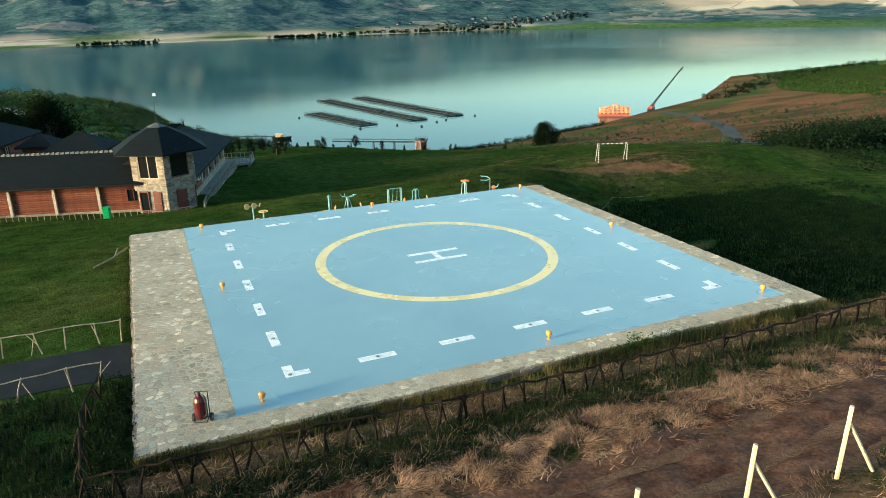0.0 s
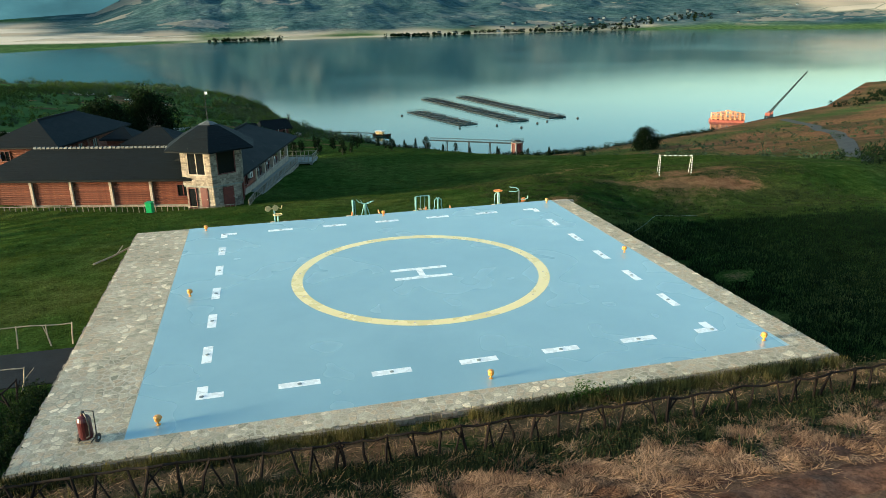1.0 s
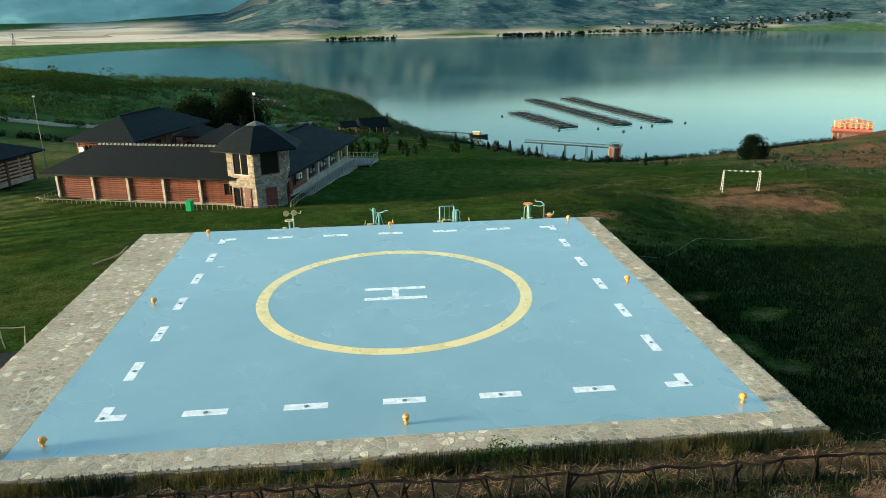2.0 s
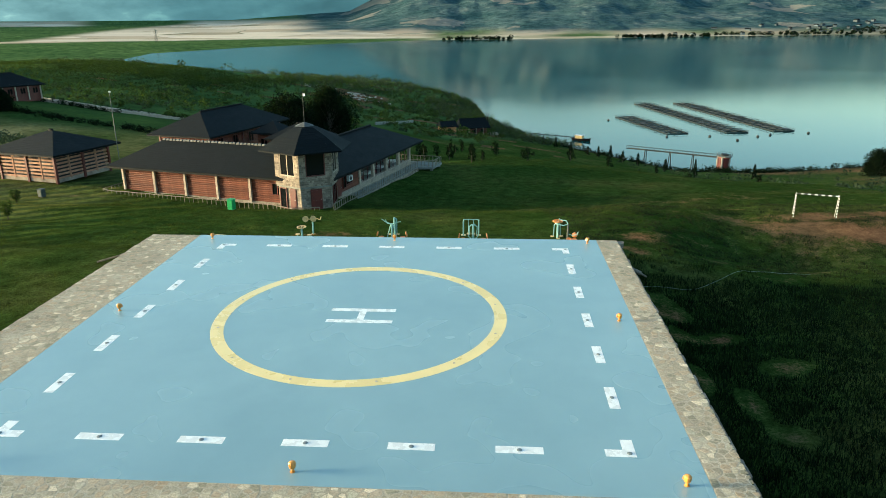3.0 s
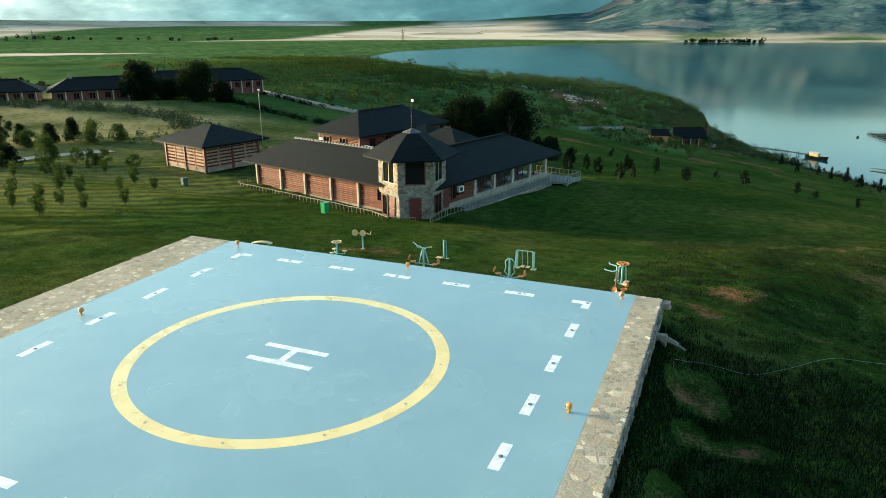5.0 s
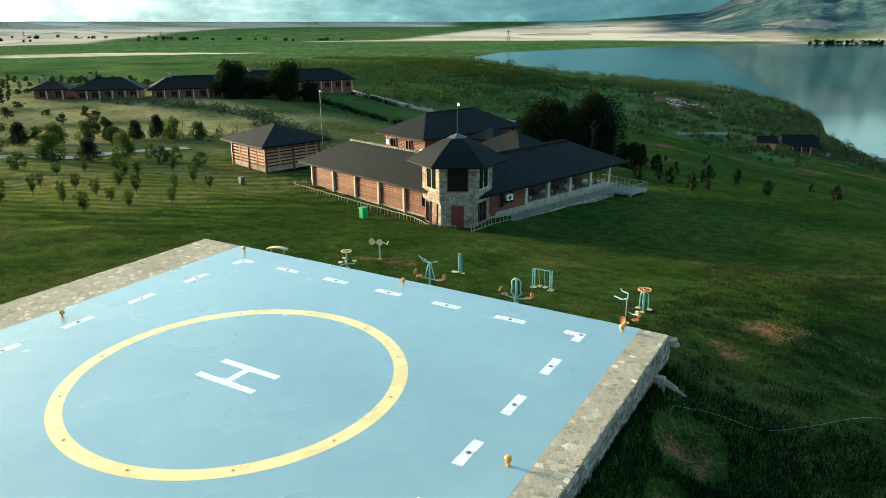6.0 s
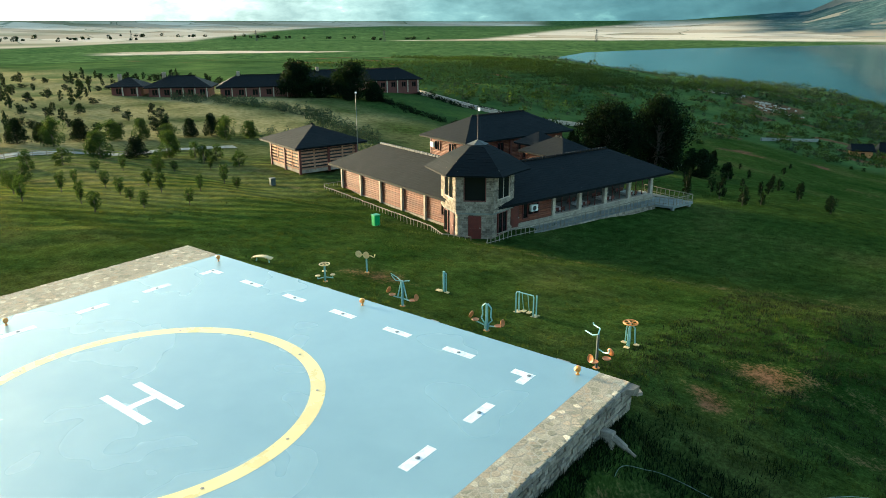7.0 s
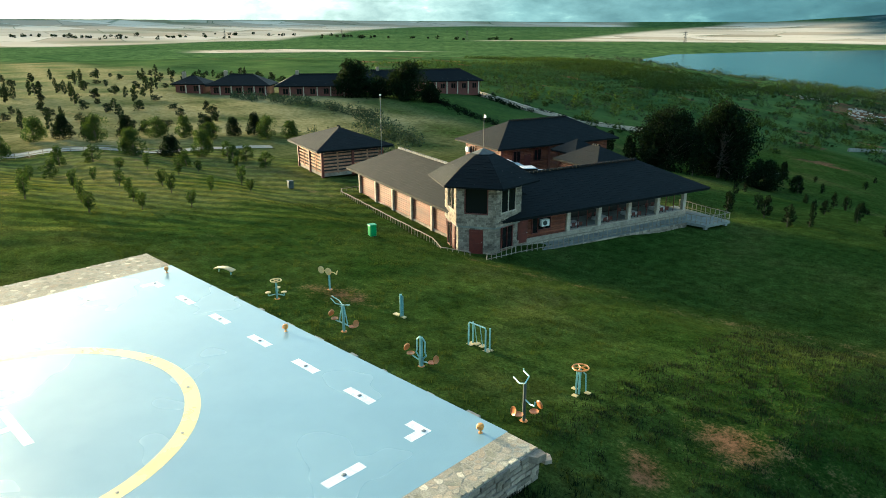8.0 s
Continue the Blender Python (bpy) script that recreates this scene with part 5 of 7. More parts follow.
# filler box added inside, near black to give shade in the slat gaps
part("inner_core", box(B(), SX0 + .35, SX1 - .35, SY0 + .35, SY1 - .35, SZ + .1, 3.9), M["dark"], shed, "added near-black box painted as shade behind the slats")
hip_roof(shed, SX0 - 1.2, SX1 + 1.2, SY0 - 1.1, SY1 + 1.1, 4.0, 5.9, "x")

# poles
for nm, lab, x, y, z1 in (("light_pole", "slim grey light pole with a small lamp", -37.9, 50.2, 5.2),):
    pl = thing(nm, lab, "pole", m=pose(x, y, at(x, y)))
    h = z1 - at(x, y)
    part("mast", rod(B(), (0, 0, -0.3), (0, 0, h), 0.05, 0.035, 8), M["polegrey"], pl)
    part("lamp_head", box(B(), -0.1, 0.16, -0.07, 0.07, h - 0.05, h + 0.12, 0.03), M["white"], pl)


# cars in the yard
def car(label, x, y, a, body, z=None):
    c = thing("car", label, "car", "parked cars", pose(x, y, at(x, y) if z is None else z, 0, 0, a))
    bm = B()
    prof = [(-2.1, 0.35), (2.1, 0.35), (2.15, 0.7), (2.0, 0.85), (1.1, 0.95), (0.5, 1.42), (-1.3, 1.46), (-1.95, 1.0), (-2.15, 0.8)]
    lo_, hi_ = [bm.verts.new((u, -0.86, v)) for u, v in prof], [bm.verts.new((u, 0.86, v)) for u, v in prof]
    for i in range(len(prof)):
        bm.faces.new((lo_[i], lo_[(i + 1) % len(prof)], hi_[(i + 1) % len(prof)], hi_[i]))
    bm.faces.new(lo_[::-1])
    bm.faces.new(hi_)
    bmesh.ops.recalc_face_normals(bm, faces=bm.faces)
    bmesh.ops.bevel(bm, geom=bm.edges[:], offset=0.06, segments=2, affect="EDGES")
    part("body", bm, M[body], c)
    for s in (-1, 1):
        g = B()
        vs = [g.verts.new((u, s * 0.875, v)) for u, v in ((1.0, 0.97), (0.5, 1.36), (-1.2, 1.38), (-1.7, 1.0))]
        g.faces.new(vs if s < 0 else vs[::-1])
        part("side_window", g, M["glass"], c)
        for u in (-1.3, 1.3):
            w = part("wheel", rod(B(), (u, s * 0.72, 0.33), (u, s * 0.9, 0.33), 0.33, 0.33, 16), M["black"], c)
            part("rim", rod(B(), (u, s * 0.85, 0.33), (u, s * 0.91, 0.33), 0.2, 0.2, 12), M["steel"], w)
    ws = B()
    ws.faces.new([ws.verts.new(v) for v in ((1.1, -0.75, 0.99), (1.1, 0.75, 0.99), (0.56, 0.68, 1.40), (0.56, -0.68, 1.40))])
    part("windscreen", ws, M["glass"], c)


car("white saloon car parked in the courtyard", -32.3, 66.8, 60, "carpaint", -5.3)
car("white estate car parked in the courtyard", -27.3, 65.4, 55, "carpaint", -5.3)


# long low houses on the far lawn
def far_house(label, x, y, w, d, a, e, t, walls, seed):
    h = thing("far_house", label, "house", "far houses", pose(x, y, at(x, y) - 0.4, 0, 0, a))
    part("wall", box(B(), -w / 2 + 1, w / 2 - 1, -d / 2 + 1, d / 2 - 1, -1, e), M[walls], h)
    hip_roof(h, -w / 2, w / 2, -d / 2, d / 2, e, t, "x")
    n = max(2, int(w / 3.2))
    for i in range(n):
        u = -w / 2 + 1 + (w - 2) * (i + 0.5) / n
        window(h, (u, -d / 2 + 0.96, e * 0.55), 1.4, 1.5, -90)
        part("pillar", box(B(), u + 1.0, u + 1.25, -d / 2 + 0.3, -d / 2 + 0.55, -0.5, e - 0.12), M["post"], h)
    part("chimney", box(B(), -w / 4 - .4, -w / 4 + .4, -.4, .4, t - 0.8, t + 0.9, 0.03), M["stonewall"], h)


far_house("small open pavilion with dark roof among orchards", -147.2, 82.6, 9, 8, 40, 2.6, 4.4, "redwood", 1)
far_house("low house with glazed front and dark roof", -138, 91, 16, 10, 45, 2.8, 5.2, "redwood", 2)
far_house("low red house with dark roof by old trees", -126, 106, 22, 10, 52, 3.0, 5.6, "redwood", 3)
far_house("long dark-roofed house behind old trees", -126, 138.5, 40, 11, 60, 3.2, 6.2, "redwood", 4)


# low pale walls and lane edges on the lower lawn
def low_wall(name, label, pts, high, thick, mat_, category):
    bm = B()
    for (ax_, ay_), (bx_, by_) in zip(pts, pts[1:]):
        n_ = max(1, round(math.hypot(bx_ - ax_, by_ - ay_) / 2.5))
        for i in range(n_):
            p, q = [(ax_ + (bx_ - ax_) * u, ay_ + (by_ - ay_) * u) for u in (i / n_, (i + 1) / n_)]
            d = Vector((q[0] - p[0], q[1] - p[1])).normalized() * thick / 2
            v = [bm.verts.new((x - s_ * d.y, y + s_ * d.x, at(x, y) + z)) for z in (-0.3, high) for x, y, s_ in ((*p, 1), (*p, -1), (*q, -1), (*q, 1))]
            for f in ((4, 5, 6, 7), (0, 1, 5, 4), (2, 3, 7, 6), (1, 2, 6, 5), (3, 0, 4, 7)):
                bm.faces.new([v[k] for k in f])
    tagged(part(name, bm, M[mat_], None), label, category)


LANE = [(-119.9, 157.1), (-112.0, 153.2), (-91.7, 147.9), (-80.0, 149.7), (-74.4, 160.4), (-68.7, 171.4)]
low_wall("lane_wall", "pale low stone wall along the rear lane", LANE, 0.7, 0.5, "post", "wall")
low_wall("lane_wall", "pale low stone wall on the lane's far side", [(x - 1.5, y + 4.5) for x, y in LANE], 0.6, 0.5, "post", "wall")
low_wall("retaining_wall", "whitewashed low wall below the lawn", [(-42.4, 264.8), (-38.0, 285.0), (-32.0, 315.6)], 1.2, 0.6, "concrete", "wall")
low_wall("path_kerb", "pale kerb of a footpath on the lower lawn", [(-30.2, 136.2), (-29.5, 150.7), (-29.6, 164.3)], 0.22, 0.5, "concrete", "kerb")


lane_b = B()
LANE_W = [(-84, -2), (-79, 12), (-75, 24), (-71.5, 35), (-70, 45), (-66, 55)]
prev = None
for (ax_, ay_), (bx_, by_) in zip(LANE_W, LANE_W[1:]):
    for i in range(6):
        x, y = ax_ + (bx_ - ax_) * i / 6, ay_ + (by_ - ay_) * i / 6
        d = Vector((bx_ - ax_, by_ - ay_)).normalized() * 1.3
        cur = [lane_b.verts.new((x + k * d.y, y - k * d.x, at(x + k * d.y, y - k * d.x) + 0.08)) for k in (-1, 1)]
        if prev:
            lane_b.faces.new((prev[0], prev[1], cur[1], cur[0]))
        prev = cur
tagged(part("lane", lane_b, M["concrete"], None), "pale narrow lane between the orchards", "path", kind="structure")
fence_b = thing("rail_fence", "low pale rail fence beside the orchard lane", "fence")
fp_ = [(-78 + 0.42 * k, 6 + 1.5 * k) for k in range(22)]
for x, y in fp_:
    part("post", rod(B(), (x, y, at(x, y) - 0.2), (x, y, at(x, y) + 0.75), 0.06, 0.05, 5), M["bleached"], fence_b)
for z in (0.35, 0.7):
    for (ax_, ay_), (bx_, by_) in zip(fp_, fp_[1:]):
        part("rail", rod(B(), (ax_, ay_, at(ax_, ay_) + z), (bx_, by_, at(bx_, by_) + z), 0.04, 0.04, 5), M["bleached"], fence_b)
limb = thing("fallen_branch", "bleached fallen branch propped against the pad's side", "branch")
part("stem", pipe(B(), [(-17.6, 9.0, at(-17.6, 9.0) + 0.08), (-16.7, 9.9, at(-16.7, 9.9) + 0.22), (-15.75, 11.3, -0.55)], 0.055), M["bleached"], limb)
part("fork", pipe(B(), [(-16.5, 10.2, at(-16.5, 10.2) + 0.26), (-16.3, 11.2, at(-16.3, 11.2) + 0.5)], 0.035), M["bleached"], limb)


# ---- plants ----
def leaves(centres, radii, per, size, seed, droop=0.0):
    """Many small leaf-shaped quads in ragged clumps: arrays of verts and faces."""
    rng = np.random.RandomState(seed)
    c = np.repeat(np.asarray(centres, float).reshape(-1, 3), per, 0)
    r = np.repeat(np.asarray(radii, float).reshape(-1, 3), per, 0)
    n = len(c)
    d = rng.normal(size=(n, 3))
    d /= np.linalg.norm(d, axis=1)[:, None]
    p = c + d * r * (rng.uniform(0.25, 1.0, (n, 1)) ** 0.5)
    a = rng.normal(size=(n, 3))
    a /= np.linalg.norm(a, axis=1)[:, None]
    b = np.cross(a, rng.normal(size=(n, 3)))
    b /= np.linalg.norm(b, axis=1)[:, None]
    s = (np.broadcast_to(np.asarray(size, float), (len(np.atleast_2d(centres)),)).repeat(per) * rng.uniform(0.6, 1.3, n))[:, None]
    v = np.stack([p - a * s, p + b * s * 0.5, p + a * s, p - b * s * 0.5], 1).reshape(-1, 3)
    return v, np.arange(4 * n).reshape(n, 4)


def cloud(name, centres, radii, per, size, matname, seed, parent=None):
    v, f = leaves(centres, radii, per, size, seed)
    return raw(name, v.tolist(), f.tolist(), M[matname], parent)


def tree(name, label, group, high, wide, clumps, per, leaf, matname, seed, stem=0.25, shape="round", m=None):
    """Tapered trunk with limbs; a crown of leaf clumps with gaps and an uneven outline."""
    rng = random.Random(seed)
    t = thing(name, label, "tree", group, m)
    bm = B()
    r0 = high * 0.022 + 0.02
    lean = Vector((rng.uniform(-.05, .05) * high, rng.uniform(-.05, .05) * high, high * 0.72))
    rod(bm, (0, 0, -0.2), lean * 0.45, r0, r0 * 0.75, 7)
    rod(bm, lean * 0.45, lean, r0 * 0.75, r0 * 0.3, 6)
    cs, rs = [], []
    lobes = [(rng.uniform(0, 6.28), rng.uniform(0.3, 1.0), rng.uniform(0.55, 1.0)) for _ in range(6)]
    for i in range(clumps):
        u = (i + rng.random()) / clumps
        a = i * 2.4 + rng.uniform(-0.5, 0.5)
        z = high * (stem + (1 - stem) * u * 0.93)
        if shape == "cone":
            w = wide * 0.5 * (1.05 - u) ** 0.8
        elif shape == "vase":
            w = wide * 0.5 * (0.35 + 0.65 * u) * (1 if u < 0.8 else 0.7)
        else:
            w = wide * 0.5 * math.sin(math.pi * min(0.97, 0.18 + 0.78 * u)) ** 0.6
        d = w * rng.uniform(0.45, 0.95)
        if shape == "round":
            la, lr, lz = lobes[i % 6]
            a = la + rng.gauss(0, 0.8)
            d = w * min(1.1, abs(rng.gauss(0.5 + 0.35 * lr, 0.22)))
            z *= 0.82 + 0.22 * lz
        c = Vector((d * math.cos(a), d * math.sin(a), z))
        cs.append(c)
        k = wide * rng.uniform(0.14, 0.25)
        rs.append((k, k, k * rng.uniform(0.7, 1.2)))
        if i % 2 == 0:
            rod(bm, lean * min(0.95, max(0.25, z / high - 0.18)), c, r0 * 0.35, r0 * 0.1, 5, cap=False)
    part("trunk", bm, M["bark"], t)
    cloud("crown", [tuple(c) for c in cs], rs, per, leaf, matname, seed + 7, t)
    return t


def put(x, y, s, a, s2=None):
    return pose(x, y, at(x, y), 0, 0, a) @ Matrix.Diagonal((s, s, s2 or s, 1))


def plant_all(kinds, spots, rng, lo=0.8, hi=1.2):
    """First tree of each kind stands at the first spots; the rest are copies."""
    for i, (x, y) in enumerate(spots):
        m = put(x, y, rng.uniform(lo, hi), rng.uniform(0, 360), rng.uniform(lo, hi))
        if i < len(kinds):
            kinds[i].matrix_basis = m
        else:
            copy_thing(kinds[rng.randrange(len(kinds))], m)


rng = random.Random(11)
orch = [tree("orchard_tree", "young fruit tree with upright leafy crown on the lawn", "orchard trees", 2.1, 1.35, 16, 75, 0.075, "leaf", 100 + i, 0.25, "vase") for i in range(4)]
ORCHARD = [(-39.9, 12.5), (-44.8, 13.8), (-45.6, 18.2), (-33.1, 15.1), (-37.2, 16.0), (-46.2, 22.7), (-41.1, 21.5), (-37.2, 20.3), (-33.5, 19.5), (-44.3, 26.2), (-40.6, 25.4), (-33.7, 24.0),
           (-39.5, 29.0), (-43.5, 34.7), (-39.5, 33.4), (-55.6, 26.5), (-55.8, 17.4), (-54.8, 29.3), (-52.9, 34.5), (-53.1, 39.6), (-50.5, 15.5), (-51, 22), (-49.5, 30.5)]
plant_all(orch, ORCHARD, rng, 0.75, 1.05)
LAWN = [(-3.6, 68.4), (0.0, 69.2), (3.2, 66.5), (4.6, 68.5), (-6.7, 105.2), (-0.8, 103.1), (-3.2, 125.9), (6.8, 76.8), (-2.2, 73.3), (1.0, 89.8), (10.5, 72.9), (17.9, 76.9), (24.9, 84.6), (32.1, 82.1),
        (39.8, 88.1), (47.5, 80.8), (-12, 95), (-18, 84), (-9, 84), (14, 104), (30, 112), (44, 106), (60, 110), (-4.5, 71.4), (2.9, 75.4), (3.0, 79.0), (6.4, 79.2), (11.1, 70.7), (-22, 162), (-16, 146.4), (-15, 174.6), (-17, 192)]
sap = [tree("sapling", "slim young tree standing on the sloping lawn", "lawn saplings", 2.5, 1.6, 20, 75, 0.085, "leaf_dark", 130 + i, 0.16, "round") for i in range(3)]
plant_all(sap, LAWN, rng, 0.62, 0.95)
EDGE = [(34.6, 283.8), (38.8, 261.6), (46.2, 265.1), (50, 261), (55, 261.5), (68.6, 224.9), (62.6, 243.7), (57.8, 249.3), (29.8, 292.8), (24.2, 291.8), (76, 214), (90, 198)]
edge_trees = [tree("shore_tree", "small dark pointed tree along the lower lawn's edge", "shore trees", 5.2, 2.4, 24, 70, 0.16, "leaf_dark", 140 + i, 0.05, "cone") for i in range(2)]
plant_all(edge_trees, EDGE, rng, 0.7, 1.15)
med = [tree("bushy_tree", "dense dark-green bushy tree in the orchard row", "orchard row trees", 4.1, 3.3, 46, 95, 0.12, "leaf_dark" if i % 2 else "leaf", 150 + i, 0.08, "cone" if i % 2 else "round") for i in range(4)]
ROW = [(-84.5, 26.4), (-85.3, 30.6), (-80.4, 33.3), (-88.6, 40.9), (-66.4, 32.7), (-85.3, 44.3), (-67.5, 38.1), (-83.0, 47.7), (-83.4, 52.3), (-64.3, 40.9), (-81.0, 55.3), (-80.9, 59.2), (-74.7, 57.7),
       (-73.5, 61.2), (-84, 21), (-74, 19), (-88, 35), (-79, 50)]
plant_all(med, ROW, rng, 0.75, 1.1)
LOW = [(-62.1, 43.4), (-57.7, 43.7), (-62.5, 26.2), (-64.4, 23.1), (-57.2, 35.2), (-52.3, 43.3), (-57.7, 41.8), (-58.4, 20.0), (-60, 13), (-66, 16)]
low = [tree("shrub", "low grey-green shrub beside the lane", "lane shrubs", 2.3, 1.8, 18, 80, 0.09, "leaf", 170 + i, 0.08, "round") for i in range(2)]
plant_all(low, LOW, rng, 0.8, 1.1)
far_orch = []
for i in range(17):
    for j in range(17):
        x, y = -92 - i * 7.0 + rng.uniform(-1.5, 1.5), 2 + j * 6.0 + i * 1.8 + rng.uniform(-1.5, 1.5)
        if rng.random() < 0.82 and not (y > 70 and x > -140) and math.hypot(x + 140, y - 92) > 16:
            far_orch.append((x, y))
fo = [tree("field_tree", "scattered small tree in the dry orchard field", "field trees", 3.0, 2.2, 18, 60, 0.13, "leaf_dark", 190 + i, 0.15, "round") for i in range(3)]
plant_all(fo, far_orch, rng, 0.6, 1.15)
OLD = "large dark broadleaved tree with dense crown"
tree("old_tree", OLD + " behind the lodge", "old trees", 11.0, 11.5, 130, 150, 0.26, "leaf_dark", 240, 0.1, "round", put(-39.3, 126.2, 1.0, 0))
tree("old_tree", OLD + ", taller than its neighbour", "old trees", 14.0, 11.5, 150, 150, 0.28, "leaf_dark", 241, 0.04, "round", put(-31.7, 132.9, 1.0, 0))
tree("round_bush", "large dark round bush at the lawn's edge", "", 7.2, 7.6, 60, 120, 0.24, "leaf_dark", 230, 0.0, "round", put(-22.7, 132.5, 0.72, 0))
tree("old_tree", OLD + " before a far house", "old trees", 9.6, 9.4, 80, 130, 0.26, "leaf_dark", 210, 0.1, "round", put(-116, 109, 0.92, 0))
tree("old_tree", OLD + " before a far house", "old trees", 9.2, 9.4, 80, 130, 0.26, "leaf_dark", 211, 0.1, "round", put(-109, 121, 0.95, 0))
tree("shore_bush", "large dark round bush standing near the shore", "", 8.4, 8.8, 70, 120, 0.3, "leaf_dark", 232, 0.0, "round", put(133, 206, 1.0, 0))
fb = [tree("round_bush", "dark evergreen bush before the far long house", "house bushes", 4.6, 5.6, 40, 110, 0.24, "leaf_dark", 214 + i, 0.0, "round") for i in range(2)]
plant_all(fb, [(-112, 114), (-103, 123), (-106, 117)], rng, 0.85, 1.05)
sm = [tree("young_tree", "small dark tree beside the rear lane", "rear lane trees", 5.0, 3.0, 26, 90, 0.16, "leaf_dark", 220 + i, 0.1, "cone" if i else "round") for i in range(2)]
plant_all(sm, [(-54, 128), (-48, 126), (-60, 132), (-44, 120), (-46, 136), (-36, 138), (-41, 145), (-27, 140), (-24, 147), (-50, 147), (-33, 124), (-18, 138)], rng, 0.8, 1.1)


# hedges, vineyards and scrub that nobody could count
def scatter(name, label, pts, rad, per, size, matname, seed, cat="shrubs"):
    zs = land(pts[:, 0], pts[:, 1])
    c = np.column_stack([pts, zs + rad[:, 2] * 0.7])
    ob = cloud(name, c, rad, per, size, matname, seed)
    return tagged(ob, label, cat, kind="stuff")


nr = np.random.RandomState(5)


def open_ground(x, y, sd):
    """The mown lower lawn and the tan clearing on the point, where no scrub grows."""
    lower = ((y < 245) & (x > -45) | (y < 288) & (x > 4)) & (sd > 11)
    clearing = ((x + 80) / 22) ** 2 + ((y - 425) / 26) ** 2 < 1 + 0.5 * waves(x, y, 12, 51)
    return lower | clearing


def line_pts(a, b, n, jit):
    u = nr.uniform(0, 1, n)[:, None]
    return np.array(a) * (1 - u) + np.array(b) * u + nr.normal(0, jit, (n, 2))


def rads(n, w, h, sp=0.3):
    k = nr.uniform(1 - sp, 1 + sp, n)
    return np.column_stack([w * k, w * k, h * k * nr.uniform(0.8, 1.3, n)])


lane = np.vstack([line_pts((-131, 84), (-92, 93), 130, 1.6), line_pts((-92, 93), (-60, 75), 150, 2.2), line_pts((-72, 66), (-46, 62), 60, 2.0)])
scatter("hedge", "ragged green hedge along the lane to the far houses", lane, rads(len(lane), 0.8, 0.9), 40, 0.18, "leaf_grey", 31, "hedge")
hl = line_pts((-112, 129), (-60, 110), 220, 0.7)
scatter("hedge", "low dark hedge along a track across the lawn", hl, rads(len(hl), 0.6, 0.6), 24, 0.18, "leaf_dark", 32, "hedge")
def vine_rows(x0, n, gap, y0, y1, pitch, skew):
    """Parallel rows of vines running away across the plain."""
    pts = [(x0 - i * gap + skew * (y - y0), y) for i in range(n) for y in np.arange(y0 + nr.uniform(-8, 8), y1 + nr.uniform(-12, 12), pitch) if nr.random_sample() < 0.93]
    return np.array(pts) + nr.normal(0, 0.22, (len(pts), 2))


rows = np.vstack([vine_rows(-138, 10, 7.4, 185, 400, 1.5, -0.02)])
scatter("vineyard", "rows of low green vines on the plain", rows, rads(len(rows), 0.8, 0.9, 0.25), 16, 0.36, "leaf", 33, "vineyard")
rows = vine_rows(-98, 6, 6.0, 176, 285, 2.6, -0.04)
scatter("vineyard", "young planted shrubs in rows beside the vines", rows, rads(len(rows), 0.8, 0.9, 0.35), 16, 0.34, "leaf", 43, "vineyard")
ll = np.vstack([line_pts((-128, 158), (-92, 146), 90, 0.5), line_pts((-92, 146), (-66, 168), 70, 0.6)])
scatter("hedge", "low dark hedge along the rear lane", ll, rads(len(ll), 0.6, 0.6), 22, 0.2, "leaf_dark", 44, "hedge")
vu, vw = np.meshgrid(np.linspace(0, 1, 26), np.linspace(0, 1, 170), indexing="ij")
vu, vw = vu.ravel()[:, None], vw.ravel()[:, None]
vy = (np.array([268, 165]) * (1 - vw) + np.array([388, 322]) * vw) * (1 - vu) + (np.array([735, 492]) * (1 - vw) + np.array([474, 424]) * vw) * vu + nr.normal(0, 0.4, (len(vu), 2))
vy = vy[(shore_distance(vy[:, 0], vy[:, 1]) > 45) & (vy[:, 0] < 900)]
scatter("vineyard", "rows of low green vines above the far bank", vy, rads(len(vy), 1.3, 1.0), 10, 0.6, "leaf", 34, "vineyard")
sx = nr.uniform(-150, 40, 21000)
sy = nr.uniform(150, 620, 21000)
sd_ = shore_distance(sx, sy)
clump = np.where(waves(sx, sy, 38, 46) > 0.12, 1.7, 0.35) * np.where((sx < -72) & (sy < 410) & (sd_ > 30), 0.55, 1.0)
keep = (sd_ > 2) & (sd_ < 240) & (nr.uniform(size=21000) < clump * (0.07 + 0.07 * (waves(sx, sy, 45, 44) > 0.45) + 0.45 * np.exp(-sd_ / 18) + 0.16 * (sy > 400) * (sd_ > 60))) & (sy - 0.5 * sx > 200) & ~open_ground(sx, sy, sd_)
wood = np.column_stack([sx, sy])[keep]
scatter("scrub", "green scrub and small trees on the peninsula", wood[::3], rads(len(wood[::3]), 1.5, 1.7, 0.6), 80, 0.34, "leaf", 35)
wood = np.delete(wood, np.s_[::3], 0)
scatter("scrub", "grey-green bushes on the peninsula", wood, rads(len(wood), 1.1, 1.0, 0.6), 60, 0.28, "leaf_grey", 36)
px, py = nr.uniform(-700, -60, 5200), nr.uniform(430, 1100, 5200)
ps = shore_distance(px, py)
kp = (ps > 3) & (nr.uniform(size=5200) < 0.02 + 0.75 * np.exp(-ps / 45))
fw = np.column_stack([px, py])[kp]
scatter("scrub", "band of willow scrub along the far shore", fw, rads(len(fw), 3.6, 2.4, 0.4), 60, 0.75, "leaf_grey", 37)
wu, wv = [a.ravel() for a in np.meshgrid(np.arange(300, 436, 5.0), np.arange(-265, -124, 1.6), indexing="ij")]
wv_ = np.column_stack([wv, wu - 0.12 * wv - 20]) + nr.normal(0, 0.3, (len(wu), 2))
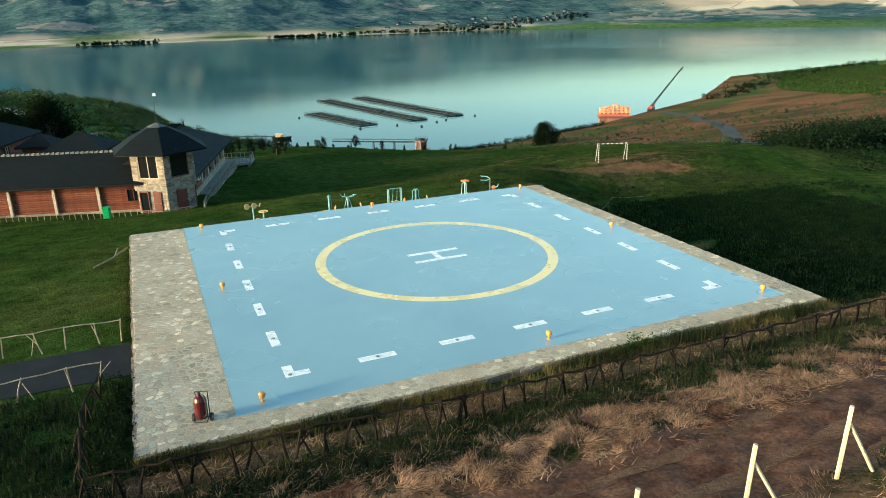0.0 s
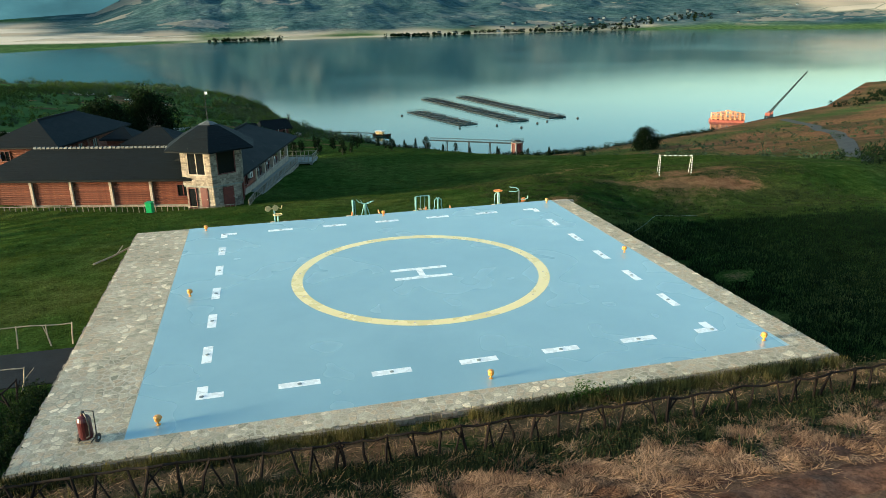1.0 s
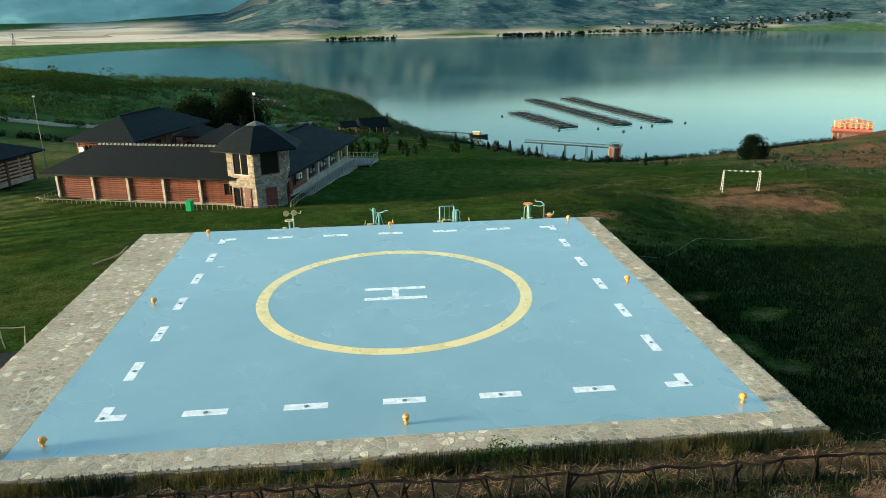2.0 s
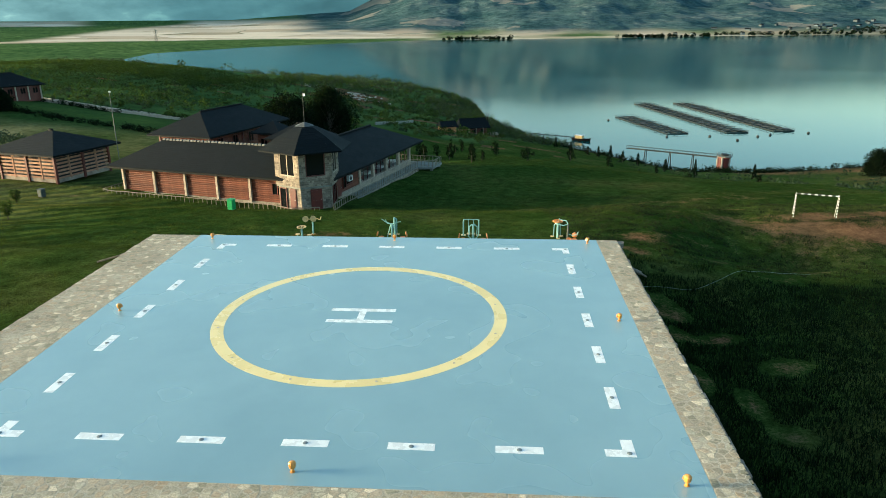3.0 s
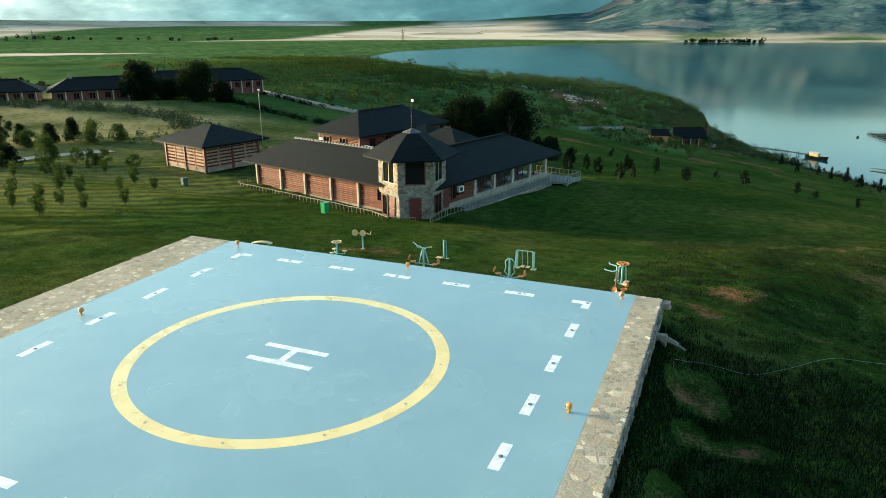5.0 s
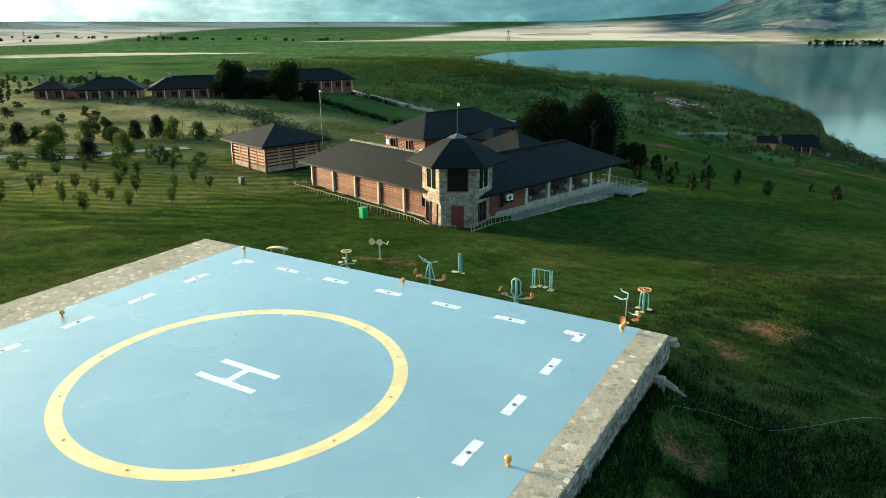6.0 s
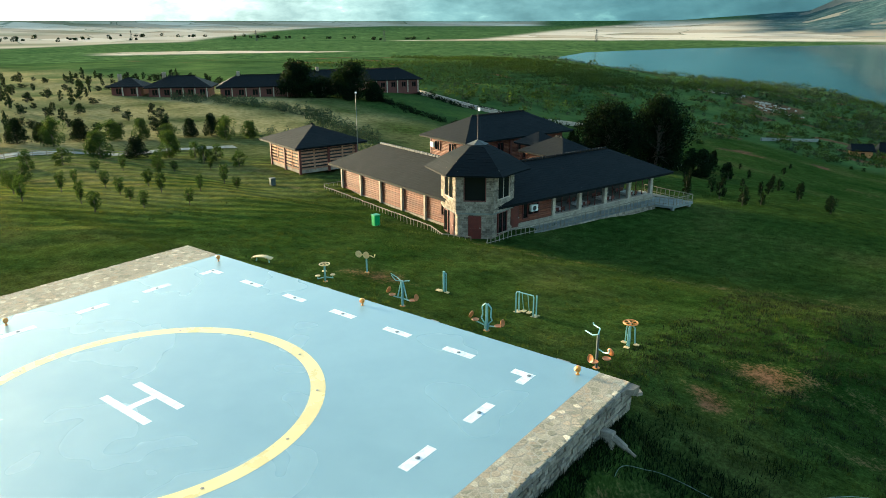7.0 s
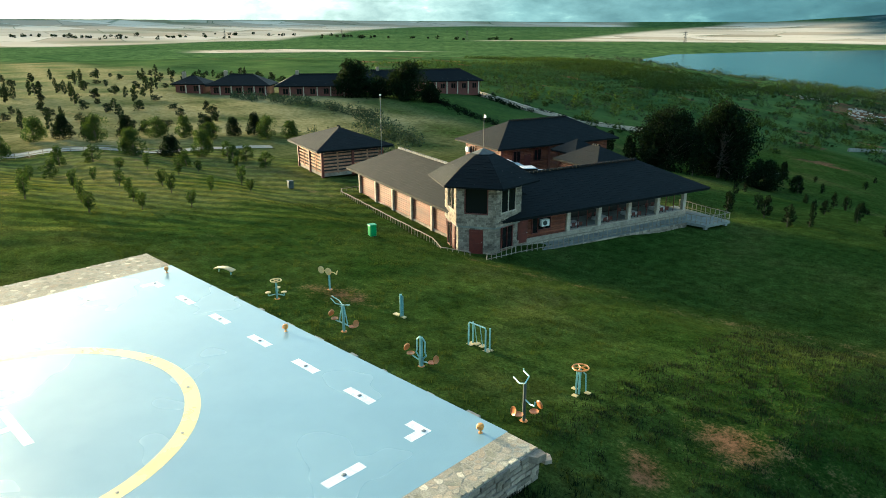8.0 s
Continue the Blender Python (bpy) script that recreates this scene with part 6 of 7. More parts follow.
wv_ = wv_[(shore_distance(wv_[:, 0], wv_[:, 1]) > 30) & (waves(wv_[:, 0], wv_[:, 1], 30, 52) > -0.5)]
scatter("vineyard", "rows of low green vines on the neck of the peninsula", wv_, rads(len(wv_), 0.95, 0.9), 14, 0.42, "leaf", 53, "vineyard")
us = nr.uniform(0, 1, 620)
gsx, gsy = nr.uniform(-125, 45, 5200), nr.uniform(150, 470, 5200)
gsd = shore_distance(gsx, gsy)
gk = (gsd > 3) & ~open_ground(gsx, gsy, gsd) & (gsy - 0.5 * gsx > 185) & ~((gsx < -72) & (gsy < 400) & (gsd > 30) & (waves(gsx, gsy, 24, 54) < 0.1)) & (nr.uniform(size=5200) < 0.14 + 0.42 * (waves(gsx, gsy, 34, 47) > 0.25))
gp = np.column_stack([gsx, gsy])[gk]
scatter("scrub", "fresh green bushes and small trees on the peninsula", gp, rads(len(gp), 1.25, 1.1, 0.6), 46, 0.34, "leaf", 48)
wk_ = (gsd > 2) & ~open_ground(gsx, gsy, gsd) & (gsd < 34) & (gsy > 235) & (nr.uniform(size=5200) < 0.5)
wp = np.column_stack([gsx, gsy])[wk_]
scatter("scrub", "grey willows crowding the peninsula's shore", wp, rads(len(wp), 2.0, 1.8, 0.5), 60, 0.42, "leaf_grey", 49)
seg = np.array([(215, 283), (170, 268), (130, 254), (106, 248), (82, 250), (50, 294), (29, 324), (6, 396)], float)
k = (us * 6.999).astype(int)
sh = seg[k] + (seg[k + 1] - seg[k]) * (us * 6.999 - k)[:, None]
inland = np.array([-0.45, -0.9])
sh = sh + inland * np.abs(nr.normal(0, 5, (620, 1)))
scatter("scrub", "ragged bushes and reeds along the near shore", sh, rads(620, 1.1, 0.9, 0.6), 26, 0.34, "leaf_dark", 38)
em = np.column_stack([nr.uniform(50, 250, 560), nr.uniform(50, 250, 560)])
em = em[shore_distance(em[:, 0], em[:, 1]) > 8]
scatter("scrub", "dry brown scrub on the meadow bank", em, rads(len(em), 1.0, 0.6, 0.7), 26, 0.32, "leaf_grey", 40)
ed = np.vstack([line_pts((330, 322), (420, 372), 50, 7), line_pts((420, 372), (720, 500), 110, 10)])
scatter("scrub", "ragged green scrub between the vines and the water", ed, rads(len(ed), 2.4, 2.0, 0.5), 40, 0.6, "leaf_dark", 45)
dk = np.vstack([np.column_stack([nr.normal(92, 13, 130), nr.normal(34, 4.5, 130)]), line_pts((62, 24), (100, 48), 120, 3.5), line_pts((84, 48), (124, 70), 110, 5.0)])
scatter("scrub", "dense dark thicket below the meadow", dk, rads(len(dk), 2.0, 1.5, 0.5), 110, 0.2, "leaf_dark", 41)
# pale boulders left about the clearing on the point
rk = B()
for i in range(90):
    cx_, cy_ = ((-109, 436), (-80, 428), (-70, 405))[i % 3]
    x, y = cx_ + nr.normal(0, 7), cy_ + nr.normal(0, 5)
    k = nr.uniform(0.35, 1.1)
    got = bmesh.ops.create_icosphere(rk, subdivisions=1, radius=1.0)["verts"]
    for v in got:
        v.co = Vector((x, y, at(x, y) + 0.15 * k)) + Vector((v.co.x * k * 1.5, v.co.y * k, v.co.z * k * 0.7)) * nr.uniform(0.75, 1.15)
tagged(part("boulders", rk, M["plaster"], None), "pale limestone boulders strewn about a tan clearing", "rocks", kind="stuff")
# thin trees far out on the plain and the far shore
tx = np.vstack([line_pts((-2400, 1300), (-2900, 600), 60, 60), line_pts((-1500, 1900), (-2600, 1500), 40, 40), line_pts((420, 2385), (760, 2500), 55, 8), line_pts((-150, 2190), (60, 2245), 30, 10), line_pts((760, 2560), (1480, 2720), 110, 40), line_pts((1480, 2760), (1900, 2800), 50, 40)])
scatter("far_trees", "scattered far trees and shelter belts on the plain", tx, rads(len(tx), 6, 5, 0.4), 60, 2.4, "leaf_dark", 42, "trees")


# ---- on and beside the lake ----
def fish_cages(label, a, b, width, n):
    """Floating walkways round square net pens, two abreast, from a to b."""
    a, b = Vector((*a, 0)), Vector((*b, 0))
    ln = (b - a).length
    ang = math.degrees(math.atan2(b.y - a.y, b.x - a.x))
    r = thing("fish_cage_raft", label, "fish farm", "fish cages", pose(a.x, a.y, WATER, 0, 0, ang))
    cell = ln / n
    for i in range(n):
        for s in (-1, 1):
            x0, x1, y0, y1 = i * cell + 0.15, (i + 1) * cell - 0.15, min(0, s * width / 2) + 0.15, max(0, s * width / 2) - 0.15
            bm = B()
            for q in ((x0, x1, y0, y0 + 0.5), (x0, x1, y1 - 0.5, y1), (x0, x0 + 0.5, y0 + 0.5, y1 - 0.5), (x1 - 0.5, x1, y0 + 0.5, y1 - 0.5)):
                box(bm, *q, -0.3, 0.45)
            pen = part("pen", bm, M["net"], r)
            rl = B()
            for x in (x0 + 0.1, x1 - 0.1):
                for y in (y0 + 0.1, y1 - 0.1):
                    rod(rl, (x, y, 0.45), (x, y, 1.3), 0.09, 0.09, 5)
            pipe(rl, [(x0, y0, 1.3), (x1, y0, 1.3), (x1, y1, 1.3), (x0, y1, 1.3), (x0, y0, 1.3)], 0.08, 4)
            part("pen_rail", rl, M["net"], pen)
            if (2 * i + s) % 7 == 0:
                part("bird_net", slab(B(), [(x0 + .7, y0 + .7), (x1 - .7, y0 + .7), (x1 - .7, y1 - .7), (x0 + .7, y1 - .7)], 0.9, 0.96), M["net"], pen)


fish_cages("short raft of dark square fish pens on the lake", (88, 416), (104, 348), 12, 9)
fish_cages("long raft of dark square fish pens on the lake", (113, 486), (136, 352), 12, 18)
fish_cages("outer raft of dark square fish pens on the lake", (141, 490), (162, 358), 12, 18)
buoy = tagged(part("buoy", lathe(B(), [(0.2, -0.4), (0.7, 0.1), (0.6, 0.6), (0.15, 0.9)], 10), M["black"], None), "small dark mooring buoy afloat", "buoy", "buoys")
buoy.matrix_basis = pose(118, 340, WATER)
for x, y in ((96, 338), (142, 340), (76, 400), (150, 345), (128, 328), (104, 372), (172, 352)):
    copy_thing(buoy, pose(x, y, WATER))

# pump tower with its footbridge
tw_ = thing("pump_tower", "round red and white pump tower standing in the shallows", "tower", m=pose(97, 249.5, WATER))
part("shaft", lathe(B(), [(2.3, -2), (2.3, 6.4)], 18), M["rust"], tw_)
part("painted_band", lathe(B(), [(2.34, 0.6), (2.34, 6.0)], 18), M["redwood"], tw_, "dark red painted band")
for k in range(5):
    a = radians(k * 72 + 20)
    bm = rod(B(), (2.35 * math.cos(a), 2.35 * math.sin(a), -0.5), (2.35 * math.cos(a), 2.35 * math.sin(a), 6.3), 0.42, 0.42, 6)
    part("white_pier", bm, M["plaster"], tw_)
part("deck", lathe(B(), [(2.9, 6.4), (2.9, 6.7)], 18), M["concrete"], tw_)
part("cabin", lathe(B(), [(1.5, 6.7), (1.5, 7.3), (1.7, 7.35), (1.2, 7.5)], 12), M["net"], tw_)
tr_ = B()
for k in range(12):
    a = 2 * math.pi * k / 12
    rod(tr_, (2.8 * math.cos(a), 2.8 * math.sin(a), 6.7), (2.8 * math.cos(a), 2.8 * math.sin(a), 7.8), 0.06, 0.06, 5)
pipe(tr_, [(2.8 * math.cos(2 * math.pi * k / 12), 2.8 * math.sin(2 * math.pi * k / 12), 7.8) for k in range(13)], 0.06, 5)
part("railing", tr_, M["net"], tw_)
fb = thing("footbridge", "thin steel footbridge on trestles to the pump tower", "bridge", m=pose(0, 0, WATER))
p0, p1 = Vector((94.5, 250.5, 6.0)), Vector((64.5, 276.0, 5.0))
dv = (p1 - p0)
sdv = Vector((-dv.y, dv.x, 0)).normalized()
dk_ = B()
for s in (-0.7, 0.7):
    rod(dk_, p0 + sdv * s, p1 + sdv * s, 0.18, 0.18, 5)
part("deck", dk_, M["net"], fb)
rr_ = B()
for s in (-0.7, 0.7):
    rod(rr_, p0 + sdv * s + Vector((0, 0, 1.1)), p1 + sdv * s + Vector((0, 0, 1.1)), 0.07, 0.07, 5)
    for k in range(17):
        q = p0.lerp(p1, k / 16) + sdv * s
        rod(rr_, q, q + Vector((0, 0, 1.1)), 0.06, 0.06, 4)
part("railing", rr_, M["net"], fb)
for k in (0.25, 0.5, 0.78):
    q = p0.lerp(p1, k)
    bm = B()
    for s in (-1, 1):
        rod(bm, q + sdv * s * 0.5, Vector((q.x, q.y, -2)) + sdv * s * 1.3, 0.2, 0.22, 6)
    rod(bm, q + sdv * -1.0 + Vector((0, 0, -2.8)), q + sdv * 1.0 + Vector((0, 0, -2.8)), 0.12, 0.12, 5)
    part("trestle", bm, M["net"], fb)

# jetty with a moored boat
jt = thing("jetty", "long dark timber jetty on piles", "jetty", m=pose(0, 0, WATER))
ja, jb = Vector((0, 349, 2.4)), Vector((48, 328, 1.2))
dj = (jb - ja).normalized()
sj = Vector((-dj.y, dj.x, 0))
bm = B()
for i in range(46):
    q = ja.lerp(jb, (i + 0.5) / 46)
    slab(bm, [(q + sj * a + dj * b)[:2] for a, b in ((-1.0, -0.4), (-1.0, 0.4), (1.0, 0.4), (1.0, -0.4))][::-1], q.z, q.z + 0.16)
pd = part("planks", bm, M["twig"], jt)
pd["kind"] = "stuff"
for i in range(12):
    q = ja.lerp(jb, i / 11)
    for s in (-1, 1):
        part("pile", rod(B(), (q.x + sj.x * s, q.y + sj.y * s, -2.0), (q.x + sj.x * s, q.y + sj.y * s, q.z + 1.1), 0.14, 0.12, 6), M["twig"], jt)
bt = thing("moored_boat", "dark-hulled boat with pale cabin moored at the jetty", "boat", m=pose(51, 326, WATER, 0, 0, -32))
bm = B()
st_ = [(-5, 0.9, 1.0), (-2, 1.5, 0.9), (2, 1.5, 1.0), (4.2, 0.8, 1.3), (5.2, 0.05, 1.6)]
top_ = [[bm.verts.new((x, s * w, h)) for x, w, h in st_] for s in (-1, 1)]
bot_ = [[bm.verts.new((x * 0.93, s * w * 0.6, -0.3)) for x, w, h in st_] for s in (-1, 1)]
for i in range(4):
    bm.faces.new((bot_[0][i], bot_[0][i + 1], top_[0][i + 1], top_[0][i]))
    bm.faces.new((top_[1][i], top_[1][i + 1], bot_[1][i + 1], bot_[1][i]))
    bm.faces.new((top_[0][i], top_[0][i + 1], top_[1][i + 1], top_[1][i]))
bm.faces.new((bot_[0][0], top_[0][0], top_[1][0], bot_[1][0]))
part("hull", bm, M["twig"], bt)
part("cabin", box(B(), -3.0, 1.0, -1.1, 1.1, 1.0, 2.5, 0.12), M["cream"], bt)
part("cabin_roof", box(B(), -3.3, 1.4, -1.3, 1.3, 2.502, 2.65, 0.04), M["white"], bt)

# cottage with chalet roof on the point
ct = thing("lakeside_cottage", "dark chalet with stone terrace beside the water", "house", m=pose(-3, 309, at(-3, 309) - 0.3, 0, 0, 20))
part("wall", box(B(), -6, 6, -4, 4, -2, 3.2), M["redwood"], ct)
hip_roof(ct, -7.6, 7.6, -5.2, 5.2, 3.2, 7.2, "x", hip0=1.0, hip1=1.0)
for x in (-3.5, 0, 3.5):
    window(ct, (x, -4.05, 1.6), 1.6, 1.8, -90)
    part("post", rod(B(), (x, -5.8, -1), (x, -5.8, 3.3), 0.15, 0.15, 6), M["post"], ct)
part("terrace", box(B(), 6.002, 12, -5, 4, -3, 0.2), M["stonewall"], ct)
for s_y in (-1, 1):
    part("crossed_beam", rod(B(), (7.7, 3.2 * s_y, 1.5), (7.7, -1.6 * s_y, 9.4), 0.2, 0.16, 5), M["twig"], ct, "crossed gable timber")
c2 = thing("lakeside_cottage", "small hut beside the chalet, orange walls coloured as sunlit", "house", m=pose(-14.5, 302, at(-14.5, 302) - 0.3, 0, 0, 25))
part("wall", box(B(), -3.5, 3.5, -2.6, 2.6, -2, 2.8), M["clay"], c2)
hip_roof(c2, -4.3, 4.3, -3.4, 3.4, 2.8, 5.0, "x", hip0=0.3, hip1=0.3)
window(c2, (0, -2.65, 1.3), 1.4, 1.5, -90)

# work barge and crane on the far bank
bg = thing("work_barge", "flat barge stacked with pale orange frames", "barge", m=pose(243, 311, WATER, 0, 0, -30))
part("hull", box(B(), -9, 9, -4, 4, -0.6, 1.2, 0.15), M["rust"], bg)
rb = random.Random(4)
for i in range(7):
    for j in range(2):
        x, y, h = -8 + i * 2.5, -3.2 + j * 3.4, rb.uniform(3.2, 5.4)
        bm = B()
        for u in (0, 1.9):
            for v in (0, 2.4):
                rod(bm, (x + u, y + v, 1.2), (x + u, y + v, 1.2 + h), 0.22, 0.2, 5)
        for z in (0.8, h * 0.55, h - 0.2):
            pipe(bm, [(x, y, 1.2 + z), (x + 1.9, y, 1.2 + z), (x + 1.9, y + 2.4, 1.2 + z), (x, y + 2.4, 1.2 + z), (x, y, 1.2 + z)], 0.2, 4)
        part("crate_frame", bm, M["bargeorange"], bg)
cr = thing("mobile_crane", "truck crane with long raised lattice boom", "crane", m=pose(276, 318, at(276, 318), 0, 0, 40))
part("chassis", box(B(), -5.5, 5, -1.3, 1.3, 0.8, 1.6, 0.1), M["net"], cr)
part("cab", box(B(), 2.6, 4.9, -1.2, 1.2, 1.602, 3.2, 0.15), M["rust"], cr)
part("counterweight", box(B(), -4.6, -1.5, -1.3, 1.3, 1.602, 3.0, 0.1), M["rust"], cr)
for x in (-4, -2.2, 2.5, 4):
    for y in (-1.25, 1.25):
        part("wheel", rod(B(), (x, y - 0.2, 0.55), (x, y + 0.2, 0.55), 0.55, 0.55, 12), M["black"], cr)
bo = B()
tipv = Vector((17.5, -14.0, 25.0))
for dy, dz in ((-0.45, 0), (0.45, 0), (0, 0.8)):
    rod(bo, (-1.2, dy, 2.4 + dz), tipv + Vector((0, dy * 0.4, dz * 0.4)), 0.3, 0.2, 5)
for i in range(14):
    u, w = i / 14, (i + 1) / 14
    a0, b0 = Vector((-1.2, -0.45, 2.4)), tipv + Vector((0, -0.18, 0))
    a1, b1 = Vector((-1.2, 0.0, 3.2)), tipv + Vector((0, 0, 0.3))
    rod(bo, a0.lerp(b0, u), a1.lerp(b1, w), 0.09, 0.09, 4)
    rod(bo, Vector((-1.2, 0.45, 2.4)).lerp(tipv, u), a1.lerp(b1, w), 0.09, 0.09, 4)
part("boom", bo, M["net"], cr)
part("hoist_rope", rod(B(), tipv, tipv + Vector((0, 0, -6)), 0.06, 0.06, 4), M["black"], cr)

# track that winds down to the bank
rd = B()
rp = [(86, 56), (98, 68), (112, 84), (128, 104), (146, 124), (164, 145), (186, 170), (206, 200), (236, 240), (262, 290)]
prev = None
for i in range(46):
    u = i / 45 * (len(rp) - 1.001)
    k0 = int(u)
    c0, c1 = Vector(rp[k0]), Vector(rp[k0 + 1])
    c = c0.lerp(c1, u - k0)
    n_ = Vector((-(c1 - c0).y, (c1 - c0).x)).normalized() * 2.2
    cur = [rd.verts.new((q.x, q.y, at(q.x, q.y) + 0.12)) for q in (c - n_, c, c + n_)]
    if prev:
        rd.faces.new((prev[0], prev[1], cur[1], cur[0]))
        rd.faces.new((prev[1], prev[2], cur[2], cur[1]))
    prev = cur
tagged(part("road", rd, M["oldroad"], None), "narrow grey track winding down to the lake", "road", kind="structure")


# far village
vr = random.Random(9)
for i in range(64):
    a_ = min(76, max(50, vr.gauss(63, 5.5)))
    th, r = radians(a_), float(np.interp(a_, [37.5, 52, 62, 74.8, 84], [3785, 3420, 2991, 2545, 2293])) + vr.uniform(70, 330)
    x, y = r * math.cos(th), r * math.sin(th)
    if shore_distance(np.array([x]), np.array([y]))[0] < 40:
        continue
    h = thing("village_house", "small pale far house with a pitched roof", "house", "village houses", pose(x, y, at(x, y) - 0.5, 0, 0, vr.uniform(0, 180)))
    w, d, e = vr.uniform(9, 20), vr.uniform(8, 12), vr.uniform(4, 8)
    part("wall", box(B(), -w / 2, w / 2, -d / 2, d / 2, -1, e), M["village"], h)
    bm = B()
    v = [bm.verts.new(q) for q in ((-w / 2 - .5, -d / 2 - .5, e), (w / 2 + .5, -d / 2 - .5, e), (w / 2 + .5, d / 2 + .5, e), (-w / 2 - .5, d / 2 + .5, e), (-w / 2 - .5, 0, e + d * 0.35), (w / 2 + .5, 0, e + d * 0.35))]
    for q in ((0, 1, 5, 4), (2, 3, 4, 5), (0, 4, 3), (1, 2, 5), (0, 3, 2, 1)):
        bm.faces.new([v[k] for k in q])
    part("roof", bm, M["slate"], h)
# pylons on the plain
for i, (x, y) in enumerate(((-1480, 1650), (-1900, 1500), (-900, 1900), (-2300, 1300))):
    py_ = thing("pylon", "thin steel power pylon far off on the plain", "pylon", "pylons", pose(x, y, at(x, y)))
    bm = B()
    for s in (-3, 3):
        for q in (-3, 3):
            rod(bm, (s, q, 0), (s * 0.1, q * 0.1, 34), 0.45, 0.25, 4)
    part("mast", bm, M["net"], py_)
    for z in (24, 29):
        part("crossarm", rod(B(), (-7, 0, z), (7, 0, z), 0.35, 0.35, 4), M["net"], py_)


# ---- grass, straw and weeds ----
def blades(name, label, pts, h, w, matname, seed, lean=0.5, fallen=False):
    """Thin upright or fallen blades, one triangle each."""
    g = np.random.RandomState(seed)
    n = len(pts)
    z = land(pts[:, 0], pts[:, 1])
    a = g.uniform(0, 6.283, n)
    hh = h * g.uniform(0.5, 1.3, n)
    la = g.uniform(0, 6.283, n)
    ll = hh * np.abs(g.normal(0, lean, n))
    b = np.column_stack([pts, z - 0.02])
    dx = np.column_stack([np.cos(a) * w, np.sin(a) * w, np.zeros(n)])
    tip = b + np.column_stack([np.cos(la) * ll, np.sin(la) * ll, np.sqrt(np.maximum(hh ** 2 - np.minimum(ll, hh * 0.95) ** 2, 0.0004))])
    if fallen:
        b[:, 2] += g.uniform(0.01, 0.14, n)
        ang = 2.2 * waves(pts[:, 0], pts[:, 1], 1.6, 90) + g.normal(0, 0.5, n)
        tip = b + np.column_stack([np.cos(ang) * hh, np.sin(ang) * hh, g.uniform(-0.02, 0.10, n)])
        dx = np.column_stack([-np.sin(ang) * w, np.cos(ang) * w, np.zeros(n)])
    v = np.stack([b - dx, b + dx, tip], 1).reshape(-1, 3)
    ob = raw(name, v.tolist(), np.arange(3 * n).reshape(n, 3).tolist(), M[matname])
    return tagged(ob, label, "grass", kind="stuff")


g0 = np.random.RandomState(77)


def patchy(n, x0, x1, y0, y1, size, seed, cut=0.0):
    p = np.column_stack([g0.uniform(x0, x1, n), g0.uniform(y0, y1, n)])
    return p[waves(p[:, 0], p[:, 1], size, seed) + g0.normal(0, 0.35, n) > cut]


def off_pad(p):
    return p[~((p[:, 0] > -15.6) & (p[:, 0] < 13.6) & (p[:, 1] > -13.5) & (p[:, 1] < 12.2))]


def tufts(n, x0, x1, y0, y1, per, spread, bias=1.0):
    """Clumps of blades round scattered tussocks."""
    c = np.column_stack([g0.uniform(x0, x1, n), y0 + (y1 - y0) * g0.uniform(0, 1, n) ** bias])
    k = g0.uniform(0.5, 1.6, n)
    return off_pad(np.repeat(c, per, 0) + g0.normal(0, 1, (n * per, 2)) * spread * np.repeat(k, per)[:, None])


b_ = np.vstack([tufts(2200, -20, 34, -21.3, -16.6, 40, 0.22), patchy(60000, -20, 34, -21.2, -16.8, 1.6, 51, 0.0)])
b_ = b_[(waves(b_[:, 0], b_[:, 1], 2.6, 72) > -0.45) & ((b_[:, 1] < -18.7 + 0.05 * b_[:, 0] + 0.7 * waves(b_[:, 0], b_[:, 1], 4.5, 74)) | (g0.uniform(size=len(b_)) < 0.12))]
blades("straw", "matted dry straw on the bank below the fence", b_, 0.36, 0.013, "straw", 52, 1.3, True)
b_ = np.vstack([tufts(900, -20, 34, -20.6, -16.4, 30, 0.14), tufts(2400, -20, 12, -19.2, -16.4, 36, 0.18, 0.7)])
b_ = b_[(waves(b_[:, 0], b_[:, 1], 2.6, 72) < 0.0) | (b_[:, 1] > -18.9 + 0.05 * b_[:, 0] + 0.7 * waves(b_[:, 0], b_[:, 1], 4.5, 74))]
blades("weeds", "dark green weeds among the straw", b_, 0.24, 0.020, "weed", 73, 0.8)
b_ = np.vstack([tufts(900, -19, 34, -21.5, -17.0, 10, 0.16), tufts(500, -18, 34, -16.8, -14.0, 10, 0.2)])
blades("straw", "scattered stalks on the bare bank", b_, 0.4, 0.012, "straw", 83, 1.4, True)
b_ = patchy(22000, -20, 30, -28, -24.6, 2.0, 53, 0.1)
blades("straw", "dry grass beside the dirt track", b_, 0.3, 0.008, "straw", 54, 1.0, True)
b_ = off_pad(patchy(15000, -20, 34, -17.6, -13.4, 2.0, 55, 0.1))
blades("weeds", "rank green weeds along the fence and the pad's foot", b_, 0.26, 0.012, "weed", 56, 0.6)
b_ = np.vstack([patchy(9000, -20, 34, -17.3, -14.0, 2.5, 57, 0.2), tufts(260, -15, 13.5, -14.5, -13.5, 26, 0.09)])
blades("straw", "tall dry grass among the weeds", b_, 0.34, 0.010, "drygrass", 58, 0.5)
b_ = patchy(26000, -30, -15.8, -17, -7.3, 2.2, 59, -0.4)
blades("weeds", "dark weeds beside the path", b_, 0.4, 0.014, "weed", 60, 0.5)
b_ = patchy(14000, 0.5, 9, -27.5, -24, 2.2, 61, -0.2)
b_ = b_[((b_[:, 0] - 4.6) / 4.4) ** 2 + ((b_[:, 1] + 25.8) / 1.9) ** 2 + 0.25 * waves(b_[:, 0], b_[:, 1], 1.1, 76) < 0.85]
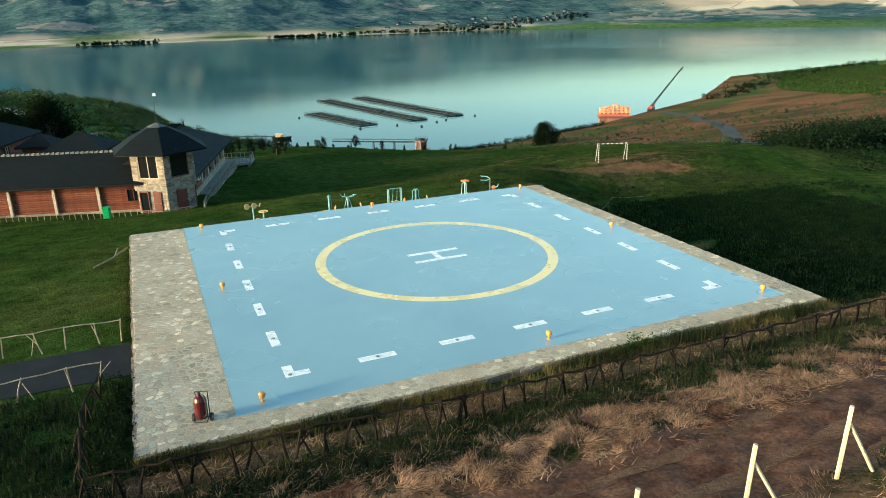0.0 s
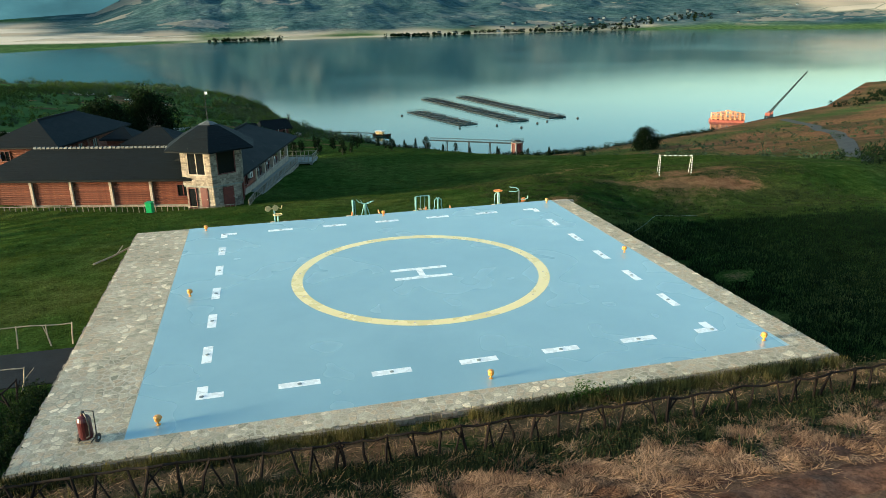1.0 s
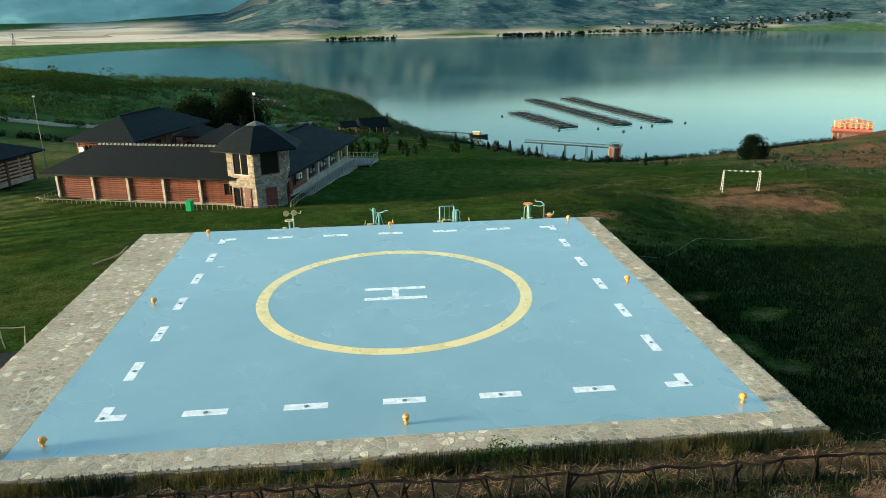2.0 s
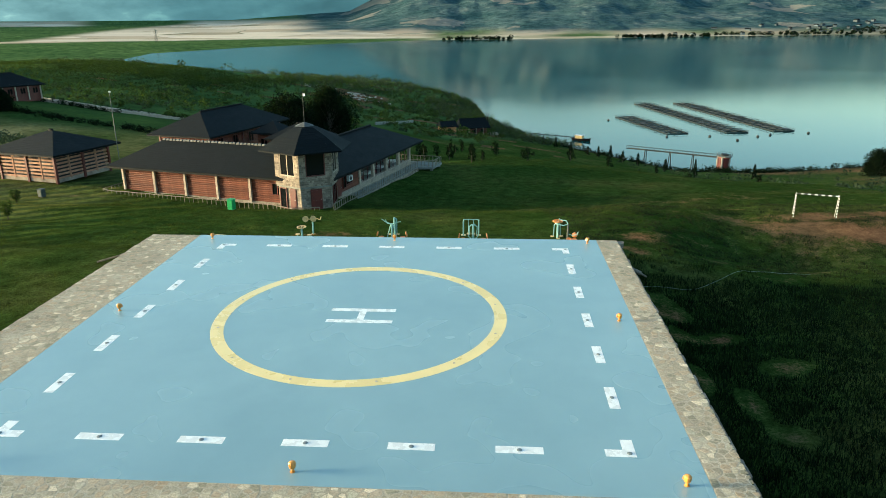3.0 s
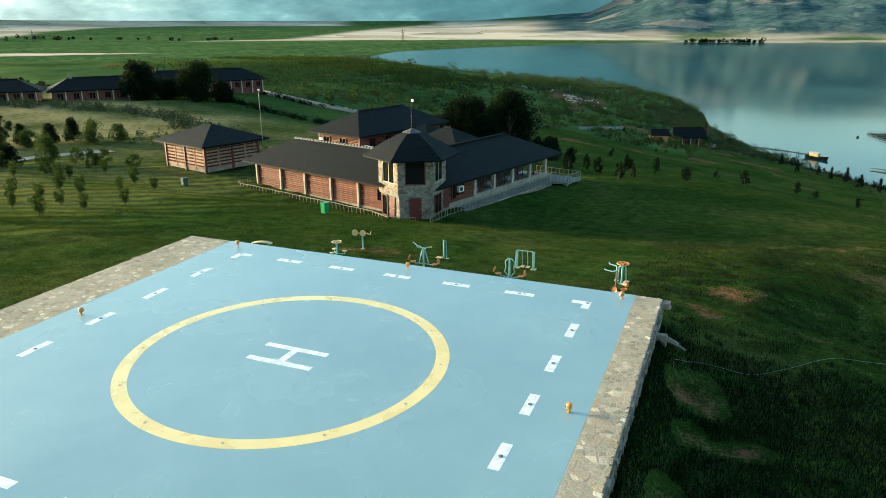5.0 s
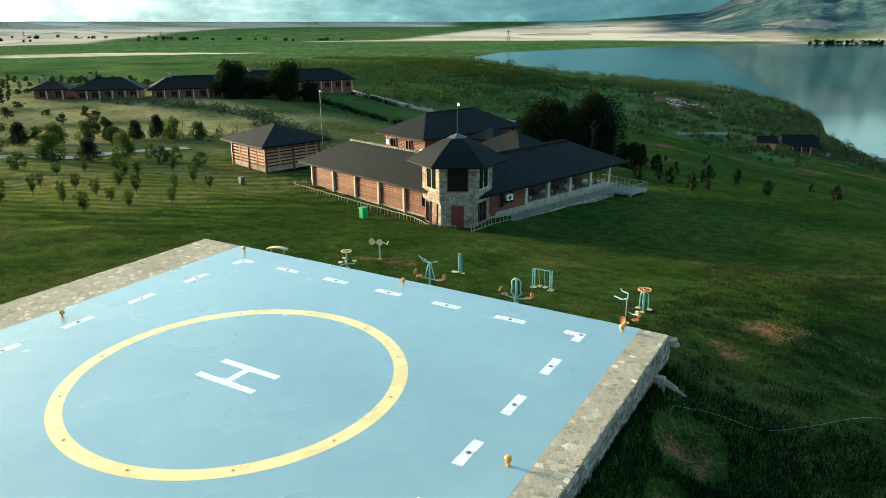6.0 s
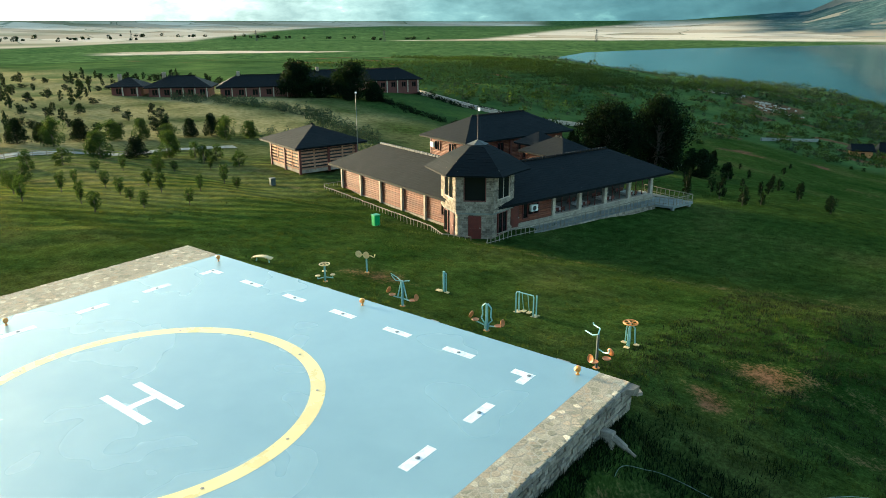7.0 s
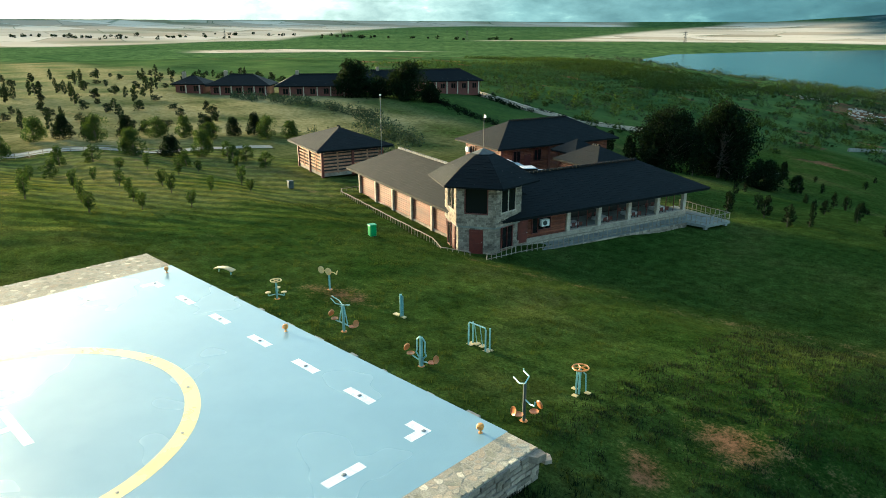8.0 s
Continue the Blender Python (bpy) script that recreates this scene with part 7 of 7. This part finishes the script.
blades("weeds", "green plants among the stakes", b_, 0.4, 0.03, "weed", 62, 0.5)
b_ = off_pad(np.column_stack([g0.uniform(-34, 44, 70000), 12.0 + 30 * g0.uniform(0, 1, 70000) ** 1.4]))
b_ = b_[worn(b_[:, 0], b_[:, 1]) < 0.45]
blades("lawn_grass", "short tufted lawn grass behind the pad", b_, 0.08, 0.014, "turf", 63, 0.6)
b_ = tufts(5200, -34, 50, 12, 46, 24, 0.17, 1.3)
b_ = b_[worn(b_[:, 0], b_[:, 1]) < 0.4]
blades("lawn_tufts", "rough grass tussocks scattered over the lawn", b_, 0.17, 0.016, "turf", 68, 0.7)
# weeds beside the pad take the darkest leaf colour to deepen its cast shade
b_ = np.vstack([tufts(1500, 14, 46, -13, 14, 24, 0.17), off_pad(np.column_stack([13.6 + 26 * g0.uniform(0, 1, 80000) ** 1.3, g0.uniform(-14, 11.5, 80000)]))])
b_ = b_[worn(b_[:, 0], b_[:, 1]) < 0.35]
blades("weeds", "rank grass and weeds, coloured dark as the pad's shade", b_, 0.30, 0.022, "leaf_dark", 64, 0.5)
# rough tussocks; their dark colour also shades the slope turned from the sun
b_ = tufts(2400, 11, 46, 14.5, 38, 26, 0.18)
b_ = b_[worn(b_[:, 0], b_[:, 1]) < 0.35]
blades("weeds", "rough tussocks, dark also for shade, on the lawn falling towards the lake", b_, 0.2, 0.018, "weed", 75, 0.6)
b_ = tufts(1700, -15.5, 13.5, -14.4, -13.4, 16, 0.10)
b_ = b_[waves(b_[:, 0], b_[:, 1] * 0.2, 3.0, 71) > 0.25]
blades("weeds", "green weeds leaning over the pad's front edge", b_, 0.46, 0.014, "weed", 69, 0.5)
b_ = tufts(900, -15.5, 13.5, -14.2, -13.48, 18, 0.10, 0.5)
b_ = b_[waves(b_[:, 0], b_[:, 1] * 0.2, 2.2, 78) > -0.3]
blades("straw", "dry grass overgrowing the foot of the stone border", b_, 0.40, 0.012, "drygrass", 84, 0.5)
wd = np.column_stack([g0.uniform(-16.6, -15.75, 150), g0.uniform(-13.8, -7.4, 150)])
wd = np.vstack([wd, np.column_stack([g0.uniform(-25, -16.4, 200), g0.uniform(-17.5, -8.4, 200)])])
scatter("weed_thicket", "rank dark weeds crowding the pad's corner", wd, rads(len(wd), 0.26, 0.24, 0.8), 50, 0.045, "leaf_dark", 85, "weeds")
wd = np.column_stack([g0.normal(2.8, 0.7, 26), g0.uniform(-13.95, -13.5, 26)])
scatter("weed_thicket", "bright green weed clump against the stone border", wd, rads(len(wd), 0.22, 0.3, 0.5), 60, 0.05, "leaf", 86, "weeds")
b_ = off_pad(np.column_stack([g0.uniform(-42, -15.6, 40000), g0.uniform(-2.5, 14, 40000)]))
blades("lawn_grass", "lawn grass above the path", b_, 0.12, 0.014, "turf", 65, 0.6)
b_ = np.column_stack([g0.uniform(-64, -30, 60000), g0.uniform(4, 46, 60000)])
blades("lawn_grass", "lawn grass under the fruit trees, coloured as sunlit", b_, 0.10, 0.016, "turf_sunlit", 66, 0.6)
b_ = np.column_stack([g0.uniform(-34, 50, 90000), g0.uniform(28, 75, 90000)])
hx, hy = b_[:, 0] + 11.35, b_[:, 1] - 37.43
la, lb = hx * 0.963 - hy * 0.269, hx * 0.269 + hy * 0.963
b_ = b_[~((la > -26) & (la < 4.6) & (lb > -3.2) & (lb < 28) & ((lb < 8.0) | (la > -9.5)))]
blades("lawn_grass", "rough lawn grass round the lodge", b_, 0.16, 0.02, "turf", 67, 0.6)


# ---- rubble paving of the pad's border, piece by piece ----
def crazy(x0, x1, y0, y1, sx, sy, seed):
    """Irregular stones that fill a rectangle: cells round scattered seeds, cut by the lines half way between them."""
    g = random.Random(seed)
    nx, ny = max(1, round((x1 - x0) / sx)), max(1, round((y1 - y0) / sy))
    dx, dy = (x1 - x0) / nx, (y1 - y0) / ny
    seeds = {(i, j): (x0 + (i + 0.5 + g.uniform(-0.46, 0.46)) * dx, y0 + (j + 0.5 + g.uniform(-0.46, 0.46)) * dy) for i in range(nx) for j in range(ny) if g.random() > 0.14}
    out = []
    for (i, j), (px, py) in seeds.items():
        poly = [(x0, y0), (x1, y0), (x1, y1), (x0, y1)]
        for a in range(-3, 4):
            for b in range(-3, 4):
                q = seeds.get((i + a, j + b))
                if q is None or (a == 0 and b == 0):
                    continue
                nxv, nyv = q[0] - px, q[1] - py
                c = (q[0] ** 2 + q[1] ** 2 - px ** 2 - py ** 2) / 2
                new_p = []
                for k in range(len(poly)):
                    s, t = poly[k], poly[(k + 1) % len(poly)]
                    ds, dt = s[0] * nxv + s[1] * nyv - c, t[0] * nxv + t[1] * nyv - c
                    if ds <= 0:
                        new_p.append(s)
                    if ds * dt < 0:
                        u = ds / (ds - dt)
                        new_p.append((s[0] + (t[0] - s[0]) * u, s[1] + (t[1] - s[1]) * u))
                poly = new_p
                if not poly:
                    break
            if not poly:
                break
        if len(poly) > 2:
            cx, cy = sum(p[0] for p in poly) / len(poly), sum(p[1] for p in poly) / len(poly)
            k = g.uniform(0.72, 0.97)
            poly = [(cx + (u - cx) * k * g.uniform(0.86, 1.0), cy + (v - cy) * k * g.uniform(0.86, 1.0)) for u, v in poly]
            out.append((poly, g.uniform(-0.001, 0.006)))
    return out


def stone_bm(bm, poly, top, low=-0.06):
    n = len(poly)
    cx, cy = sum(p[0] for p in poly) / n, sum(p[1] for p in poly) / n
    lo_ = [bm.verts.new((x, y, low)) for x, y in poly]
    mi_ = [bm.verts.new((x, y, top - 0.005)) for x, y in poly]
    hi_ = [bm.verts.new((cx + (x - cx) * 0.95, cy + (y - cy) * 0.95, top)) for x, y in poly]
    for i in range(n):
        bm.faces.new((lo_[i], lo_[(i + 1) % n], mi_[(i + 1) % n], mi_[i]))
        bm.faces.new((mi_[i], mi_[(i + 1) % n], hi_[(i + 1) % n], hi_[i]))
    bm.faces.new(hi_)


front = crazy(PX0 + 0.02, PX1 - 0.02, PY0 + 0.02, DY0 - 0.01, 0.30, 0.22, 1)
left = crazy(PX0 + 0.02, DX0 - 0.01, DY0 + 0.01, PY1 - 0.02, 0.30, 0.24, 2)
right = crazy(DX1 + 0.01, PX1 - 0.02, DY0 + 0.01, PY1 - 0.02, 0.26, 0.26, 3)
single, rest = front + [s for s in left if s[0][0][1] < -6.0], [s for s in left if s[0][0][1] >= -6.0] + right
for poly, h in single[:300]:
    stone_ = B()
    stone_bm(stone_, poly, h)
    part("stone", stone_, M["paver"], pad)
allrest = B()
for poly, h in rest + single[300:]:
    stone_bm(allrest, poly, h)
ob = part("paving_stones", allrest, M["paver_bits"], pad, "weathered rubble paving")
ob["kind"] = "stuff"
# rough stone faces under the border
for a, b, sd2 in (((PX0, PY0), (PX1, PY0), 81), ((PX1, PY0), (PX1, PY1), 82), ((PX0, PY1), (PX0, PY0), 84)):
    w = masonry("side_wall", pad, a, b, -3.1, -0.04, 0.12, 0.19, sd2, "rough rubble side wall", 0.075)
    w["kind"] = "stuff"
part("back_edge", box(B(), DX0, DX1, PY1 - 0.048, PY1 + 0.002, -1.6, -0.02), M["concrete"], pad, "bare concrete back edge")
bt_ = B()
box(bt_, PX1 + 0.02, PX1 + 0.5, 9.55, 9.85, -1.8, -0.80, 0.03)
rod(bt_, (PX1 + 0.4, 9.7, -0.98), (PX1 + 1.0, 9.62, -1.2), 0.15, 0.12, 6)
rod(bt_, (PX1 + 0.95, 9.63, -1.2), (PX1 + 1.35, 9.66, -1.42), 0.08, 0.05, 6)
part("buttress", bt_, M["stonewall"], pad, "stepped rough drain wall")
bt_ = B()
slab(bt_, [(PX1 + 0.02, 11.55), (PX1 + 0.30, 11.7), (PX1 + 0.36, 12.1), (PX1 + 0.02, 12.15)], -0.30, -0.05)
slab(bt_, [(PX1 - 0.35, 12.16), (PX1 + 0.28, 12.18), (PX1 + 0.40, 12.38), (PX1 + 0.15, 12.60), (PX1 - 0.3, 12.5)], -0.56, -0.42)
part("corner_block", bt_, M["stonewall"], pad, "rough pale corner block")
for i in range(9):
    x = -8 + i * 2.3 + 0.5 * math.sin(i * 3.1)
    part("ledge", box(B(), x, x + 0.45 + 0.2 * math.sin(i * 5.0), PY1 + 0.004, PY1 + 0.16 + 0.1 * math.sin(i * 2.2) ** 2, -0.22, -0.10), M["concrete"], pad, "stub of rough concrete")
